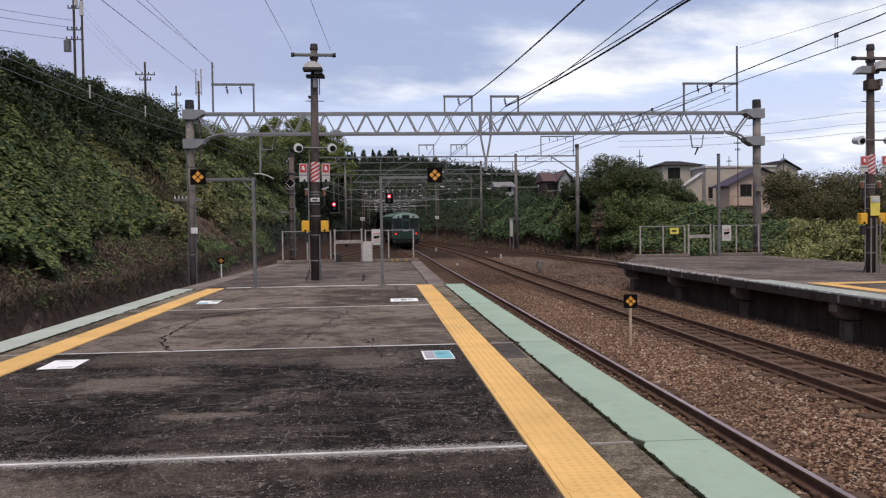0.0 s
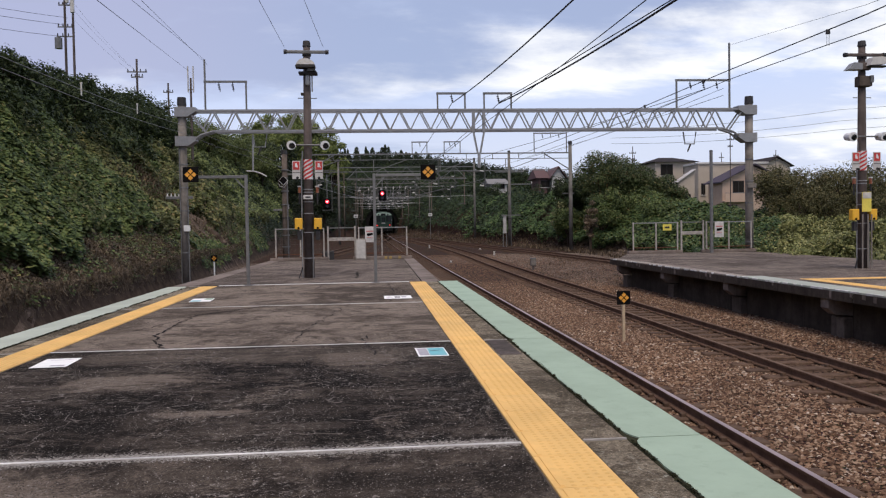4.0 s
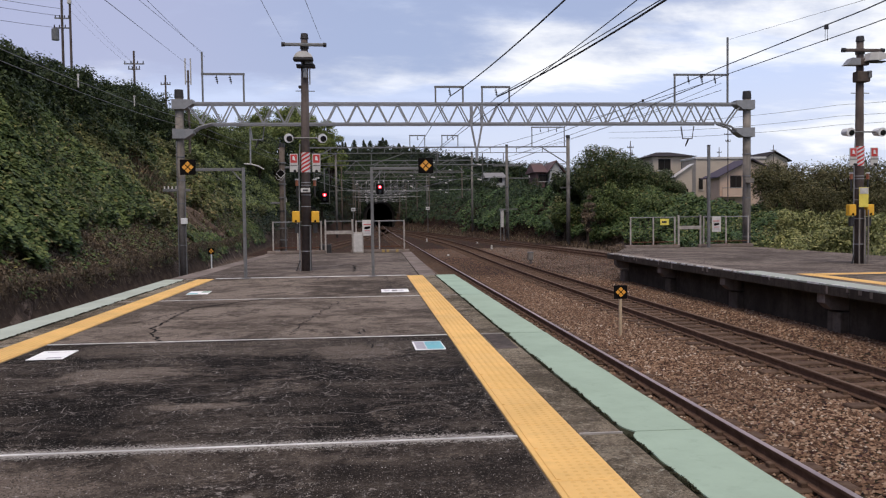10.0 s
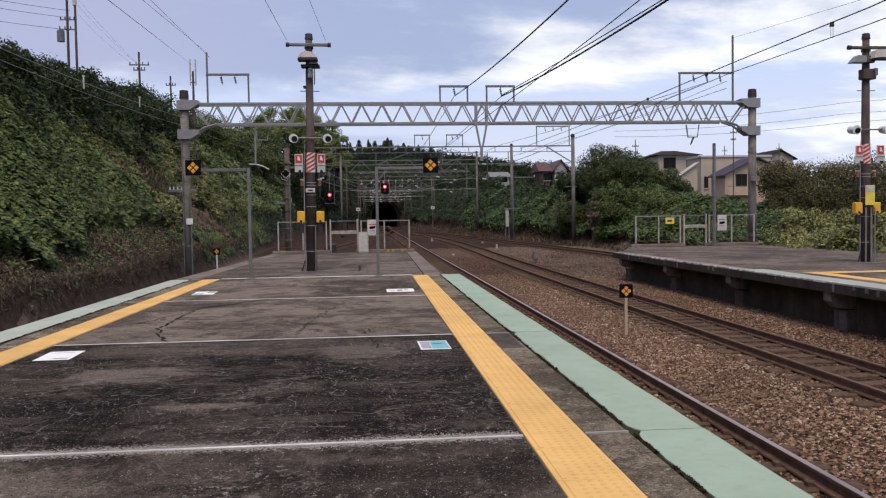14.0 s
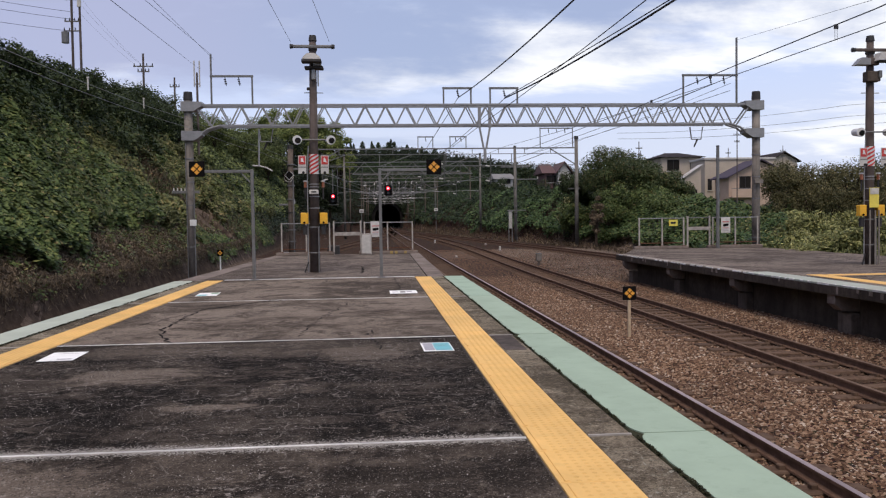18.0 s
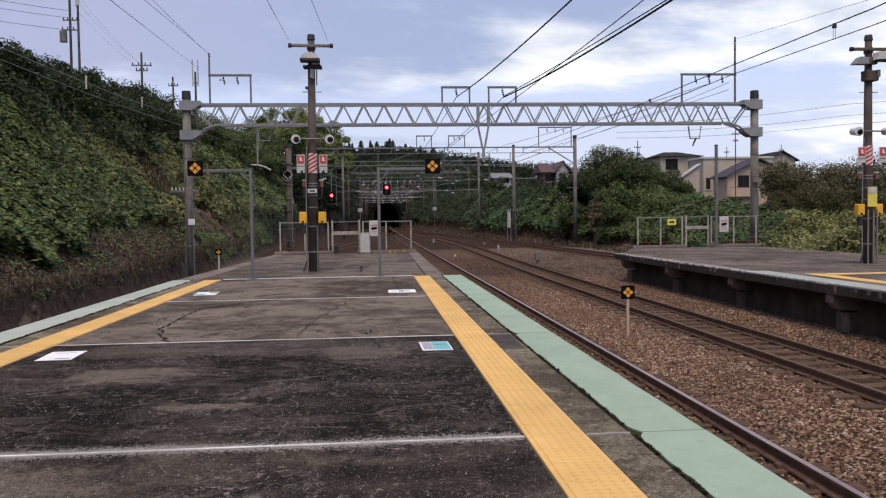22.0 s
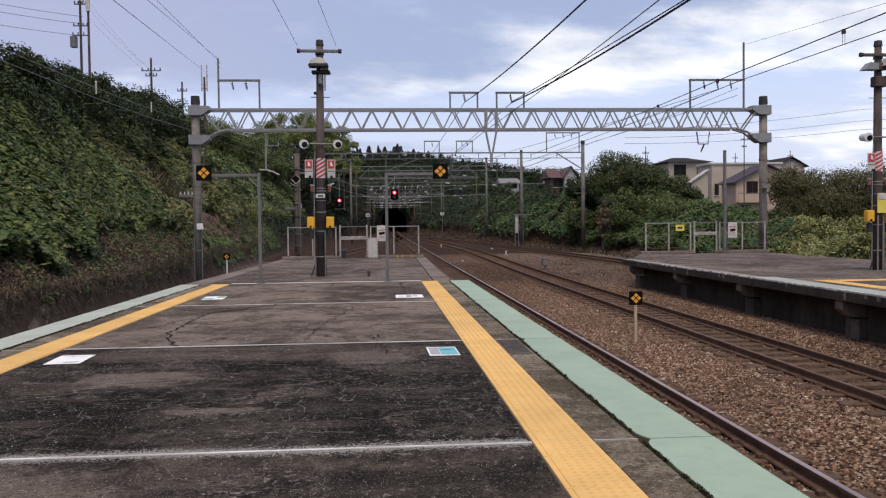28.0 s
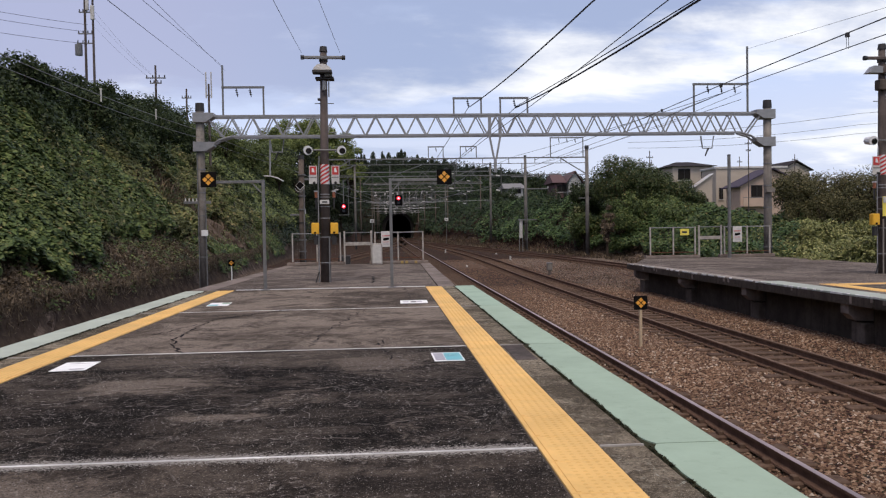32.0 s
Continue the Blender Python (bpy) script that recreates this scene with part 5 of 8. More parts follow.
def build_plants():
    # left slope under climbing vine
    def dense(x, y, rng):
        edge = -x - 9.2 + 0.9 * bumps(x, y, 3.0) > np.clip((y - 17) / 16, 0, 1.0)
        tuft = vnoise(x / 0.75 + 9, y / 0.6) * 0.75 + vnoise(x / 0.3, y / 0.25) * 0.35
        bare = runnel(x, y) < 1.0
        return edge & ~bare & (tuft > 0.22)
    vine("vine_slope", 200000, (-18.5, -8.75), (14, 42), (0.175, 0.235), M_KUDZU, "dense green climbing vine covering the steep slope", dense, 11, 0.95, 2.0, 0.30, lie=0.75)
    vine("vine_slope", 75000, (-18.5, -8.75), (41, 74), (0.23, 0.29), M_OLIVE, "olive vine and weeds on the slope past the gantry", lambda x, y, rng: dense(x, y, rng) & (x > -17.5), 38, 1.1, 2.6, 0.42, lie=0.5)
    vine("vine_slope", 60000, (-20, -7), (72, 112), (0.26, 0.32), M_TREE_M, "olive green vine on the cutting beyond the gantry", lambda x, y, rng: (land(x, y) > rail_z(y) + 2.2 + bumps(x, y, 4)) & (x < -9.5 - 0.12 * (y - 100) + bumps(x, y, 5)), 39, 1.3, 3.0, 0.45, lie=0.4)
    blades("dry_grass", 4500, (-18, -9.5), (36, 67), 0.45, M_DRY, "dead brown grass in a bare runnel of the slope", lambda x, y, rng: (runnel(x, y) < 1.9) & (runnel(x, y) > 0.5 - 0.09 * (y - 50)), 27, 0.03)
    cover("weed_tufts", 26000, (-17.5, -10.5), (15, 64), 1.1, (0.16, 0.3), M_WEED, "yellow-green weeds standing out of the vine", "weeds", lambda x, y, rng: (vnoise(x / 2.6 + 3, y / 2.6) > 0.70) & (runnel(x, y) > 1.0), 18, 1.6, 0.4)
    cover("scrub_slope", 110000, (-18.5, -11.5), (14, 59), 1.5, (0.15, 0.26), M_TREE, "dark shrubs standing on the upper slope", "shrub", lambda x, y, rng: (x < -15.2 - 1.6 * bumps(x, y, 5) - 0.03 * np.clip(y - 38, 0, 30)) & (vnoise(x / 1.5 + 2, y / 1.5) > 0.33), 15, 1.2, 0.6)
    cover("vine_slope", 40000, (-32, -15.5), (30, 120), 1.2, (0.2, 0.32), M_TREE_M, "olive scrub along the top of the slope", "shrub", lambda x, y, rng: x < -16 - 0.8 * bumps(x, y, 6), 12)
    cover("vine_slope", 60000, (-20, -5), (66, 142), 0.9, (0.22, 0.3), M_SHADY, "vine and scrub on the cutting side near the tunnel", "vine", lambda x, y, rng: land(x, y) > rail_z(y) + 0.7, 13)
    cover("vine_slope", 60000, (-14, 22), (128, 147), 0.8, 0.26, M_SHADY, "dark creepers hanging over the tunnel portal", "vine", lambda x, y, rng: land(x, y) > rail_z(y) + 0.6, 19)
    # creepers trailing over the face of the portal, round the arch
    rng = np.random.default_rng(20)
    k = 9000
    c, z = float(track_1(TUNNEL_Y)), float(rail_z(TUNNEL_Y))
    u, w = rng.uniform(-4.5, 4.5, k), rng.uniform(-0.2, 5.6, k)
    r = np.hypot(u, np.maximum(w - 1.75, 0))
    m = r > 2.45 + 0.5 * vnoise(u * 1.3 + 9, w * 1.3)
    u, w = u[m], w[m]
    p = np.stack([c + u, TUNNEL_Y - 0.55 - 0.5 * rng.random(len(u)), z + w], 1)
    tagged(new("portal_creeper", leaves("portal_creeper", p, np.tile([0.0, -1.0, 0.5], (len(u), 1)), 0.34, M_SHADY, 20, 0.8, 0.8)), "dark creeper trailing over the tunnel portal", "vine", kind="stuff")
    cover("leaf_litter", 34000, (-10.9, -8.95), (12, 47), 0.14, 0.10, M_DRY, "dead brown leaves above the earth wall", "leaves", None, 28, 0.9, 0.6)
    cover("vine_strands", 16000, (-10.6, -8.85), (12, 64), 0.22, 0.12, M_KUDZU, "straggling green vine over the wall top", "vine", lambda x, y, rng: vnoise(x / 0.9, y / 0.8) + 0.3 * vnoise(x / 0.2, y / 0.25) > 0.62, 29, 0.6, 0.8)
    blades("dry_grass", 24000, (-10.6, -8.95), (12, 49), 0.2, M_DRY, "dry brown grass along the top of the earth wall", lambda x, y, rng: rng.random(len(x)) < np.clip(1.2 + (x + 9) * 0.55, 0, 1), 14)
    dry = lambda x, y, rng: vnoise(x / 2.2 + 8, y / 2.6) * 0.6 + vnoise(x / 0.6, y / 0.7) * 0.4 + 0.16 * ((x < -9.5) & (y > 42) & (y < 72)) - 0.5 * (runnel(x, y) < 0.8) > 0.62
    cover("dead_weeds", 16000, (-15.5, -9.0), (34, 74), 0.7, 0.14, M_DRY, "brown dead weeds tangled in the slope", "weeds", dry, 33, 1.4, 0.35)
    cover("weed_tufts", 16000, (-15.5, -9.0), (36, 76), 0.8, 0.13, M_WEED, "olive weeds among the dead stems", "weeds", dry, 34, 1.4, 0.35)
    russet = lambda x, y, rng: (np.hypot((x + 13.2) / 1.6, (y - 49.5) / 3.8) + 0.5 * bumps(x, y, 1.5) < 1.0) & (vnoise(x / 0.5, y / 0.6) > 0.35)
    blades("dead_stems", 5200, (-15.5, -10.8), (44, 55), 0.8, M_DRY, "dead brown stems standing in the bare runnel of the slope", russet, 40, 0.03)
    cover("dead_weeds", 7000, (-15.5, -10.8), (44, 55), 0.9, 0.17, M_TREE_R, "russet dying weeds in the bare runnel of the slope", "weeds", russet, 41, 1.4, 0.45)
    # roots and stems hanging over the wall
    rng = np.random.default_rng(16)
    k = 13000
    y = rng.uniform(10, 60, k)
    top = land(-9.25 + 0 * y, y)
    p = np.stack([-8.72 - 0.25 * rng.random(k), y, top - rng.random(k) ** 1.3 * 1.1], 1)
    tagged(new("hanging_roots", leaves("hanging_roots", p, np.tile([1.0, 0, 0.2], (k, 1)), 0.2, M_DRY, 17, 0.6, 0.12)), "dry roots and stems hanging over the earth wall", "roots", kind="stuff")
    # bank on the right
    on_bank = lambda x, y, rng: (x > bank_foot(y) + 1.0 + 0.9 * bumps(x, y, 4)) & (vnoise(x / 0.8 + 9, y / 0.7) > 0.12) & ((y > 52) | (x < 0.52 * y + 0.6 + bumps(x, y, 2.0)))
    vine("vine_bank", 170000, (11, 36), (38, 100), (0.19, 0.26), M_KUDZU_R, "green climbing vine covering the railway bank", lambda x, y, rng: on_bank(x, y, rng) & (rng.random(len(x)) < 1.25 - step((y - 66) / 34)), 21, 1.5, 3.0, 0.34, lie=0.65)
    # a brighter leaf laid over the bank imitates light on its open face
    vine("vine_bank", 36000, (13, 30), (46, 68), 0.21, M_KUDZU, "vine on the open face of the bank, coloured lighter to look lit", lambda x, y, rng: on_bank(x, y, rng) & (x > 0.268 * y + 0.5 * bumps(x, y, 2)), 37, 1.5, 3.0, 0.34, lie=0.65)
    vine("vine_bank", 130000, (5, 34), (70, 142), 0.25, M_BANK_FAR, "vine on the distant bank, leaves coloured dark for shade", lambda x, y, rng: (rng.random(len(x)) < step((y - 68) / 26)) & (land(x, y) > rail_z(y) + 0.35 + 0.5 * bumps(x, y, 3)), 22, 1.6, 4.2, 0.5)
    foot = lambda x, y, rng: (x > bank_foot(y) - 0.5 + 0.5 * bumps(x, y, 1.5)) & (x < bank_foot(y) + 2.0 + bumps(x, y, 2.0))
    blades("dry_grass", 26000, (5, 19.5), (38, 132), 0.34, M_DRY, "dry brown grass at the foot of the bank", foot, 23, 0.03)
    cover("leaf_litter", 40000, (5, 19.5), (38, 132), 0.16, 0.13, M_DRY, "dead brown leaves and stems at the foot of the bank", "leaves", foot, 30, 0.9, 0.4)
    blades("dry_grass", 2600, (9.2, 15.5), (33, 58), 0.16, M_DRY, "thin dry grass in the gravel beside the tracks", lambda x, y, rng: vnoise(x / 1.2 + 4, y / 1.6) > 0.55, 36, 0.012)
    blades("tall_grass", 36000, (17.6, 34), (16, 52), 0.75, M_GRASS, "tall yellow-green grass behind the platform", lambda x, y, rng: ((y < 40) | (x > 0.52 * y - 0.4)) & (rng.random(len(x)) < 0.25 + 0.75 * vnoise(x / 1.7, y / 1.7)), 24, 0.02)
    cover("low_weeds", 60000, (18.4, 34), (16, 46), 1.2, 0.15, M_BUSHY, "pale leafy weeds behind the far platform", "weeds", lambda x, y, rng: vnoise(x / 1.5 + 5, y / 1.5) > 0.36, 26, 1.5, 0.5)
    cover("low_shrubs", 15000, (17.6, 24), (38, 47), 1.1, 0.2, M_KUDZU_R, "low green shrubs behind the far platform", "shrub", lambda x, y, rng: (vnoise(x / 2.2 + 7, y / 2.2) > 0.42) & (x < 0.53 * y + 0.5), 25)
    rnd = random.Random(9)
    for k in range(22):
        y = rnd.uniform(31, 42.5)
        x = y * rnd.uniform(0.53, 0.76)
        z = on_land(x, y) - 0.3
        tree("shrub", x, y, z, rnd.uniform(1.0, 1.8) + 0.3, rnd.uniform(0.7, 1.2), M_BUSHY, "yellow-green leafy bush in the grass behind the far platform", 700 + k, 2600, 0.13, low=0.03)
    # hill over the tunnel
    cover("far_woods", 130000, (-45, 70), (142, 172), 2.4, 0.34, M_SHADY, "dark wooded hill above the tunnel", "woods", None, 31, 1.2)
    rnd = random.Random(4)
    for k in range(11):
        y = 15 + k * 1.6 + rnd.uniform(-0.5, 0.5)
        x = -16.2 + rnd.uniform(-0.8, 0.8)
        h = rnd.uniform(0.9, 2.0)
        tree("shrub", x, y, on_land(x, y) - 0.3, h + 0.3, rnd.uniform(0.9, 1.4), M_TREE, "dark leafy shrub along the top of the slope", 400 + k, 2600, 0.14)
    for k in range(34):
        y = 41 + k * 1.05 + rnd.uniform(-0.5, 0.5)
        x = -10.0 - 5.4 * ((k * 7) % 11) / 10 - rnd.uniform(0, 0.5)
        if float(runnel(np.array([x]), np.array([y]))[0]) < 1.1:
            continue
        h, m = rnd.uniform(0.7, 1.5), (M_WEED, M_TREE_M, M_KUDZU, M_WEED, M_TREE_R)[k % 5]
        what = {M_WEED.name: "olive weedy shrub on the slope", M_TREE_M.name: "dark olive shrub on the slope", M_KUDZU.name: "shrub smothered in green vine on the slope", M_TREE_R.name: "russet dying shrub on the slope"}[m.name]
        tree("shrub", x, y, on_land(x, y) - 0.25, h + 0.25, rnd.uniform(0.6, 1.1), m, what, 600 + k, 2200, 0.13, low=0.05)
    vine("vine_strands", 16000, (-11.0, -8.7), (43, 70), 0.2, M_KUDZU, "fresh green vine trailing over the wall top", lambda x, y, rng: (vnoise(x / 1.1 + 5, y / 2.2) > 0.3) & (x > -10.4 + bumps(x, y, 2.0)) & ((runnel(x, y) > 1.3) | (x > -9.5)), 35, 0.4, 1.2)
    # tall shrubs and trees along the crest, heights fitted to the camera's skyline
    for k in range(24):
        y = 31 + k * 1.75 + rnd.uniform(-0.5, 0.5)
        x = -16.9 + rnd.uniform(-0.6, 0.6)
        h = float(np.interp(y, [30, 38, 45, 60, 74], [1.9, 2.5, 2.85, 3.4, 3.6])) * rnd.uniform(0.75, 1.1)
        tree("tree", x, y, on_land(x, y) - 0.3, h + 0.3, max(1.3, h * 0.55), M_TREE if y < 70 else M_TREE_M, "dark leafy tree along the top of the slope", 100 + k, 3200, 0.16)
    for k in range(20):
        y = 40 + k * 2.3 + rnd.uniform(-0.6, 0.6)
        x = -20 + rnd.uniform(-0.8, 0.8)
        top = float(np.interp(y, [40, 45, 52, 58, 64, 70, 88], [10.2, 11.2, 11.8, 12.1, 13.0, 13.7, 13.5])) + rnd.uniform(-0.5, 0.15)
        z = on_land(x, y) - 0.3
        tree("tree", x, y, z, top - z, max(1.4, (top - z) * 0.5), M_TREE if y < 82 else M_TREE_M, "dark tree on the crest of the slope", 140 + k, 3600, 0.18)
    for k, (x, y, top) in enumerate([(-20, 88, 13.6), (-19, 92, 14.0), (-17.6, 95, 13.3), (-16.2, 99, 12.9), (-14.8, 102, 12.8), (-13.4, 106, 12.6), (-17, 88, 12.4), (-15, 92, 11.6), (-12.6, 97, 11.2)]):
        z = on_land(x, y) - 0.4
        tree("tree", x, y, z, top - z, 2.5, M_TREE_M, "olive tree on the shoulder of the hill", 300 + k, 6500, 0.17)
    # pale green clump behind the tall pole
    for k, (x, y, top, s) in enumerate([(-17.6, 126, 18.0, 3.0), (-15.2, 124, 18.8, 3.0), (-12.4, 126, 19.6, 3.2), (-9.6, 124, 19.6, 3.2), (-7.2, 127, 18.8, 2.8), (-5.4, 125, 16.6, 2.4), (-11.0, 120, 16.8, 3.0), (-15.0, 119, 15.6, 3.0), (-7.6, 121, 15.4, 2.6)]):
        z = on_land(x, y) - 0.4
        tree("tree", x, y, z, top - z, s, M_TREE_L, "bushy light green tree on the cutting", 160 + k, 8000, 0.26)
    for k, (x, y, h, s) in enumerate([(-8, 100, 8, 3.2), (-11.5, 104, 8, 3.4), (-6, 108, 7, 3)]):
        tree("tree", x, y, on_land(x, y) - 0.4, h, s, M_SHADY, "dark tree on the cutting near the tunnel", 170 + k, 4200, 0.26)
    # the big bush on the right bank, its top turning russet
    for k, (x, y, top, s, m) in enumerate([(19.6, 67, 7.6, 2.6, M_TREE_R), (21.6, 69, 7.7, 2.7, M_TREE_R), (23.6, 70, 6.6, 2.3, M_TREE_R), (17.9, 71, 6.0, 2.0, M_TREE), (25.4, 70, 5.9, 2.3, M_TREE_R), (27.0, 70, 4.9, 2.2, M_TREE_R)]):
        z = on_land(x, y) - 0.5
        tree("tree", x, y, z, top - z, s, m, "leafy tree on the bank with russet autumn tips", 180 + k, 12500, 0.15, low=0.03)
    # vine mounds in front of the big bush, in the brighter leaf to imitate light
    for k, (x, y, top, s) in enumerate([(18.6, 63, 3.9, 1.9), (20.6, 64, 4.3, 2.1), (22.6, 65, 3.9, 2.0), (24.8, 62, 3.1, 1.8), (17.0, 68, 3.6, 1.6), (21.4, 58, 3.0, 1.7), (26.6, 64, 2.9, 1.6)]):
        z = on_land(x, y) - 0.5
        tree("shrub", x, y, z, top - z, s, M_KUDZU, "shrub smothered in green climbing vine", 440 + k, 5200, 0.17, low=0.02)
    for k, (x, y, top, s) in enumerate([(23.6, 45, 4.3, 1.2), (24.5, 46.2, 4.5, 1.5), (25.6, 45, 4.5, 1.5), (26.7, 46.4, 4.7, 1.6), (27.8, 45, 4.8, 1.7), (28.9, 46, 4.8, 1.6), (30.1, 45, 4.9, 1.7), (31.3, 46.5, 5.0, 1.8), (32.6, 45, 4.9, 1.8), (34, 46, 4.9, 1.8)]):
        z = on_land(x, y) - 0.3
        tree("tree", x, y, z, top + 0.15 - z, s * 1.25, M_TREE_BR, "thin brownish tree with see-through branches", 190 + k, 5200, 0.11, low=0.2, limbs=18)
    z = on_land(21.3, 112) - 0.4
    tree("tree", 21.3, 112, z, 10.0 - z, 1.7, M_TREE, "round dark tree among the distant houses", 341, 5200, 0.2)
    z = on_land(19.4, 125) - 0.4
    tree("tree", 19.4, 125, z, 8.7 - z, 1.3, M_TREE, "small dark tree before a distant house", 343, 3200, 0.18)
    z = on_land(16.9, 60.5) - 0.3
    tree("shrub", 16.9, 60.5, z, 3.2 - z, 0.7, M_DRY, "dead brown shrub on the bank beside the mast", 344, 2600, 0.12)
    z = on_land(16.7, 70) - 0.3
    tree("shrub", 16.7, 70, z, 3.6 - z, 0.9, M_GRASS, "yellowing shrub on the bank", 342, 2600, 0.16)
    # low thicket that closes the foot of the thin trees
    for k in range(12):
        x, y = 23.3 + k * 0.9 + rnd.uniform(-0.3, 0.3), 43.6 + rnd.uniform(-0.6, 0.8)
        z = on_land(x, y) - 0.3
        tree("shrub", x, y, z, 3.1 + rnd.uniform(-0.4, 0.7) - z, 1.1, M_TREE_BR, "brownish thicket of thin twigs and small leaves", 470 + k, 3200, 0.085, low=0.03)
    # trees far behind the right bank
    for k in range(7):
        x, y = 17 + k * 2.6 + rnd.uniform(-1, 1), 118 + rnd.uniform(-4, 8)
        h = 3.6 + rnd.uniform(-1.0, 1.0)
        tree("tree", x, y, on_land(x, y) - 0.4, h, h * 0.45, M_TREE, "dark tree in front of distant houses", 210 + k, 2600, 0.24)
    for k in range(8):
        x, y = 18 + k * 2.3 + rnd.uniform(-0.6, 0.6), 129 + rnd.uniform(-2, 2)
        z = on_land(x, y) - 0.4
        tree("tree", x, y, z, (8.8 if x > 25 else 8.2) + rnd.uniform(-1.0, 0.3) - z, 1.6, M_TREE, "dark garden tree before distant houses", 330 + k, 3200, 0.2)
    # pointed tops of the far wood
    for k in range(84):
        x, y = -28 + k * 0.7 + rnd.uniform(-0.4, 0.4), 159 + rnd.uniform(-3, 8)
        top = float(np.interp(x, [-28, -12, -4, 3, 9.4, 16, 22, 30], [14.2, 16.2, 16.9, 17.4, 16.2, 14.7, 13, 11.5])) * y / 160 + rnd.uniform(-1.6, 0.3)
        z = on_land(x, y) - 0.5
        h = max(2.5, top - z)
        pointed_tree("tree", x, y, z, h, rnd.uniform(0.9, 1.7), M_WOODS, "slim pointed dark tree on the hill above the tunnel", 230 + k)


build_plants()


def rock_rib(x, y, length, w, lean, seed):
    """A long weathered ledge of rock lying down the slope."""
    bm = bmesh.new()
    bmesh.ops.create_icosphere(bm, subdivisions=3, radius=0.5)
    for v in bm.verts:
        p = v.co
        q = 1 + 0.5 * float(bumps(p.x * 3 + seed, p.y * 2 + p.z * 3, 0.9))
        v.co = Vector((p.x * length * q, p.y * w * q, p.z * 0.45 * q))
    slope = math.atan(0.85)
    ob = new("rock_ledge", link_mesh("rock_ledge", bm, M_EARTH, True))
    ob.matrix_world = pose(x, y, on_land(x, y) + 0.05, 0, math.degrees(slope), lean)
    tagged(ob, "weathered grey-brown rock ledge bared on the slope", "rock", "rock ledges")


for k, (x, y, length, w, lean) in enumerate([(-10.3, 50.4, 2.6, 0.7, 6), (-10.9, 51.8, 2.4, 0.6, -8), (-11.6, 49.6, 1.7, 0.6, 12), (-9.9, 52.6, 1.8, 0.5, -4), (-12.3, 51.0, 1.4, 0.5, 3)]):
    rock_rib(x, y, length, w, lean, 50 + k)

# ---- poles, signs and fences on the platforms ----
def four_squares(parent, x, z, y, s):
    """Black square board with four orange squares set on their corners."""
    board = part("board", box(x - s, x + s, y, y + 0.03, z - s, z + s, 0.008), M_BLACK, parent, "black square board")
    k = s * 0.335
    for dx, dz in ((0, 1), (0, -1), (1, 0), (-1, 0)):
        cx, cz, r = x + dx * s * 0.43, z + dz * s * 0.43, k
        part("square", poly([(cx - r, cz), (cx, cz - r), (cx + r, cz), (cx, cz + r)], y - 0.012, y - 0.002), M_ORANGE, board)


def stop_sign_post(x, y, reach, label):
    t = empty("stop_sign_post", pose(x, y, 0), label, "sign", "hanging stop signs")
    part("post", box(-0.038, 0.038, -0.038, 0.038, 0.0, 2.77, 0.008), M_STEEL_D, t, "square galvanised post")
    part("foot", box(-0.1, 0.1, -0.1, 0.1, 0.0, 0.02, 0.004), M_STEEL_D, t)
    a, b = (0.046, reach) if reach > 0 else (reach, -0.046)
    part("arm", box(a, b, -0.035, 0.035, 2.69, 2.76, 0.006), M_STEEL_D, t, "galvanised arm")
    part("brace", bar((0.05 if reach > 0 else -0.05, 0, 2.45), (0.27 if reach > 0 else -0.27, 0, 2.69), 0.03, 0.03), M_STEEL_D, t)
    four_squares(t, reach + (0.17 if reach > 0 else -0.17), 2.79, -0.04, 0.19)
    return t


stop_sign_post(-3.06, 20.42, -1.17, "galvanised post with a black board of four orange squares")
stop_sign_post(0.12, 20.38, 1.2, "galvanised post with a black board of four orange squares")


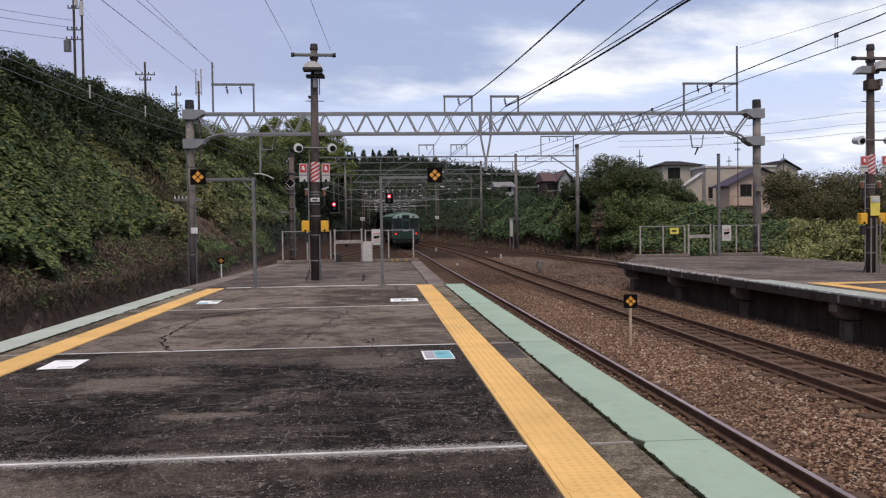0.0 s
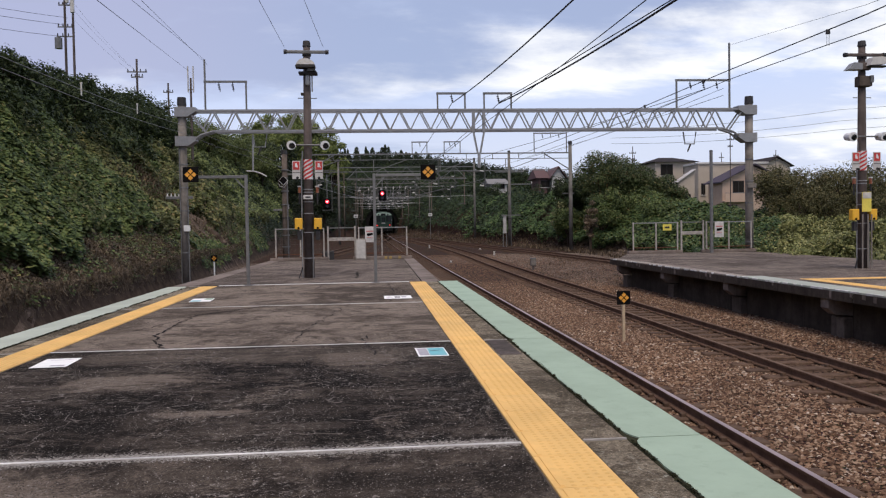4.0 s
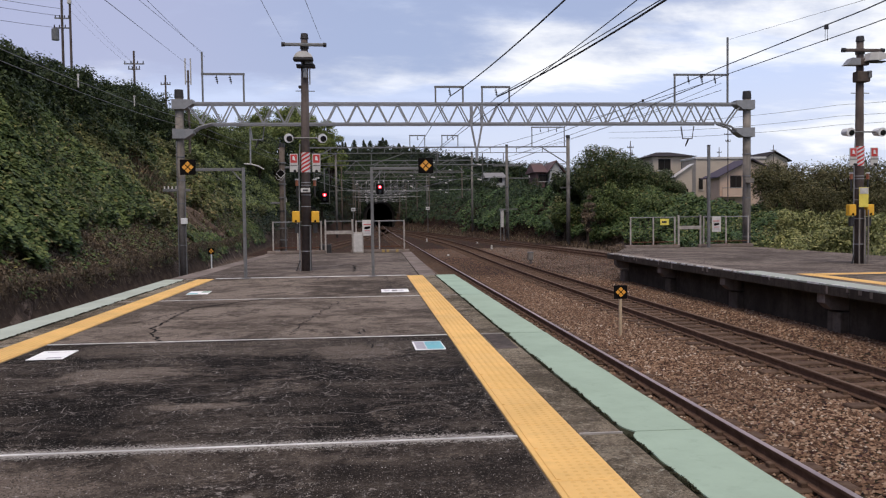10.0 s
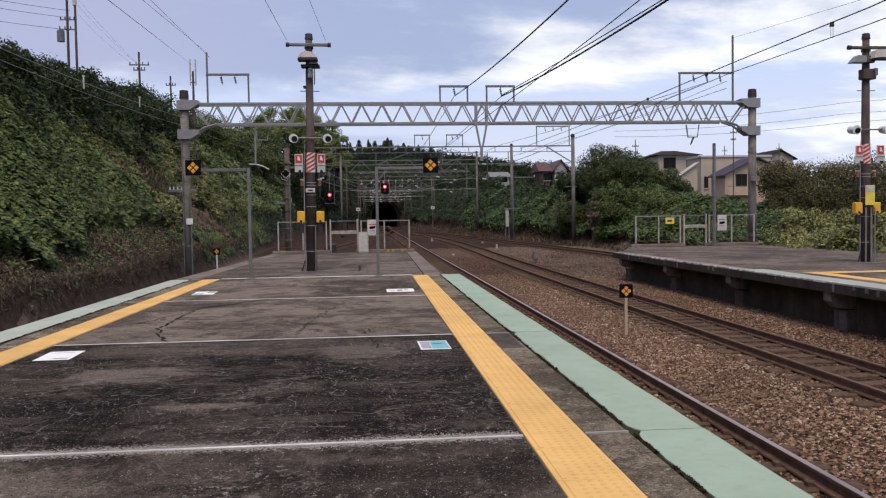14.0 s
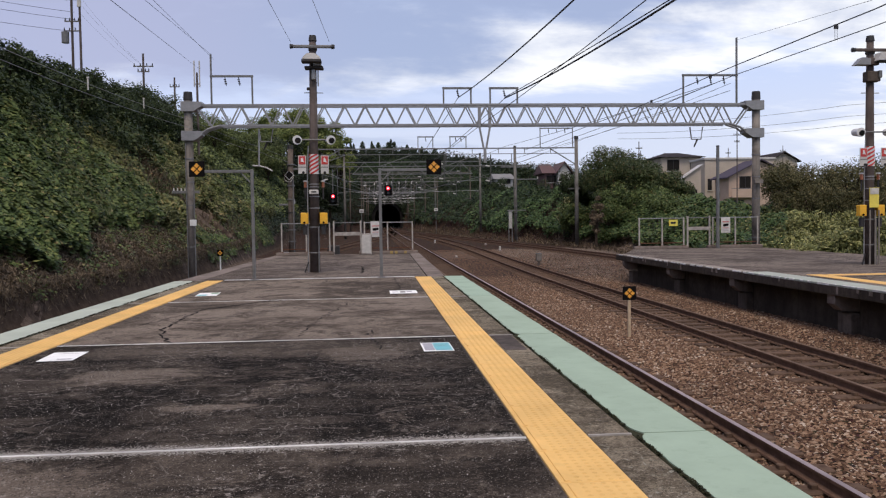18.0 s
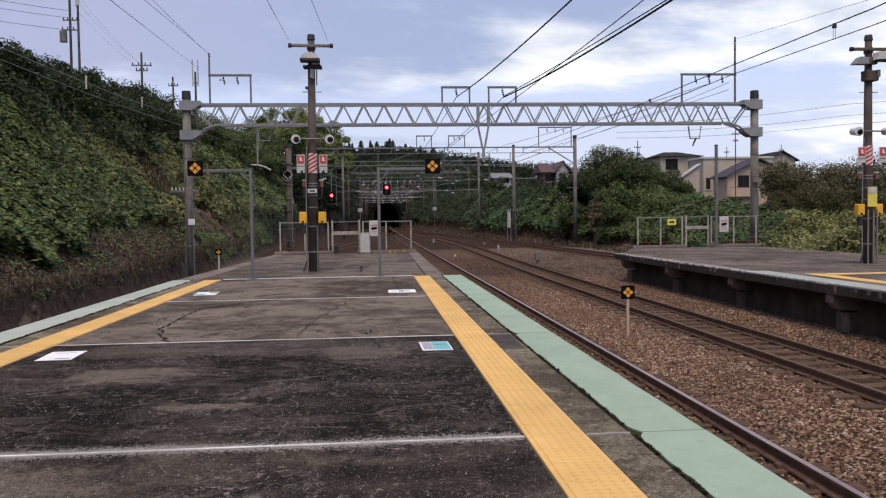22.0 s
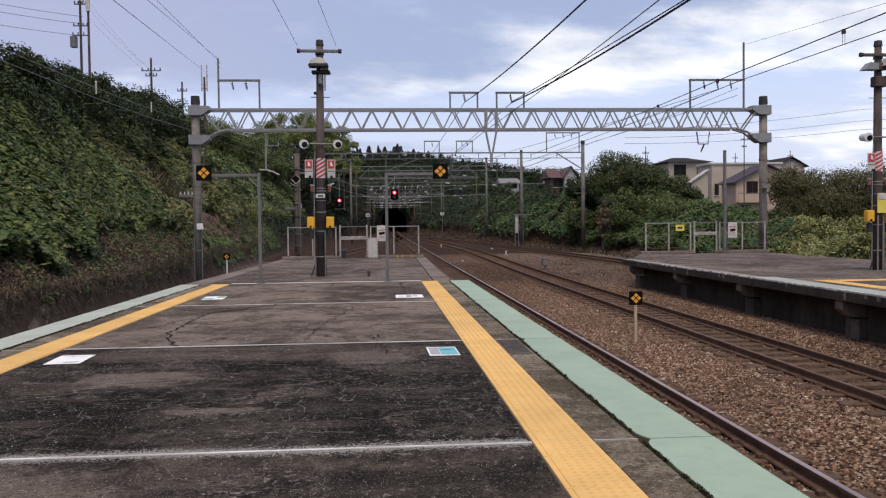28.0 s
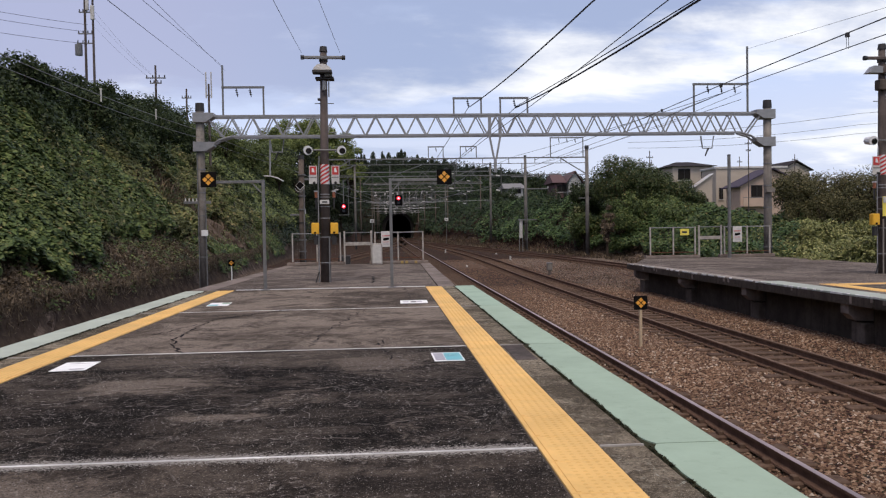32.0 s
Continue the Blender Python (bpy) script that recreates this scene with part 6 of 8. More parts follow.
def station_pole(x, y, height, label, near, lean=0.0):
    t = empty("lighting_pole", pose(x, y, 0, 0, lean, 0), label, "pole", "lighting poles")
    part("shaft", rod((0, 0, 0), (0, 0, height), 0.147, 0.095, 16), M_POLE_BROWN, t, "dark brown round concrete shaft", True)
    part("cap", rod((0, 0, height - 0.06), (0, 0, height + 0.09), 0.118, 0.098, 14), M_IRON, t)
    up = 0.20 if near else 0.29
    part("cross_arm", box(-0.58, 0.58, -0.18, -0.11, height - up - 0.09, height - up, 0.02), M_STEEL_D if near else M_POLE_BROWN, t, "weathered steel cross arm")
    for s in (-0.58, 0.58):
        part("insulator", rod((s - 0.045, -0.145, height - up - 0.045), (s + 0.045, -0.145, height - up - 0.045), 0.068, 0.062, 10), M_IRON, t)
    part("strap", rod((0, 0, height - up - 0.13), (0, 0, height - up + 0.02), 0.125, 0.125, 14), M_IRON, t)
    if near:
        # a floodlight hood seen end on, a second small one below it and the ballast box
        hood = part("floodlight", poly([(-0.27, height - 0.64), (0.25, height - 0.64), (0.22, height - 0.58), (0.12, height - 0.50), (0.04, height - 0.475), (-0.08, height - 0.475), (-0.16, height - 0.50), (-0.24, height - 0.58)], -0.42, -0.12), M_BOARD, t, "white floodlight hood with a dark underside")
        part("lens", box(-0.29, 0.26, -0.43, -0.12, height - 0.73, height - 0.645, 0.02), M_IRON, hood)
        part("lamp_bracket", box(-0.22, 0.30, -0.22, 0.1, height - 0.87, height - 0.80, 0.012), M_IRON, t)
        part("lower_lamp", poly([(0.02, height - 0.80), (0.27, height - 0.80), (0.22, height - 0.70), (0.06, height - 0.70)], -0.3, -0.12), M_STEEL_D, t)
        part("junction_box", box(-0.03, 0.08, -0.22, -0.13, height - 1.18, height - 0.90, 0.015), M_STEEL, t)
        part("side_bracket", box(-0.17, -0.10, -0.12, 0.02, height - 1.45, height - 1.38, 0.01), M_IRON, t)
        part("step_bar", rod((-0.05, 0, height - 2.35), (0.34, 0, height - 2.35), 0.012, 0.012, 6), M_STEEL_D, t)
        part("conduit", rod((0.15, -0.1, height - 1.35), (0.15, -0.1, height - 0.85), 0.02, 0.02, 6), M_STEEL, t)
    else:
        lamp = part("floodlight", poly([(0.0, height - 0.66), (0.40, height - 0.64), (0.64, height - 0.58), (0.60, height - 0.50), (0.38, height - 0.42), (0.08, height - 0.44)], -0.4, -0.1), M_BOARD, t, "pale domed floodlight")
        part("lens", box(0.05, 0.55, -0.38, -0.14, height - 0.70, height - 0.665, 0.01), M_IRON, lamp)
        lamp = part("floodlight", poly([(-0.62, height - 0.78), (-0.2, height - 0.78), (-0.2, height - 0.60), (-0.44, height - 0.58)], -0.36, -0.1), M_STEEL, t, "grey side floodlight")
        part("mount", box(-0.28, 0.16, -0.2, -0.06, height - 0.76, height - 0.56, 0.02), M_POLE_BROWN, lamp)
        part("junction_box", box(-0.2, 0.2, -0.2, 0.05, height - 1.22, height - 0.93, 0.02), M_CONC_DARK, t)
        part("side_box", box(0.12, 0.22, -0.24, -0.1, height - 1.12, height - 0.92, 0.01), M_STEEL_D, t)
    part("step_bar", rod((-0.26, 0, height - 1.52), (0.28, 0, height - 1.52), 0.012, 0.012, 6), M_STEEL_D, t)
    # two white cameras on a cross bar
    part("camera_bar", rod((-0.42, -0.16, 3.76), (0.47, -0.16, 3.76), 0.022, 0.022, 8), M_STEEL_D, t)
    for s in (-0.44, 0.50):
        bm = rod((s, 0.02, 3.77), (s, -0.30, 3.74), 0.105, 0.13, 16)
        ball = part("camera_housing", bm, M_WHITE, t, "round white camera housing", False)
        part("camera_window", rod((s + 0.022, -0.301, 3.722), (s + 0.022, -0.322, 3.718), 0.086, 0.07, 16), M_LENS, ball, "dark round window")
    # notice boards and the striped band
    for s in (-1, 1):
        nb = part("notice_board", box(s * 0.315 - 0.112, s * 0.315 + 0.112, -0.22, -0.2, 2.80, 3.31, 0.005), M_BOARD, t, "white notice with a red panel")
        part("red_panel", box(s * 0.315 - 0.09, s * 0.315 + 0.09, -0.228, -0.221, 3.06, 3.29, 0), M_RED, nb)
        part("pictogram", poly([(s * 0.315 - 0.04, 3.14), (s * 0.315 + 0.05, 3.12), (s * 0.315 + 0.03, 3.20), (s * 0.315 + 0.01, 3.25), (s * 0.315 - 0.03, 3.24), (s * 0.315 - 0.03, 3.18)], -0.234, -0.229), M_WHITE, nb)
        part("text_bar", box(s * 0.315 - 0.1, s * 0.315 + 0.1, -0.228, -0.221, 2.97, 3.0, 0), M_SIDING, nb)
        part("small_camera", rod((s * 0.3 + 0.02, -0.21, 2.84), (s * 0.3 + 0.02, -0.3, 2.82), 0.035, 0.04, 8), M_IRON, nb)
        part("amber_lamp", rod((s * 0.25, -0.02, 2.42), (s * 0.25, -0.02, 2.58), 0.045, 0.04, 10), M_AMBER, t)
        part("lamp_cap", rod((s * 0.25, -0.02, 2.58), (s * 0.25, -0.02, 2.62), 0.065, 0.05, 10), M_OFFWHITE, t)
        part("lamp_stem", rod((s * 0.25, -0.02, 2.1), (s * 0.25, -0.02, 2.42), 0.025, 0.025, 8), M_IRON, t)
        bx = part("alarm_box", box(s * 0.27 - 0.115, s * 0.27 + 0.1, -0.16, 0.02, 1.38, 1.70, 0.015), M_BOXYEL, t, "yellow emergency box")
        part("knob", rod((s * 0.27 - 0.01, -0.16, 1.42), (s * 0.27 - 0.01, -0.185, 1.42), 0.03, 0.03, 10), M_BLACK, bx)
        part("lower_box", box(s * 0.26 - 0.06, s * 0.26 + 0.05, -0.12, 0.0, 1.08, 1.34, 0.01), M_IRON, t)
    band = part("striped_band", rod((0, 0, 2.80), (0, 0, 3.36), 0.132, 0.127, 20), M_WHITE, t, "red and white striped band")
    for k in range(7):
        # slanting stripes laid round the front of the band
        bm = bmesh.new()
        last = None
        for a in np.linspace(-1.35, 1.35, 15):
            z0 = 2.72 + k * 0.115 + (a + 1.35) * 0.075
            lo, hi = max(2.80, z0), min(3.36, z0 + 0.058)
            if hi - lo < 0.005:
                last = None
                continue
            q = [bm.verts.new((0.1355 * math.sin(a), -0.1355 * math.cos(a), z)) for z in (lo, hi)]
            if last:
                bm.faces.new((last[0], q[0], q[1], last[1]))
            last = q
        if bm.faces:
            part("stripe", bm, M_RED, band)
        else:
            bm.free()
    if near:
        plate = part("number_plate", box(-0.13, 0.13, -0.195, -0.18, 2.23, 2.35, 0.004), M_BOARD, t, "small white plate")
        part("plate_bar", box(-0.07, 0.07, -0.2, -0.196, 2.27, 2.31, 0), M_IRON, plate)
    for z in (0.55, 1.28, 1.82, 2.15, 2.42, 2.5):
        part("strap", rod((0, 0, z), (0, 0, z + 0.025), 0.156 - z * 0.0075, 0.156 - z * 0.0075, 16), M_STEEL, t)
    part("cable_pipe", chain([(-0.185, -0.05, 0.0), (-0.185, -0.05, 2.9), (-0.15, -0.05, 3.6)], 0.018, 6), M_STEEL, t)
    part("cable_pipe", chain([(0.12, -0.14, 0.0), (0.12, -0.14, 1.3)], 0.02, 6), M_STEEL_D, t)
    part("kicker", bar((-0.28, -0.12, 0.0), (-0.18, -0.1, 0.3), 0.03, 0.03), M_IRON, t)
    if not near:
        nt = part("yellow_notice", box(-0.13, 0.15, -0.22, -0.2, 1.62, 2.18, 0.004), M_STICKER_Y, t, "yellow and cream notice")
        part("cream_panel", box(-0.12, 0.14, -0.227, -0.221, 2.0, 2.17, 0), M_OFFWHITE, nt)
        for k in (-0.1, 0.06, 0.17):
            part("pipe", rod((k, -0.19, 0.0), (k, -0.19, 1.55), 0.022, 0.022, 8), M_CONC_POLE, t)
    return t


station_pole(-1.75, 23.16, 6.62, "tall brown concrete platform pole with floodlights, cameras and warning notices", True, 0.45)
station_pole(14.08, 21.9, 6.4, "brown concrete pole on the far platform with floodlights and yellow notice", False)


def fence_panel(x0, x1, y, posts, label, top=1.4, kerb=True, striped=False):
    t = empty("fence", pose(0, y, 0), label, "fence", "platform end fences")
    for x in posts:
        part("post", box(x - 0.03, x + 0.03, -0.03, 0.03, 0.0, top, 0.006), M_FENCE, t, "rusting white post")
        part("base_plate", box(x - 0.07, x + 0.07, -0.06, 0.06, 0.12, 0.15, 0.004), M_RUST, t)
    part("top_rail", box(x0, x1, -0.02, 0.02, top - 0.05, top - 0.01, 0.004), M_STEEL, t)
    part("bottom_rail", box(x0, x1, -0.018, 0.018, 0.24, 0.28, 0.004), M_RUST, t)
    bm = bmesh.new()
    k = int((x1 - x0) / 0.2)
    for i in range(1, k):
        x = x0 + (x1 - x0) * i / k
        rod((x, 0, 0.26), (x, 0, top - 0.03), 0.0013, 0.0013, 3, bm)
    for i in range(1, 5):
        z = 0.26 + (top - 0.3) * i / 5
        rod((x0, 0, z), (x1, 0, z), 0.0013, 0.0013, 3, bm)
    part("wire_mesh", bm, M_MESH, t, "thin grey wire mesh")
    if kerb:
        part("kerb", box(x0 - 0.25, x1 + 0.2, -0.12, 0.12, 0.0, 0.13, 0.015), M_CONC, t, "low concrete kerb")
        if striped:
            n = 6
            for i in (1, 2, 4):
                a = x0 + 0.9 + (x1 - x0 - 0.9) * i / n
                part("kerb_stripe", box(a, a + 0.12, -0.127, -0.122, 0.01, 0.125, 0), M_KERB_YEL, t)
    return t


def gate(x0, x1, y, label):
    t = empty("gate", pose(0, y, 0), label, "gate", "platform end gates")
    for x in (x0, x1):
        part("gate_post", box(x - 0.035, x + 0.035, -0.035, 0.035, 0.0, 1.46, 0.006), M_FENCE, t)
    part("top_rail", box(x0, x1, -0.02, 0.02, 1.36, 1.4, 0.004), M_STEEL_D, t)
    part("cross_board", box(x0 + 0.04, x1 - 0.04, -0.025, 0.0, 0.82, 0.97, 0.006), M_FENCE, t, "white cross board")
    return t


def poster(x, y, z0, z1, w, label):
    t = empty("warning_poster", pose(x, y, 0), label, "poster", "warning posters")
    sheet = part("sheet", box(-w, w, -0.02, 0.0, z0, z1, 0.004), M_BOARD, t)
    h = z1 - z0
    part("red_bar", box(-w * 0.75, w * 0.75, -0.026, -0.021, z0 + h * 0.68, z0 + h * 0.73, 0), M_RED, sheet)
    part("black_blot", poly([(-w * 0.62, z0 + h * 0.42), (-w * 0.2, z0 + h * 0.40), (w * 0.62, z0 + h * 0.46), (w * 0.62, z0 + h * 0.60), (-w * 0.55, z0 + h * 0.56)], -0.026, -0.021), M_BLACK, sheet)
    for k in (0.3, 0.22, 0.13):
        part("text_bar", box(-w * 0.6, w * 0.6, -0.026, -0.021, z0 + h * k, z0 + h * (k + 0.03), 0), M_RED if k == 0.3 else M_LILAC, sheet)
    return t


FY = 35.0
fence_panel(-4.05, -2.0, FY, (-4.05, -3.0, -2.0), "white post and wire fence at the platform end")
gate(-1.82, -0.66, FY, "low gate with a white cross board between fences")
fence_panel(-0.5, 1.6, FY, (-0.5, 0.5, 1.58), "white post and wire fence with a faded striped kerb", striped=True)
poster(-0.02, FY - 0.05, 0.74, 1.42, 0.21, "white warning poster with red and black print on the fence")
cab = empty("cabinet", pose(-0.42, FY - 0.25, 0), "small white metal equipment cabinet by the fence", "cabinet")
part("body", box(-0.23, 0.23, -0.12, 0.12, 0.0, 0.90, 0.015), M_FENCE, cab)
part("door", box(-0.19, 0.19, -0.135, -0.122, 0.06, 0.84, 0.006), M_OFFWHITE, cab)
part("stand", box(-0.2, 0.2, -0.1, 0.1, -0.04, 0.0, 0), M_CONC, cab)
fence_panel(11.75, 13.8, FY + 0.1, (11.75, 12.8, 13.8), "white post and wire fence at the far platform end")
gate(13.98, 15.0, FY + 0.1, "low gate with a white cross board on the far platform")
fence_panel(15.15, 17.25, FY + 0.1, (15.15, 16.2, 17.25), "white post and wire fence beside the concrete mast")
poster(15.72, FY + 0.04, 0.68, 1.38, 0.21, "white warning poster with red and black print on the far fence")
yn = empty("notice", pose(13.3, FY + 0.05, 0), "small yellow notice on the far fence", "notice")
part("plate", box(-0.2, 0.2, -0.02, 0.0, 1.02, 1.30, 0.004), M_STICKER_Y, yn)
part("text_bar", box(-0.12, 0.1, -0.026, -0.021, 1.12, 1.2, 0), M_IRON, yn)
sp = empty("steel_post", pose(15.15, 34.55, 0), "plain grey steel post by the far fence", "post")
part("shaft", rod((0, 0, 0), (0, 0, 4.52), 0.075, 0.07, 10), M_STEEL_D, sp)
part("cap", rod((0, 0, 4.52), (0, 0, 4.56), 0.08, 0.07, 10), M_IRON, sp)

# stakes beside the track
def marker_stake(x, y, z, h, s, stake, label):
    t = empty("marker_stake", pose(x, y, z), label, "marker", "track markers")
    part("stake", box(-0.03, 0.03, -0.03, 0.03, -0.3, h - s, 0.004), stake, t)
    four_squares(t, 0, h, -0.04, s)
    return t


marker_stake(5.52, 17.2, -1.2, 0.98, 0.15, M_WOODSTAKE, "yellow stake in the ballast with a black diamond board")
marker_stake(-7.42, 39.0, -1.2, 1.22, 0.15, M_WHITE, "white stake with a small black board by the wall")

# floor stickers
def sticker(x, y, w, d, turn, label, bits):
    t = empty("floor_sticker", pose(x, y, 0.0, 0, 0, turn), label, "sticker", "floor stickers")
    sheet = part("sheet", box(-w / 2, w / 2, -d / 2, d / 2, 0.001, 0.0045), M_PAPER, t)
    for name, m, x0, x1, y0, y1 in bits:
        part(name, box(x0 * w, x1 * w, y0 * d, y1 * d, 0.0048, 0.006), m, sheet)
    return t


sticker(0.67, 9.09, 0.34, 0.60, 1, "white and teal queue sticker stuck to the asphalt", [("teal_panel", M_TEAL, -0.1, 0.46, -0.44, 0.44), ("grey_panel", M_LILAC, -0.44, -0.12, -0.4, 0.42), ("text_bar", M_WHITE, 0.0, 0.3, 0.1, 0.16)])
sticker(-3.46, 9.12, 0.37, 0.58, 3, "worn white notice sheet stuck to the asphalt", [("faded_bar", M_LILAC, 0.0, 0.4, -0.4, -0.3), ("faded_bar", M_LILAC, -0.3, 0.3, 0.3, 0.33)])
sticker(0.53, 16.2, 0.55, 0.66, 0, "white notice sheet with dark print on the asphalt", [("print_block", M_SIDING, -0.12, 0.08, -0.25, 0.2), ("print_block", M_LILAC, 0.12, 0.3, -0.1, 0.2), ("text_bar", M_LILAC, -0.4, -0.2, -0.1, 0.1)])
sticker(-3.42, 16.6, 0.42, 0.72, 4, "white, green and blue notice sheet on the asphalt", [("blue_panel", M_TEAL, -0.45, 0.0, -0.45, -0.1), ("green_panel", M_GREEN, 0.1, 0.46, 0.0, 0.45)])

# ---- overhead line structures ----
def clamp(parent, x, y, z, s=1):
    part("bracket", poly([(x - 0.26, z - 0.2), (x + 0.28 * s, z - 0.2), (x + 0.62 * s, z + 0.02), (x + 0.62 * s, z + 0.2), (x - 0.26, z + 0.22)] if s > 0 else [(x + 0.26, z - 0.2), (x + 0.26, z + 0.22), (x - 0.62, z + 0.2), (x - 0.62, z + 0.02), (x - 0.28, z - 0.2)], y - 0.28, y + 0.28), M_STEEL, parent, "pale steel bracket")


def hoop(parent, x0, x1, y, z0, z1, up0=0.0, up1=0.0, drops=1):
    h = part("hoop", bar((x0, y, z0), (x0, y, z1 + up0), 0.07, 0.07), M_STEEL_D, parent, "grey steel hoop")
    part("upright", bar((x1, y, z0), (x1, y, z1 + up1), 0.07, 0.07), M_STEEL_D, h)
    part("top_bar", bar((x0 - 0.05, y, z1), (x1 + 0.05, y, z1), 0.08, 0.09), M_STEEL_D, h)
    for k in range(drops):
        x = x0 + (x1 - x0) * (k + 1) / (drops + 1)
        ins = bmesh.new()
        rod((x, y, z1), (x + 0.06, y, z1 - 0.42), 0.018, 0.018, 6, ins)
        for j in range(3):
            rod((x + 0.02 * j, y, z1 - 0.12 - 0.09 * j), (x + 0.02 * j + 0.005, y, z1 - 0.16 - 0.09 * j), 0.05, 0.05, 8, ins)
        part("insulator", ins, M_IRON, h)


def truss(parent, x0, x1, y, z0, z1, pitch, r, planes=(-0.2, 0.2), mat=None, first=None):
    """A lattice beam: two chords and a zigzag of bars in each plane."""
    mat = mat or M_STEEL
    for dy in planes:
        part("top_chord", bar((x0, y + dy, z1), (x1, y + dy, z1), r * 2, r * 2), mat, parent)
        part("bottom_chord", bar((x0 + 0.9, y + dy, z0), (x1 - 0.9, y + dy, z0), r * 2, r * 2), mat, parent)
    n = int(round((x1 - x0 - 1.8) / pitch))
    p = (x1 - x0 - 1.8) / n
    start = x0 + 0.9
    if first is not None:
        start, p, n = first, pitch, int((x1 - 0.5 - first) / pitch)
    for i in range(n):
        a = start + i * p
        dy = planes[0]
        part("diagonal", bar((a, y + dy, z0), (a + p / 2, y + dy, z1), r * 1.3, r * 1.3), mat, parent)
        part("diagonal", bar((a + p / 2, y + dy, z1), (a + p, y + dy, z0), r * 1.3, r * 1.3), mat, parent)
        if len(planes) > 1:
            part("back_diagonal", bar((a, y + planes[1], z0), (a + p / 2, y + planes[1], z1), r * 1.1, r * 1.1), mat, parent)
            part("back_diagonal", bar((a + p / 2, y + planes[1], z1), (a + p, y + planes[1], z0), r * 1.1, r * 1.1), mat, parent)


def main_gantry():
    y = 35.6
    g = empty("catenary_gantry", pose(0, 0, 0), "grey lattice catenary gantry spanning the tracks on two concrete masts", "gantry", "catenary gantries")
    for x, s in ((-7.98, 1), (17.42, -1)):
        m = part("mast", rod((x, y, -1.4), (x, y, 6.75), 0.185, 0.175, 18), M_CONC_POLE, g, "weathered round concrete mast", True)
        part("mast_cap", rod((x, y, 6.75), (x, y, 7.1), 0.2, 0.18, 14), M_IRON, m, "dark cap")
        clamp(g, x, y, 6.45, s)
        clamp(g, x, y, 5.2, s)
        for z in (0.4, 2.2, 3.2, 4.2):
            part("strap", rod((x, y, z), (x, y, z + 0.05), 0.192, 0.192, 16), M_STEEL_D, m)
    truss(g, -7.5, 16.95, y, 5.63, 6.51, 0.895, 0.042, (-0.2, 0.42), first=-7.1)
    for x0, x1 in ((-6.6, -7.6), (16.05, 17.0)):
        for dy in (-0.2, 0.2):
            mid = (x0 * 0.45 + x1 * 0.55)
            part("knee", chain([(x0, y + dy, 5.63), (mid, y + dy, 5.47), (x1, y + dy, 5.15)], 0.05, 6), M_STEEL, g)
            part("end_diagonal", bar((x0 + (x1 - x0) * 0.3, y + dy, 5.5), (x1, y + dy, 6.4), 0.06, 0.06), M_STEEL, g)
    # midway drop frame
    for a, b in ((4.64, 4.82), (5.10, 4.92)):
        part("drop_post", bar((a, y - 0.22, 6.45), (a, y - 0.22, 5.5), 0.13, 0.1), M_STEEL, g)
        part("drop_leg", bar((a, y - 0.22, 5.5), (b, y - 0.22, 4.55), 0.08, 0.08), M_STEEL, g)
    part("drop_stem", bar((4.87, y - 0.22, 4.6), (4.87, y - 0.22, 3.95), 0.12, 0.1), M_STEEL, g)
    hoop(g, -6.98, -5.24, y, 6.5, 7.78, 0.95, 0.0, 2)
    hoop(g, 3.08, 4.30, y, 6.5, 7.26)
    hoop(g, 5.16, 6.38, y, 6.5, 7.26)
    hoop(g, 14.0, 16.5, y, 6.5, 7.84, 0.0, 1.7, 3)
    for x in (-4.7, 14.6):
        f = bmesh.new()
        chain([(x - 0.3, y, 5.5), (x - 0.22, y, 4.95), (x + 0.22, y, 4.95), (x + 0.3, y, 5.5)], 0.035, 6, f)
        h = part("hanger", f, M_STEEL, g, "pale steel hanger")
        part("insulator", rod((x + 0.05, y, 4.95), (x - 0.1, y, 4.6), 0.045, 0.03, 8), M_IRON, h)
    part("pull_rod", bar((-5.0, y, 5.5), (-5.02, y, 3.9), 0.06, 0.06), M_STEEL, g)
    part("jumper_cable", chain([(-5.3, y, 3.92), (-4.98, y, 3.9), (-4.7, y, 3.82), (-4.45, y, 3.68)], 0.03, 6), M_OFFWHITE, g, "pale jumper cable")
    part("side_arm", box(-8.75, -7.6, y - 0.05, y + 0.05, 2.74, 2.86, 0.01), M_STEEL_D, g)
    for k in range(4):
        part("insulator", rod((-8.68 + 0.16 * k, y, 2.86), (-8.68 + 0.16 * k, y, 2.98), 0.035, 0.025, 8), M_BOARD, g, "small white insulator")
    part("base_collar", rod((-7.98, y, -1.3), (-7.98, y, -0.95), 0.24, 0.22, 14), M_CONC_DARK, g)
    part("cable_pipe", rod((-7.79, y - 0.16, -1.3), (-7.79, y - 0.16, 2.7), 0.03, 0.03, 8), M_STEEL_D, g)
    part("cable_pipe", rod((-8.1, y - 0.2, -1.3), (-8.1, y - 0.2, 4.9), 0.02, 0.02, 8), M_STEEL_D, g)
    part("small_plate", box(-7.98, -7.7, y - 0.24, y - 0.22, 1.34, 1.6, 0.004), M_WHITE, g)
    part("junction_box", box(17.2, 17.6, y - 0.35, y - 0.2, 2.9, 3.1, 0.01), M_CONC_POLE, g)
    return g


main_gantry()


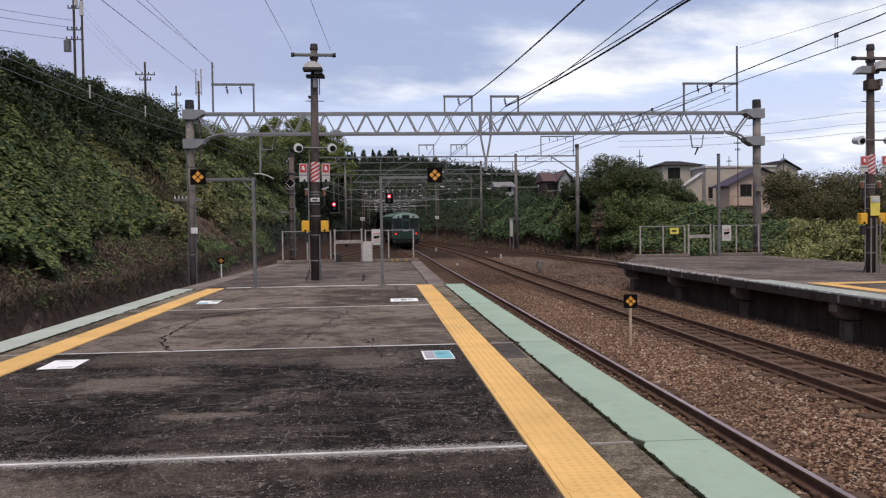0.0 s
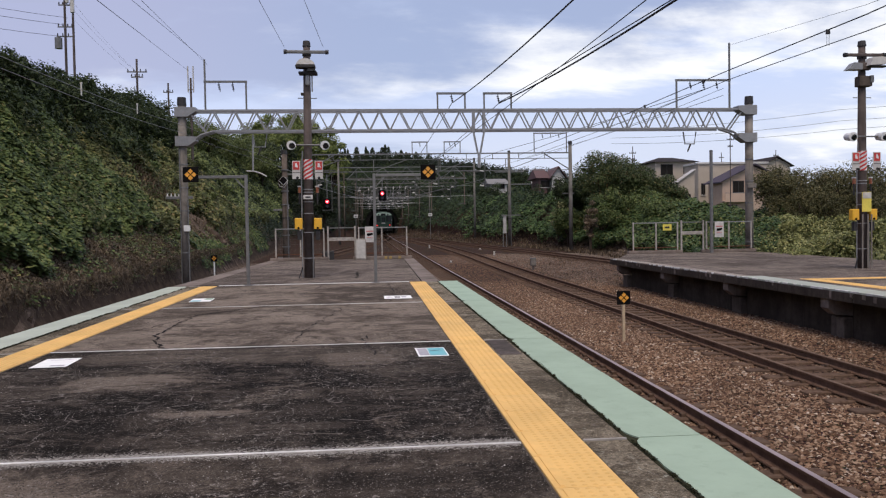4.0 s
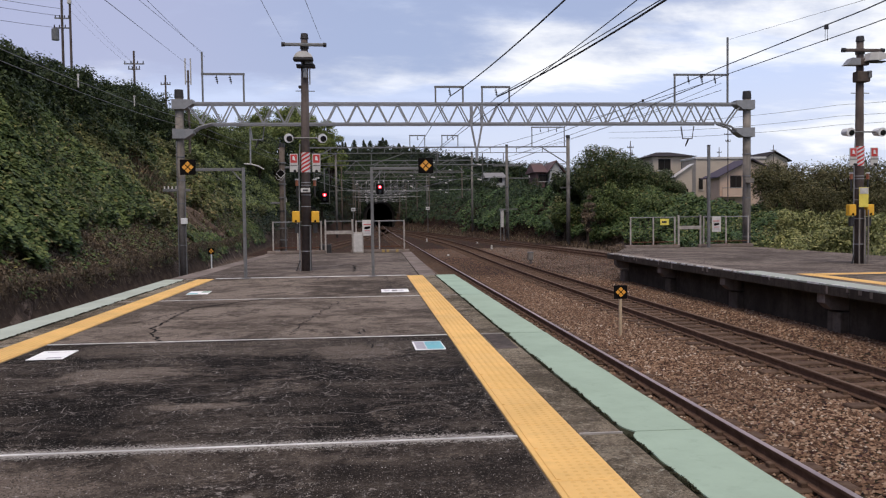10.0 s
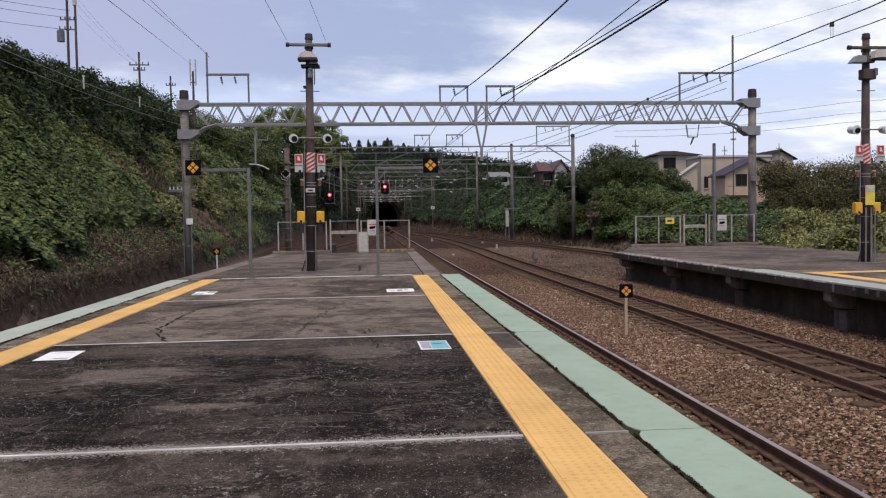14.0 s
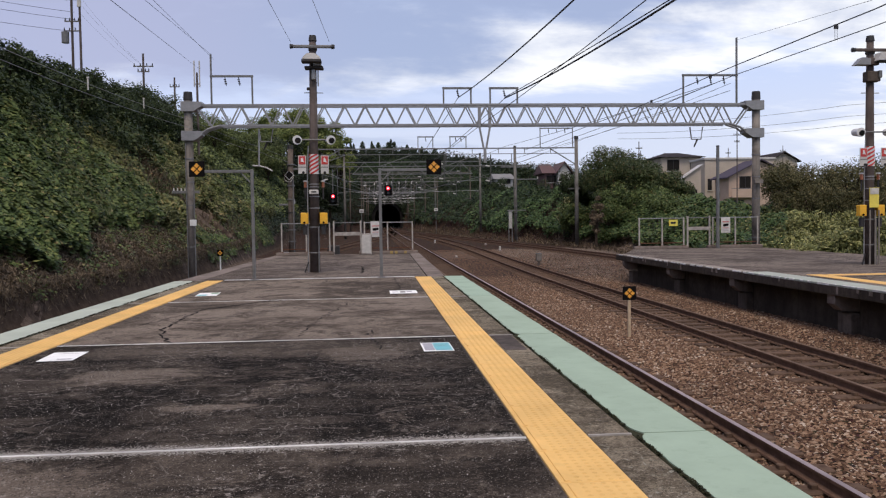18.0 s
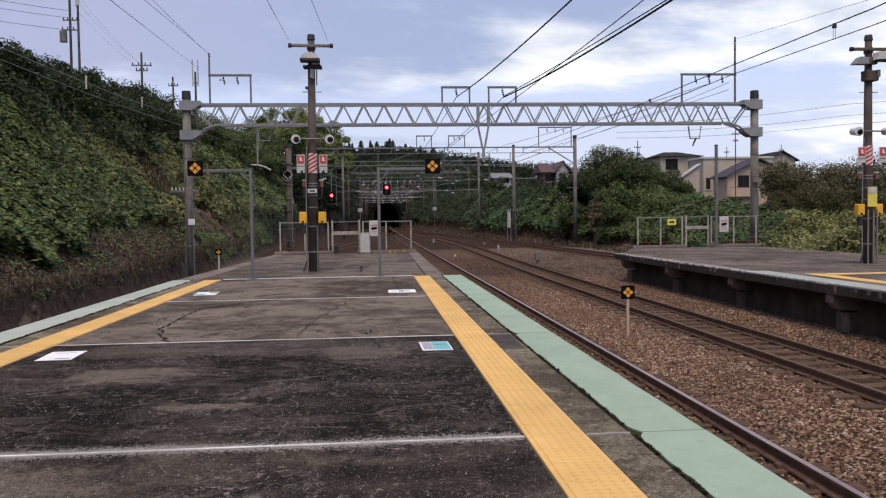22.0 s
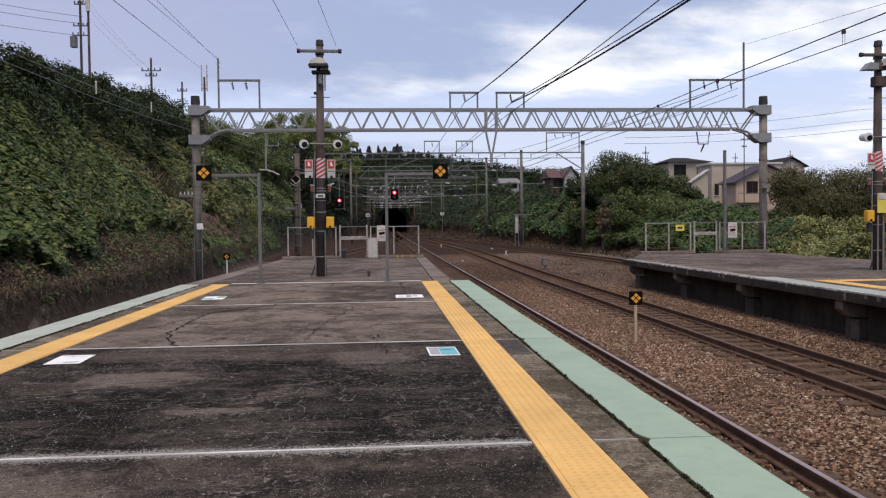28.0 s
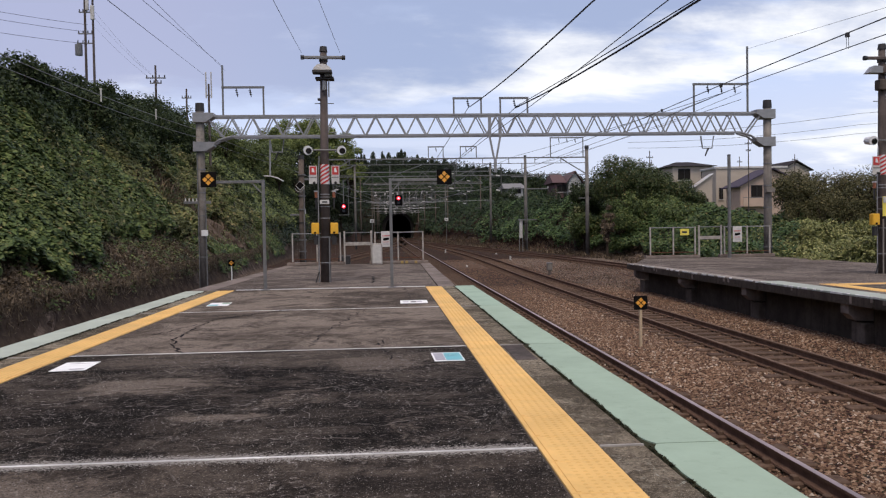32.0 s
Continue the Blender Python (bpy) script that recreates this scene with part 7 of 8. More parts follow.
def small_gantry(y, xl, xr, z, label, lattice=False, depth=0.9, hoops=(), posts=True, mat=None, deep=0.0, pitch=1.5):
    g = empty("catenary_gantry", pose(0, 0, 0), label, "gantry", "catenary gantries")
    ground = float(rail_z(y)) - 0.4
    mat = mat or M_STEEL_FAR
    thick = 0.17 if y < 80 else 0.13 if y < 95 else 0.08
    if posts:
        for x in (xl, xr):
            m = part("mast", rod((x, y, ground), (x, y, z + 0.7), thick, thick * 0.82, 12), M_MAST_DARK if y < 95 else M_CONC_DARK, g, "concrete mast", True)
            part("mast_cap", rod((x, y, z + 0.7), (x, y, z + 0.95), thick * 1.05, thick * 0.95, 10), M_IRON, m)
            part("side_arm", box(x - 0.7, x + 0.3, y - 0.05, y + 0.05, z - 3.4, z - 3.3, 0.01), M_STEEL_FAR, m)
    if lattice:
        truss(g, xl, xr, y, z - depth, z, pitch, 0.028, (-0.25, 0.25), mat)
    else:
        part("beam", bar((xl, y, z), (xr, y, z), 0.1, 0.1), mat, g)
        part("tie", bar((xl, y, z - 0.45), (xr, y, z - 0.45), 0.05, 0.05), mat, g)
        low = z - 0.45 - deep
        if deep:
            part("lower_chord", bar((xl, y, low), (xr, y, low), 0.06, 0.06), mat, g)
            k = int((xr - xl) / 4.4)
            for i in range(k):
                a, b = xl + (xr - xl) * i / k, xl + (xr - xl) * (i + 1) / k
                part("strut", bar((a, y, low), ((a + b) / 2, y, z - 0.45), 0.05, 0.05), mat, g)
                part("strut", bar((b, y, low), (b, y, z - 0.45), 0.06, 0.06), mat, g)
        k = int((xr - xl) / 2.0)
        for i in range(1, k):
            x = xl + (xr - xl) * i / k
            part("strut", bar((x, y, z), (x, y, z - 0.45), 0.05, 0.05), mat, g)
        for x, s in ((xl, 1), (xr, -1)):
            part("knee", bar((x, y, z - 1.4), (x + 2.2 * s, y, z - 0.05), 0.08, 0.08), mat, g)
    for x0, x1, dz, n in hoops:
        hoop(g, x0, x1, y, z, z + dz, 0, 0, n)
    return g


def cantilever(y, x, reach, z):
    """A bracket that holds the contact wire out from a beam or mast."""
    c = empty("wire_bracket", pose(x, y, 0), "pale steel contact wire bracket with insulators", "bracket", "wire brackets")
    s = 1 if reach > 0 else -1
    part("drop_tube", rod((0, 0, z + 1.9), (0, 0, z - 0.5), 0.045, 0.045, 8), M_STEEL_FAR, c)
    part("top_tube", rod((0, 0, z + 0.9), (reach, 0, z + 0.95), 0.03, 0.03, 8), M_STEEL_FAR, c)
    part("brace_tube", rod((0, 0, z - 0.3), (reach * 0.9, 0, z + 0.9), 0.03, 0.03, 8), M_STEEL_FAR, c)
    part("steady_arm", rod((0, 0, z), (reach * 1.1, 0, z + 0.12), 0.02, 0.02, 6), M_STEEL_FAR, c)
    for q in (0.95, -0.25):
        part("insulator", rod((0.1 * s, 0, z + q), (0.42 * s, 0, z + q + 0.05), 0.06, 0.06, 8), M_OFFWHITE, c)
    return c


small_gantry(65, -5.0, 16.5, 7.2, "catenary gantry with thin twin beams past the platform end", hoops=[(3.5, 4.7, 0.95, 1), (6.1, 7.4, 0.95, 2), (13.5, 16.2, 1.6, 3)], mat=M_STEEL_D, deep=0.95)
small_gantry(90, -3.4, 11.8, 7.95, "lattice catenary gantry carrying the red signals", True, 1.35, pitch=2.5, mat=M_STEEL_D)
small_gantry(103, -3.2, 12.2, 7.5, "far catenary gantry before the tunnel", True, 0.7, mat=M_MAST_DARK)
small_gantry(117, -2.0, 9.0, 7.0, "far catenary gantry before the tunnel", False, mat=M_MAST_DARK)
small_gantry(123, -1.8, 7.6, 6.1, "pale lattice gantry before the tunnel", True, 0.5)
small_gantry(134, -1.2, 5.4, 5.9, "low pale lattice gantry at the tunnel mouth", True, 0.45)
small_gantry(129, -1.4, 6.2, 6.5, "catenary gantry close to the tunnel mouth", False, mat=M_MAST_DARK)
for y, x, r, z in ((65, -4.2, 1.6, 5.0), (65, 5.6, -1.5, 5.0), (65, 9.4, -1.5, 4.8), (90, -1.4, 1.8, 5.6), (90, 5.2, -1.6, 5.3), (90, 9.6, -1.6, 5.9),
                   (103, 0.6, 1.6, 5.2), (103, 6.2, -1.5, 5.6), (103, 10.4, -1.3, 5.0), (117, 4.4, -1.4, 5.2), (117, 0.2, 1.2, 5.5), (129, 3.9, -1.4, 5.0)):
    cantilever(y, x, r, z)


def cross_span(y, x0, x1, z, n):
    """A wire slung across the tracks from mast to mast, with pale insulators."""
    c = empty("cross_span", pose((x0 + x1) / 2, y, z), "pale cross-span wire with insulators over the tracks", "wire", "cross spans")
    h = (x1 - x0) / 2
    part("span_wire", chain([(h * u, 0, -0.12 * (1 - u * u)) for u in (-1, -0.6, -0.2, 0.2, 0.6, 1)], 0.022, 5), M_STEEL, c)
    for k in range(n):
        x = h * (-0.8 + 1.6 * (k + 0.5) / n)
        part("insulator", rod((x - 0.16, 0, -0.06), (x + 0.16, 0, -0.06), 0.05, 0.04, 6), M_OFFWHITE, c, "white insulator")
        part("dropper", rod((x, 0, -0.08), (x + 0.05, 0, -0.5), 0.016, 0.016, 4), M_STEEL, c)


for y, x0, x1, z, n in ((90.1, -3.3, 11.7, 5.85, 3), (90.2, -3.3, 11.7, 4.72, 3), (106, -2.6, 8.4, 5.2, 3), (110, -2.2, 7.4, 4.5, 3), (113, -2.0, 7.2, 5.3, 3), (116, -1.9, 6.8, 4.75, 4), (119.5, -1.8, 6.4, 5.2, 4), (123.2, -1.7, 6.0, 4.4, 4), (126, -1.6, 5.8, 4.9, 4), (129.2, -1.4, 5.6, 4.3, 4), (132, -1.3, 5.4, 4.7, 4), (134.2, -1.2, 5.2, 5.1, 4)):
    cross_span(y, x0, x1, z, n)


def lone_mast(x, y, top, label, arms=(), r=0.17, skin=None):
    t = empty("line_mast", pose(x, y, 0), label, "mast", "line masts")
    g = float(land(x, y)) - 0.3
    part("shaft", rod((0, 0, g), (0, 0, top), r, r * 0.75, 12), skin or M_MAST_DARK, t, "", True)
    part("cap", rod((0, 0, top), (0, 0, top + 0.2), r * 0.85, r * 0.75, 10), M_IRON, t)
    for z, a, b in arms:
        part("arm", box(a, b, -0.05, 0.05, z, z + 0.1, 0.01), M_STEEL_D, t)
        part("insulator", rod((b, 0, z + 0.1), (b, 0, z + 0.3), 0.05, 0.04, 8), M_OFFWHITE, t)
    for z in (0.4, 1.0, 1.9, 2.6, 3.3, 4.4):
        part("strap", rod((0, 0, z), (0, 0, z + 0.06), r + 0.01, r + 0.01, 12), M_STEEL_D if z != 1.9 else M_IRON, t)
    part("cable_pipe", rod((r * 0.7, -r * 0.8, g), (r * 0.6, -r * 0.75, top - 1.2), 0.03, 0.03, 6), M_STEEL_D, t)
    return t


lone_mast(-4.38, 42.5, 5.25, "thick weathered concrete mast behind the platform fence", [(2.3, -0.62, 0.15), (4.15, -0.1, 0.55), (1.5, -0.1, 0.1)], 0.19, M_CONC_DARK)
lone_mast(13.5, 77, 8.3, "concrete mast beside the siding", [(6.4, -1.4, 1.4), (5.2, -0.2, 2.2)])
lone_mast(8.9, 120, 8.0, "distant concrete mast near the tunnel", [(5.8, -2.0, 0.2)], 0.09)


def signal(x, y, z, hang, label):
    t = empty("railway_signal", pose(x, y, 0), label, "signal", "red signals")
    part("hanger", rod((0, 0, z + 0.55), (0, 0, hang), 0.05, 0.05, 8), M_STEEL_D, t)
    h = part("head", box(-0.42, 0.42, -0.02, 0.28, z - 0.62, z + 0.55, 0.12), M_BLACK, t, "black signal head")
    for k, (dz, m) in enumerate(((0.18, M_SIGNAL), (-0.28, M_LENS))):
        ring = part("lens", rod((0, -0.03, z + dz), (0, -0.06, z + dz), 0.19, 0.18, 18), m, h, "lit red lens" if k == 0 else "unlit dark lens")
        if k == 0:
            part("lamp_core", rod((0, -0.061, z + dz), (0, -0.075, z + dz), 0.1, 0.08, 12), M_SIGNAL_CORE, ring)
        bm = bmesh.new()
        prev = None
        for a in np.linspace(0, math.pi, 9):
            q = [bm.verts.new((0.26 * math.cos(a), yy, z + dz + 0.26 * math.sin(a))) for yy in (-0.02, -0.32)]
            if prev:
                bm.faces.new((prev[0], q[0], q[1], prev[1]))
            prev = q
        part("hood", bm, M_BLACK, h)
    part("ladder", box(0.5, 0.54, 0.05, 0.1, z - 0.9, hang, 0), M_STEEL_D, t)
    part("platform_grid", box(-0.5, 0.6, 0.0, 0.4, z - 0.75, z - 0.7, 0), M_STEEL_D, t)
    return t


signal(1.39, 87.5, 4.75, 7.05, "hanging railway signal showing red over the tunnel line")
signal(-4.56, 87.5, 3.95, 7.05, "hanging railway signal showing red over the curving line")

# lineside boxes and marks
def lineside(name, x, y, w, h, m, label):
    t = empty(name, pose(x, y, float(land(x, y))), label, "lineside box", "lineside boxes")
    part("body", box(-w / 2, w / 2, -w / 2, w / 2, 0.25, 0.25 + h, 0.02), m, t)
    part("leg", box(-w * 0.2, w * 0.2, -w * 0.2, w * 0.2, -0.2, 0.25, 0), M_CONC, t)
    part("lid", box(-w * 0.55, w * 0.55, -w * 0.55, w * 0.55, 0.25 + h, 0.3 + h, 0.01), M_STEEL_D, t)
    return t


lineside("marker_box", 8.9, 43.5, 0.28, 0.38, M_CONC_POLE, "small grey concrete marker between the tracks")
tank = empty("transformer", pose(12.75, 75.5, float(land(12.75, 75.5))), "pale cylindrical transformer on a stand beside the mast", "transformer")
part("tank", rod((0, 0, 1.3), (0, 0, 2.9), 0.17, 0.17, 14), M_OFFWHITE, tank)
part("lid", rod((0, 0, 2.9), (0, 0, 2.98), 0.22, 0.2, 14), M_STEEL_D, tank)
for a in (-0.16, 0.16):
    part("leg", box(a - 0.035, a + 0.035, -0.05, 0.05, -0.3, 1.3, 0), M_STEEL_D, tank)
part("crossbar", box(-0.3, 1.5, -0.05, 0.05, 2.98, 3.06, 0), M_STEEL_D, tank)
for k, (x, y) in enumerate(((9.6, 70), (11.9, 96), (5.2, 52), (9.3, 60), (10.2, 108), (5.5, 75))):
    s = empty("marker_post", pose(x, y, float(land(x, y))), "short white distance post in the ballast", "post", "distance posts")
    part("post", box(-0.06, 0.06, -0.06, 0.06, -0.2, 0.35 if k % 2 else 0.16, 0.02), M_OFFWHITE, s)
    part("foot", box(-0.14, 0.14, -0.14, 0.14, -0.1, 0.06, 0.01), M_CONC, s)
for x, y, z in ((-1.6, 92, 2.4), (7.8, 104, 2.6)):
    s = empty("sign_plate", pose(x, y, 0), "small white number plate on a thin post", "sign", "line signs")
    part("post", rod((0, 0, float(land(x, y)) - 0.2), (0, 0, z), 0.04, 0.04, 6), M_STEEL_D, s)
    pl = part("plate", box(-0.24, 0.24, -0.06, -0.04, z - 0.02, z + 0.36, 0.01), M_BOARD, s)
    part("plate_bar", box(-0.14, 0.14, -0.07, -0.061, z + 0.1, z + 0.22, 0), M_SIDING, pl)
rack = empty("cable_rack", pose(-1.95, 36.6, 0), "dark iron point machine and cable stand past the fence", "machine")
part("frame", box(-0.5, 0.5, -0.2, 0.2, -0.75, -0.45, 0.03), M_IRON, rack)
part("housing", box(-0.25, 0.3, -0.15, 0.2, -0.45, 0.35, 0.04), M_IRON, rack)
part("feet", box(-0.45, 0.45, -0.15, 0.15, -1.35, -0.75, 0), M_IRON, rack)

# ---- wires ----
def wire(points, r, label, material=None, sag=0.0):
    path = []
    for p, q in zip(points, points[1:]):
        p, q = Vector(p), Vector(q)
        for i in range(8):
            u = i / 8
            path.append(p.lerp(q, u) - Vector((0, 0, sag * 4 * u * (1 - u))))
    path.append(Vector(points[-1]))
    ob = new("overhead_wire", link_mesh("overhead_wire", chain(path, r, 5), material or M_WIRE))
    return tagged(ob, label, "wire", "overhead wires")


wire([(3.72, 35.6, 6.84), (4.63, 18, 6.45), (5.6, -2, 6.6)], 0.022, "dark messenger wire over the near track", sag=0.12)
wire([(3.72, 35.6, 6.84), (3.0, 65, 5.6)], 0.016, "dark messenger wire running on to the tunnel", sag=0.1)
wire([(5.82, 35.6, 6.82), (7.06, 18, 6.5), (8.4, -2, 6.6)], 0.03, "thick dark messenger wire over the second track", sag=0.12)
wire([(5.82, 35.6, 6.86), (7.03, 18, 6.545), (8.37, -2, 6.66)], 0.016, "dark wire beside the messenger of the second track", sag=0.03)
wire([(5.82, 35.6, 6.82), (4.2, 65, 5.9)], 0.016, "dark messenger wire running on to the far gantries", sag=0.1)
wire([(4.7, 35.6, 5.62), (6.33, 18, 6.47), (8.1, -2, 7.4)], 0.014, "thin dark pull-off wire", sag=0.05)
wire([(4.7, 35.6, 5.62), (3.6, 65, 5.3)], 0.014, "thin dark contact wire past the gantry")
wire([(11.6, 62, 6.75), (11.67, 35.6, 6.33), (11.67, 25.3, 6.30), (11.67, 18, 6.21), (11.67, -2, 6.5)], 0.016, "messenger wire over the far platform line")
wire([(11.5, 62, 6.3), (11.67, 33, 5.98), (11.67, 25.3, 6.0), (11.67, 18, 5.82), (11.67, -2, 5.6)], 0.012, "contact wire over the far platform line")
wire([(12.2, 60, 6.2), (12.3, 33, 5.95), (12.3, 27, 6.02)], 0.008, "thin pull-off wire at the far platform line")
wire([(16.5, 35.6, 9.43), (12.96, 20, 6.99), (8.4, 0, 4.4)], 0.006, "thin line wire from the top of a gantry post")
wire([(15.55, 35.6, 7.5), (19.0, 65, 9.0)], 0.012, "thin wire running on past the gantry")
wire([(15.55, 35.6, 7.5), (10.6, 65, 7.35), (8.0, 90, 7.2)], 0.014, "wire sweeping across to the far gantries", sag=0.1)
wire([(16.2, 35.6, 7.15), (12.2, 65, 6.6), (9.0, 90, 6.6)], 0.012, "contact wire sweeping across to the far gantries", sag=0.1)
for y, z, low in ((19.56, 6.18, 5.83), (27.2, 6.30, 6.2), (33.2, 6.31, 6.22)):
    drop = empty("wire_weight", pose(11.67, y, 0), "dark clamp and dropper between two overhead wires", "dropper", "wire clamps")
    part("clip", rod((0, 0, z - 0.05), (0, 0, z + 0.06), 0.06, 0.05, 8), M_IRON, drop)
    for d in (-0.03, 0.03):
        part("stem", rod((d, 0, low), (d, 0, z - 0.05), 0.006, 0.006, 5), M_WIRE, drop)
# cable pair along the foot of the slope
for dz in (0.0, -0.34):
    wire([(-6.9, -4, 5.2 + dz * 0.7), (-7.35, 16.5, 4.98 + dz * 0.7), (-7.9, 35.4, 5.9 + dz), (-7.1, 52, 6.2 + dz), (-6.7, 65, 6.6 + dz)], 0.009, "grey feeder cable along the foot of the slope", M_CABLE, 0.1)
for y, z in ((22.2, 4.98), (28.0, 5.3)):
    s = empty("cable_spacer", pose(-7.5 - (y - 20) * 0.03, y, 0), "pale spacer between two feeder cables", "spacer", "cable spacers")
    part("rod", box(-0.018, 0.018, -0.015, 0.015, z + 0.05, z + 0.36, 0.004), M_OFFWHITE, s)
    part("clip", box(-0.03, 0.03, -0.02, 0.02, z + 0.36, z + 0.40, 0.004), M_OFFWHITE, s)
# wires of the platform poles and the line along the slope
wire([(-2.3, 23.0, 6.5), (-1.79, 14, 5.28), (-0.8, -4, 3.0)], 0.005, "thin wire from the platform pole", sag=0.0)
wire([(-1.22, 23.0, 6.5), (-1.03, 14, 5.28), (-0.7, -4, 3.0)], 0.005, "thin wire from the platform pole", sag=0.0)
wire([(-6.95, 35.6, 8.7), (-4.2, 14, 5.55), (-2.0, -4, 3.9)], 0.0055, "thin dark line wire high over the platform")
wire([(-6.85, 35.6, 8.5), (-4.0, 14, 5.55), (-1.8, -4, 4.1)], 0.005, "thin dark line wire high over the platform")
wire([(-14.8, 70, 14.6), (-4.75, 14, 5.52), (-1.6, -4, 2.9)], 0.008, "thin dark line wire to the antenna mast")
for z0, z1 in ((9.6, 10.2), (8.9, 9.3), (8.4, 8.6)):
    wire([(21.5, 70, z0), (38, 62, z1), (60, 52, z1 + 1.5)], 0.014, "thin power line over the houses", sag=0.3)
for z in (17.6, 18.6, 19.2):
    wire([(-24.8, 70, z), (-34, 58, z - 0.6), (-60, 36, z)], 0.016, "thin power line over the hill", sag=0.2)
for z0, z1 in ((20.6, 15.1), (20.0, 15.05), (19.2, 14.7)):
    wire([(-24.4, 70, z0), (-19.85, 72, z1)], 0.007, "thin power line between poles on the hill", M_CABLE, 0.25)

# wires that run in to the tunnel, and their pale fittings
for x0, x1, z0, z1 in ((2.6, 2.3, 4.6, 4.9), (3.2, 2.4, 5.5, 5.2), (6.6, 2.9, 4.6, 4.9), (6.4, 3.0, 5.6, 5.3), (-4.4, 1.9, 4.7, 4.9), (-4.6, 1.8, 5.7, 5.4), (9.6, 4.0, 5.2, 5.3), (-7.2, -1.4, 6.3, 6.6)):
    wire([(x0, 65, z0), ((x0 + x1) / 2, 100, (z0 + z1) / 2 + 0.2), (x1, 139, z1)], 0.022, "grey contact wire running in to the tunnel", M_CABLE, 0.12)
for k, (x, y, z) in enumerate(((0.2, 92, 4.4), (1.6, 92, 4.4), (3.0, 92, 4.5), (4.4, 92, 4.5), (-1.0, 104, 5.0), (0.8, 104, 5.1), (2.4, 104, 5.1), (4.2, 104, 5.1), (5.6, 104, 5.0), (-0.6, 122, 5.0), (0.5, 122, 5.1), (1.6, 122, 5.0), (2.7, 122, 5.1), (3.8, 122, 5.0), (4.9, 122, 5.1), (0.0, 133, 4.9), (1.0, 133, 5.0), (3.2, 133, 5.0), (4.2, 133, 4.9))):
    s = empty("dropper_loop", pose(x, y, z), "pale wire loop hanging over the tracks before the tunnel", "dropper", "dropper loops")
    part("loop", chain([(-0.28, 0, 1.1), (-0.3, 0, 0.3), (-0.12, 0, 0.0), (0.14, 0, 0.02), (0.3, 0, 0.35), (0.3, 0, 1.1)], 0.03, 5), M_CABLE, s)
    part("insulator", rod((-0.28, 0, 1.1), (-0.28, 0, 1.4), 0.07, 0.05, 6), M_OFFWHITE, s)

# a black diamond board on a thin mast past the platform, and clutter at the track side
dm = empty("diamond_sign", pose(-4.43, 42.22, 3.86), "small black diamond board with a white edge on the mast", "sign")
part("board", poly([(-0.25, 0.0), (0, -0.25), (0.25, 0.0), (0, 0.25)], -0.02, 0.0), M_BOARD, dm, "white-edged board")
part("face", poly([(-0.22, 0.015), (0, -0.205), (0.21, 0.015), (0, 0.235)], -0.03, -0.021), M_BLACK, dm)
part("clamp", box(-0.05, 0.11, 0.001, 0.12, -0.04, 0.04, 0.005), M_STEEL_D, dm)
part("cable", chain([(0.22, -0.01, -0.1), (0.05, -0.02, -0.34), (-0.2, -0.01, -0.28), (-0.26, 0.0, -0.12)], 0.014, 5), M_OFFWHITE, dm, "white loop of cable")
for k, (x, y, w, h) in enumerate(((-3.2, 40.5, 0.5, 0.45), (-2.3, 42.5, 0.35, 0.6), (0.9, 39.5, 0.3, 0.25), (-5.2, 47, 0.45, 0.5))):
    lineside("point_machine", x, y, w, h, M_IRON, "dark iron point machine beside the track")

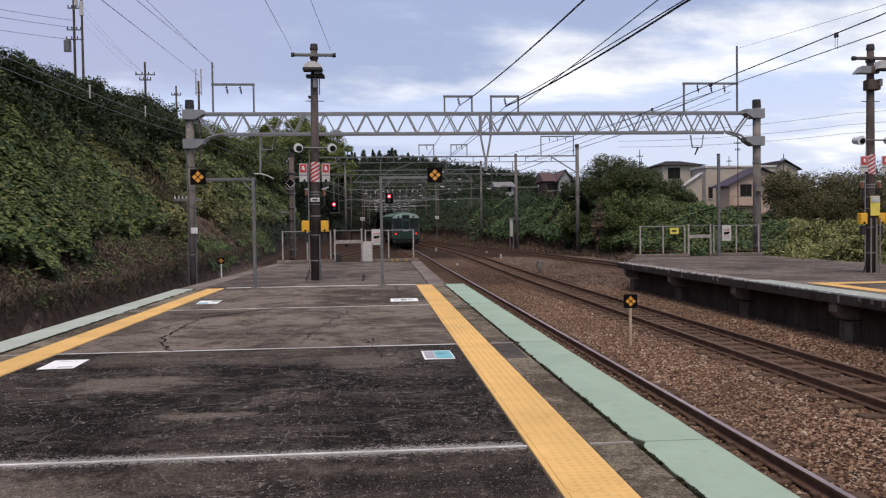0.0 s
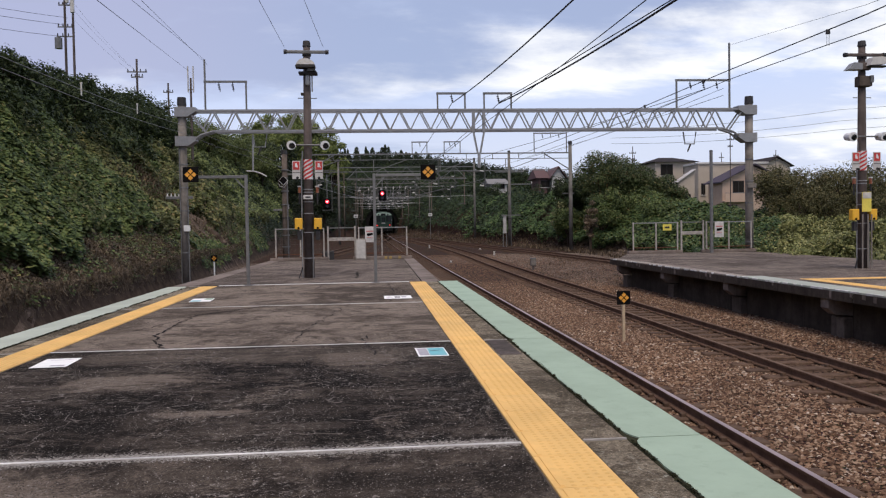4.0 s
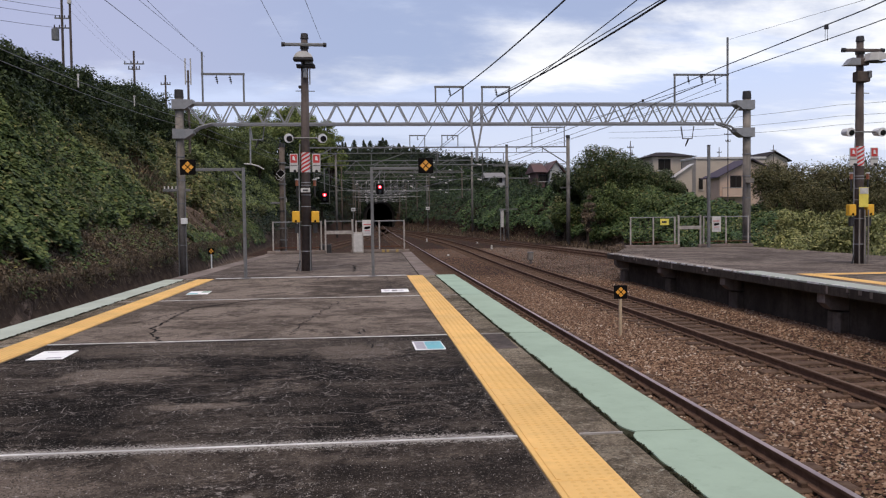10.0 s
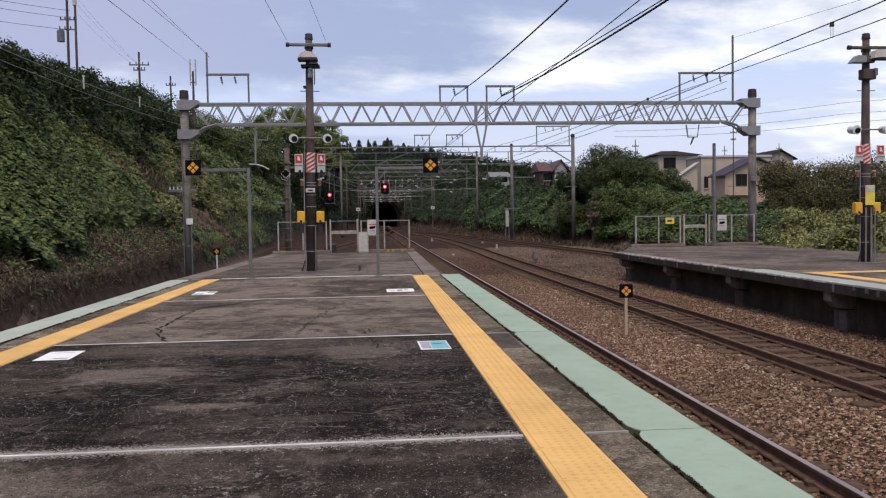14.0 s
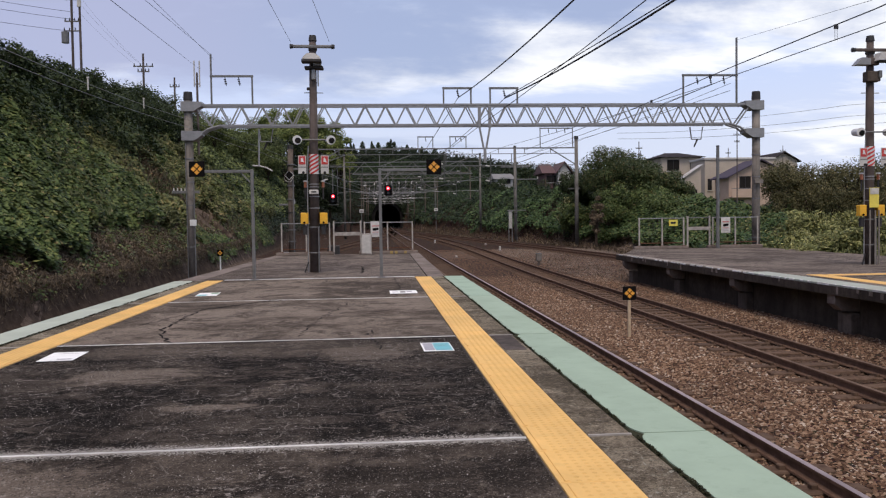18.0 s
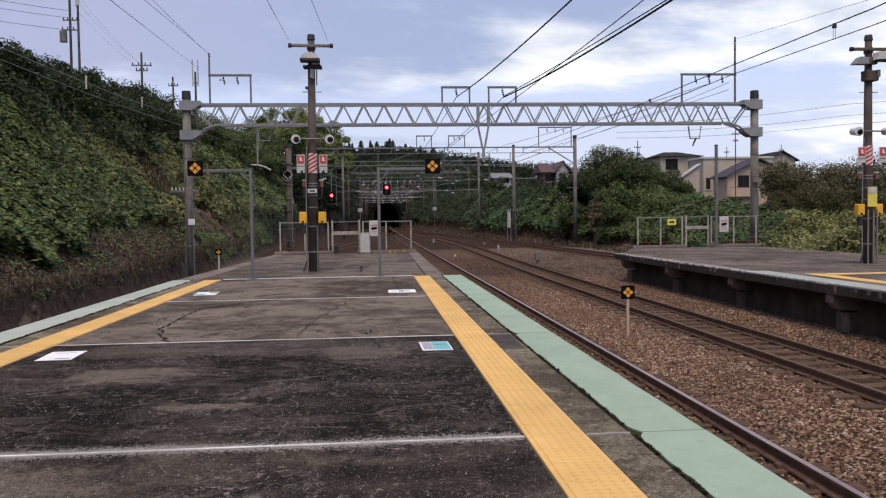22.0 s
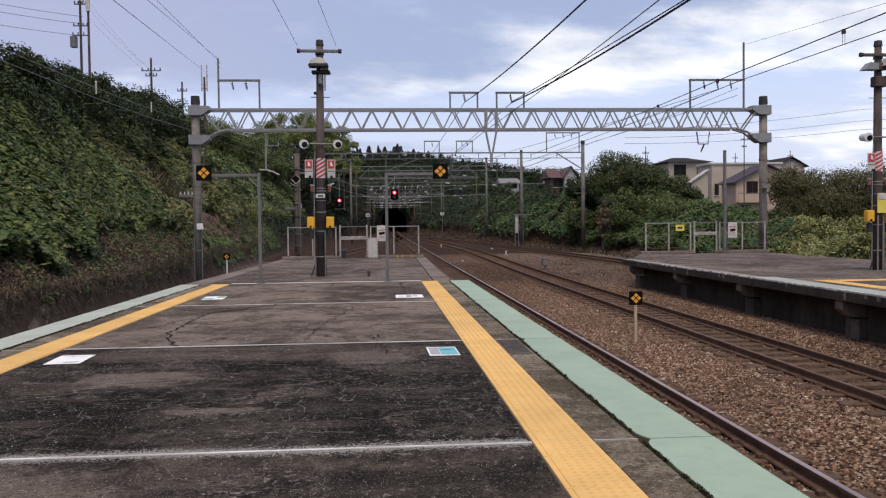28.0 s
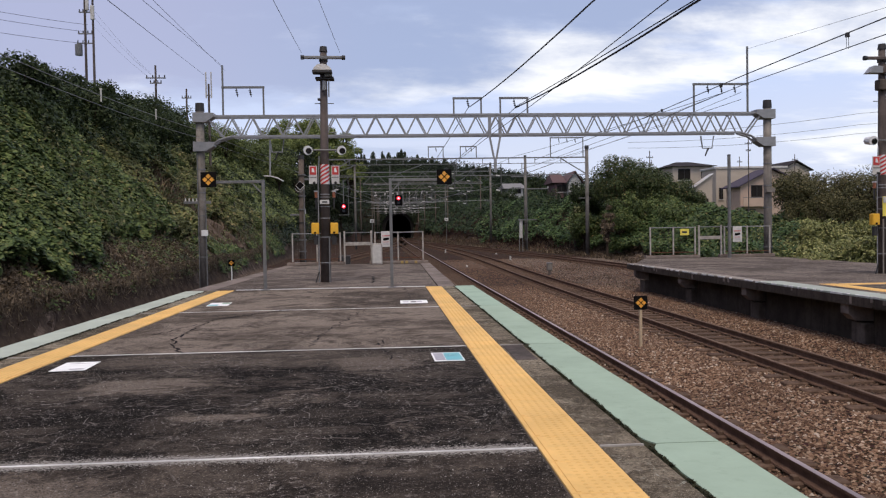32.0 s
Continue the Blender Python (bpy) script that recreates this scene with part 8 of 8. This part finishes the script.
# ---- beyond the railway ----
def house(x, y, w, d, z0, eave, ridge, wall, roof, label, gable="x", windows=(), balcony=None, flat=False):
    t = empty("house", pose(x, y, z0), label, "house", "houses beyond the bank")
    e, r = eave - z0, ridge - z0
    part("wall", box(-w / 2, w / 2, 0, d, -0.8, e, 0.03), wall, t)
    if flat:
        part("roof", box(-w / 2 - 0.15, w / 2 + 0.15, -0.15, d + 0.15, e + 0.002, e + 0.3, 0.03), M_OFFWHITE, t)
    elif gable == "x":
        # ridge runs across: the slope of the roof faces the railway
        bm = bmesh.new()
        o = 0.5
        a = [(-w / 2 - o, -o, e - 0.1), (w / 2 + o, -o, e - 0.1), (w / 2 + o, d + o, e - 0.1), (-w / 2 - o, d + o, e - 0.1), (-w / 2 - o * 0.6, d / 2, r), (w / 2 + o * 0.6, d / 2, r)]
        v = [bm.verts.new(p) for p in a]
        for q in ((0, 1, 5, 4), (2, 3, 4, 5), (1, 2, 5), (3, 0, 4), (3, 2, 1, 0)):
            bm.faces.new([v[i] for i in q])
        part("roof", bm, roof, t)
    elif gable == "mono":
        part("gable_wall", poly([(-w / 2, e - 0.02), (w / 2, e - 0.02), (w / 2, r)], 0.0, 0.3), wall, t)
        part("roof", poly([(-w / 2 - 0.4, e - 0.45), (w / 2 + 0.1, r + 0.05), (w / 2 + 0.1, r + 0.13), (-w / 2 - 0.4, e - 0.37)], -0.3, d), roof, t)
    elif gable == "hip":
        bm = bmesh.new()
        o = 0.6
        a = [(-w / 2 - o, -o, e), (w / 2 + o, -o, e), (w / 2 + o, d + o, e), (-w / 2 - o, d + o, e), (-w * 0.18, d / 2, r), (w * 0.18, d / 2, r)]
        v = [bm.verts.new(p) for p in a]
        for q in ((0, 1, 5, 4), (2, 3, 4, 5), (1, 2, 5), (3, 0, 4), (3, 2, 1, 0)):
            bm.faces.new([v[i] for i in q])
        part("roof", bm, roof, t)
    else:
        # the gable faces the railway
        part("gable_wall", poly([(-w / 2, e - 0.02), (w / 2, e - 0.02), (0, r - 0.15)], 0.0, 0.3), wall, t)
        for s in (-1, 1):
            bm = bmesh.new()
            a = [(s * (w / 2 + 0.5), -0.5, e - 0.35), (0, -0.5, r), (0, d + 0.5, r), (s * (w / 2 + 0.5), d + 0.5, e - 0.35)]
            lo, hi = [bm.verts.new(p) for p in a], [bm.verts.new((p[0], p[1], p[2] + 0.16)) for p in a]
            bm.faces.new(lo), bm.faces.new(hi)
            for i in range(4):
                bm.faces.new((lo[i], lo[(i + 1) % 4], hi[(i + 1) % 4], hi[i]))
            bmesh.ops.recalc_face_normals(bm, faces=bm.faces)
            part("roof", bm, roof, t)
    for wx, wz, ww, wh in windows:
        f = part("window", box(wx - ww / 2, wx + ww / 2, -0.06, 0.02, wz, wz + wh, 0.02), M_IRON, t)
        part("pane", box(wx - ww / 2 + 0.08, wx + ww / 2 - 0.08, -0.075, -0.062, wz + 0.08, wz + wh - 0.08, 0), M_PANE, f)
        part("mullion", box(wx - 0.03, wx + 0.03, -0.09, -0.078, wz + 0.05, wz + wh - 0.05, 0), M_IRON, f)
        part("sill", box(wx - ww / 2 - 0.1, wx + ww / 2 + 0.1, -0.14, -0.061, wz - 0.1, wz - 0.01, 0.01), M_OFFWHITE, f)
    if balcony:
        bx, bz, bw = balcony
        b = part("balcony", box(bx - bw / 2, bx + bw / 2, -1.0, -0.001, bz, bz + 0.18, 0.02), wall, t)
        part("parapet", box(bx - bw / 2, bx + bw / 2, -1.0, -0.9, bz + 0.181, bz + 1.1, 0.02), wall, b)
        part("handrail", box(bx - bw / 2, bx + bw / 2, -1.02, -0.88, bz + 1.12, bz + 1.2, 0.02), M_STEEL_D, b)
    return t


house(46.1, 118, 6.2, 8, 3.0, 10.35, 11.3, M_WALL_BEIGE, M_ROOF_GREY, "two-storey beige house with a dark hipped roof", "hip", [(-1.3, 5.3, 1.9, 1.7), (1.9, 5.5, 1.2, 1.3)])
house(50.5, 108, 10.0, 5, 2.4, 9.2, 9.9, M_WALL_BEIGE, M_ROOF_GREY, "plain beige flat-roofed house", flat=True, windows=[(-4.3, 2.6, 0.6, 1.6), (1.2, 3.4, 1.4, 1.2)])
house(42.2, 104, 2.2, 1.3, 2.0, 6.9, 8.2, M_WALL_BEIGE, M_OFFWHITE, "narrow beige house with a white sloping roof edge", "mono", [(0.2, 1.6, 0.7, 1.4)])
house(49.0, 99, 8.3, 4.2, 1.6, 6.5, 8.45, M_WALL_CREAM, M_ROOF_BLUE, "cream house with a purple-grey tiled roof and balcony", "y", [(-2.0, 3.15, 1.5, 1.7), (-3.1, 0.9, 1.9, 0.9), (1.8, 3.3, 1.5, 1.4)], (-2.2, 2.1, 4.0))
house(57.5, 104, 6.0, 7, 1.0, 4.4, 5.4, M_WALL_TAN, M_ROOF_GREY, "low tan house behind thin trees", "x", [(-1.5, 1.6, 1.6, 1.3), (1.4, 1.6, 1.4, 1.3)])
house(67.4, 128, 4.6, 8, 3.0, 10.5, 11.75, M_WALL_BEIGE, M_ROOF_GREY, "house with a dark gable roof behind the trees", "y", [(0.0, 5.4, 1.6, 1.4), (0.0, 2.0, 2.0, 1.4)])
house(22.8, 141, 3.0, 7, 5.0, 8.6, 9.6, M_OFFWHITE, M_SIDING, "distant pale house with a grey roof above the bank", "x", [(0.6, 2.6, 1.0, 1.1)])
house(29.9, 137, 1.5, 7, 5.4, 9.3, 11.0, M_ROOF_RED, M_ROOF_RED, "distant house with a russet roof", "x", [(0.4, 2.2, 1.6, 1.2)])
house(32.4, 136, 2.2, 7, 5.4, 9.3, 11.0, M_OFFWHITE, M_ROOF_RED, "distant house with a white gable wall", "y", [(0.0, 2.2, 1.0, 1.2)])


def radio_mast(x, y, top, label, arms, r=0.12):
    t = empty("utility_pole", pose(x, y, 0), label, "pole", "utility poles on the hill")
    part("shaft", rod((0, 0, float(land(x, y)) - 0.5), (0, 0, top), r, r * 0.7, 10), M_POLE_BROWN, t)
    for z, w in arms:
        a = part("cross_arm", box(-w, w, -0.05, 0.05, z, z + 0.1, 0.01), M_STEEL_D, t)
        for s in (-0.9, -0.3, 0.35, 0.9):
            part("insulator", rod((w * s, 0, z + 0.1), (w * s, 0, z + 0.1 + r * 1.8), r * 0.5, r * 0.33, 6), M_IRON, a)
    return t


a = radio_mast(-25.0, 70, 26, "tall pole with transformer gear on the hilltop", [(17.6, 0.7), (18.4, 0.6), (20.2, 0.5)])
part("transformer", rod((-0.5, -0.2, 16.6), (-0.5, -0.2, 17.5), 0.3, 0.3, 10), M_STEEL_D, a)
part("antenna", box(0.1, 0.35, -0.2, 0, 20.4, 21.6, 0.03), M_OFFWHITE, a)
b = radio_mast(-24.35, 70, 21.6, "plain tall pole on the hilltop", [])
part("antenna", box(-0.15, 0.15, -0.2, 0, 19.6, 20.8, 0.03), M_OFFWHITE, b)
radio_mast(-19.85, 72, 16.2, "utility pole with cross arms behind the crest", [(15.05, 0.85), (14.6, 0.5)])
radio_mast(-20.6, 86, 16.6, "thin utility pole behind the crest", [(15.6, 0.5)])
c = radio_mast(-14.9, 70, 14.2, "slim antenna mast above the slope", [])
for s in (-0.22, 0.22):
    part("antenna", rod((s, 0, 13.0), (s, 0, 15.2), 0.06, 0.06, 8), M_OFFWHITE, c)
part("spreader", box(-0.25, 0.25, -0.03, 0.03, 13.2, 13.28, 0), M_STEEL_D, c)
for x, y, top in ((33.5, 100, 11.0), (42.7, 92, 11.8), (62, 118, 12.0), (38.5, 128, 11.6), (57, 126, 12.4), (44.5, 132, 12.6), (49.5, 140, 12.2)):
    radio_mast(x, y, top, "distant street utility pole among the houses", [(top - 0.9, 0.42), (top - 1.7, 0.3)], 0.075)

# ---- the train ----
def build_train():
    t = empty("train", pose(3.6, 80, -1), "dark green commuter train leaving with red tail lamps lit", "train")

    def shell(y0, y1, name):
        prof = [(-1.38, 0.9), (1.38, 0.9), (1.4, 1.5), (1.38, 2.8), (1.3, 3.15), (1.0, 3.36), (0.5, 3.45), (0, 3.47), (-0.5, 3.45), (-1.0, 3.36), (-1.3, 3.15), (-1.38, 2.8), (-1.4, 1.5)]
        bm = poly(prof, y0, y1)
        for f in bm.faces:
            c = f.calc_center_median()
            f.material_index = 1 if c.z > 3.1 and abs(f.normal.y) < 0.5 else 0
        return part(name, bm, [M_TRAIN, M_TRAIN_ROOF], t, "green painted steel car body")
    for k in range(2):
        y0 = 0.0 + 20.5 * k
        body = shell(y0, y0 + 19.8, "car_body")
        part("underframe", box(-1.2, 1.2, y0 + 0.4, y0 + 19.4, 0.42, 0.898, 0.04), M_UNDER, t)
        for b in (3.0, 16.8):
            bogie = part("bogie", box(-1.0, 1.0, y0 + b - 1.3, y0 + b + 1.3, 0.25, 0.6, 0.05), M_UNDER, t)
            for w in (-1.05, 1.05):
                for s in (-0.56, 0.56):
                    part("wheel", rod((s - 0.06, y0 + b + w, 0.43), (s + 0.06, y0 + b + w, 0.43), 0.43, 0.43, 16), M_IRON, bogie)
        for a in (4, 9.5, 15):
            part("roof_unit", box(-0.7, 0.7, y0 + a, y0 + a + 2.4, 3.44, 3.58, 0.05), M_TRAIN_ROOF, body, "grey roof unit")
        for s in (-1.402, 1.402):
            for wy in np.arange(1.6, 18.5, 2.2):
                x0, x1 = (s - 0.012, s) if s < 0 else (s, s + 0.012)
                part("side_window", box(x0, x1, y0 + wy, y0 + wy + 1.3, 1.8, 2.6, 0), M_GLASS_D, body)
    # the rear face
    face = part("cab_face", poly([(-1.33, 0.92), (1.33, 0.92), (1.35, 1.5), (1.33, 2.8), (1.2, 3.13), (0.9, 3.33), (0, 3.42), (-0.9, 3.33), (-1.2, 3.13), (-1.33, 2.8), (-1.35, 1.5)], -0.14, -0.002), M_TRAIN, t)
    for x0, x1 in ((-1.28, -0.47), (0.47, 1.28)):
        part("windscreen", box(x0, x1, -0.165, -0.142, 2.0, 2.86, 0.02), M_GLASS_D, face, "dark windscreen")
    door = part("gangway_door", box(-0.42, 0.42, -0.2, -0.142, 0.95, 2.85, 0.03), M_TRAIN, face)
    part("door_window", box(-0.27, 0.27, -0.212, -0.202, 1.95, 2.65, 0), M_GLASS_D, door)
    # the dome's pale colour carries the highlight on the roof end
    part("roof_dome", poly([(-1.3, 2.97), (1.3, 2.97), (1.24, 3.14), (1.0, 3.33), (0.6, 3.42), (0, 3.46), (-0.6, 3.42), (-1.0, 3.33), (-1.24, 3.14)], -0.19, -0.142), M_TRAIN_DOME, face, "rounded roof end, its highlight painted pale green")
    part("destination_box", box(-0.36, 0.36, -0.24, -0.192, 2.98, 3.26, 0.02), M_GLASS_D, face)
    for s in (-1.0, 1.0):
        part("tail_lamp", rod((s, -0.2, 1.45), (s, -0.142, 1.45), 0.07, 0.09, 12), M_TAIL, face, "lit red tail lamp")
        part("head_lamp", rod((s * 0.72, -0.22, 3.1), (s * 0.72, -0.192, 3.1), 0.09, 0.1, 12), M_LENS, face)
        part("handrail", rod((s * 1.27, -0.2, 1.1), (s * 1.27, -0.2, 2.4), 0.02, 0.02, 6), M_STEEL, face)
    part("coupler", box(-0.2, 0.2, -0.6, 0.0, 0.55, 0.9, 0.04), M_UNDER, t)
    part("skirt", box(-1.3, 1.3, -0.12, -0.001, 0.5, 0.98, 0.03), M_UNDER, t)
    part("number_bar", box(-0.3, 0.3, -0.216, -0.203, 1.7, 1.84, 0), M_OFFWHITE, door)
    return t


TRAIN = build_train()


def build_bird():
    b = empty("bird", pose(-26.0, 90, 18), "small dark bird flying past the platform pole", "bird")
    body = bmesh.new()
    rod((-0.13, 0, 0), (0.0, 0, 0.02), 0.012, 0.045, 8, body)
    rod((0.0, 0, 0.02), (0.12, 0, 0.02), 0.045, 0.02, 8, body)
    part("body", body, M_IRON, b)
    part("tail", poly([(-0.24, -0.004), (-0.12, -0.006), (-0.12, 0.006), (-0.24, 0.004)], -0.035, 0.035), M_IRON, b)
    out = []
    for s in (-1, 1):
        bm = bmesh.new()
        v = [bm.verts.new(p) for p in ((0.06, 0, 0), (-0.07, 0, 0), (-0.05, s * 0.2, 0.0), (-0.03, s * 0.34, 0.0), (0.05, s * 0.17, 0.0))]
        w = [bm.verts.new((p.co.x, p.co.y, p.co.z + 0.01)) for p in v]
        bm.faces.new(v), bm.faces.new(w[::-1])
        for k in range(5):
            bm.faces.new((v[k], v[(k + 1) % 5], w[(k + 1) % 5], w[k]))
        bmesh.ops.recalc_face_normals(bm, faces=bm.faces)
        out.append(part("wing", bm, M_IRON, b))
    for ob in b.children:
        for v in ob.data.vertices:
            v.co *= 1.35
    return b, out


BIRD, WINGS = build_bird()


def train_pose(y):
    dx = float(track_1(y + 9) - track_1(y - 1)) / 10
    dz = float(rail_z(y + 9) - rail_z(y - 1)) / 10
    return pose(float(track_1(y)), y, float(rail_z(y)), math.degrees(math.atan(dz)), 0, -math.degrees(math.atan(dx)))


def motions():
    run = [(0, 78.5), (1, 88.5), (2, 100.0), (3, 112.0), (4, 126.0), (5, 140.5), (6, 157.0), (7, 176.0), (8, 197.0), (9, 220.0), (10, 245.0), (11, 270.0), (12, 296.0)]
    run += [(t, 296.0 + 12.0 * (t - 12)) for t in (16, 20, 24, 28, 32)]
    flight = [(0.0, -42.3, 150.0, 16.9), (20.6, -26.0, 110.0, 17.9), (21.4, -20.5, 100.0, 17.9), (22.4, -15.6, 92.0, 17.3), (23.0, -12.9, 90.0, 16.7), (23.4, -11.6, 90.0, 16.3), (23.8, -10.2, 90.0, 15.8), (24.2, -9.1, 90.0, 15.5), (24.6, -8.1, 90.0, 15.5), (24.8, -7.8, 90.0, 15.8), (25.4, -6.4, 91.0, 16.4), (27.0, -6.4, 150.0, 19.0), (29.0, -5.0, 185.0, 11.4), (32.0, -5.5, 185.0, 11.7)]
    walk(BIRD, [(t, pose(x, y, z, 12, -4, 8)) for t, x, y, z in flight])
    for wing, s in zip(WINGS, (-1, 1)):
        beat = [0.0] + [20.6 + 0.1 * k for k in range(60)] + [32.0]
        walk(wing, [(t, pose(0, 0, 0.02, s * 38 * math.sin(k * 1.7), 0, 0)) for k, t in enumerate(beat)])
    walk(TRAIN, [(float(t), train_pose(y)) for t, y in run])


motions()
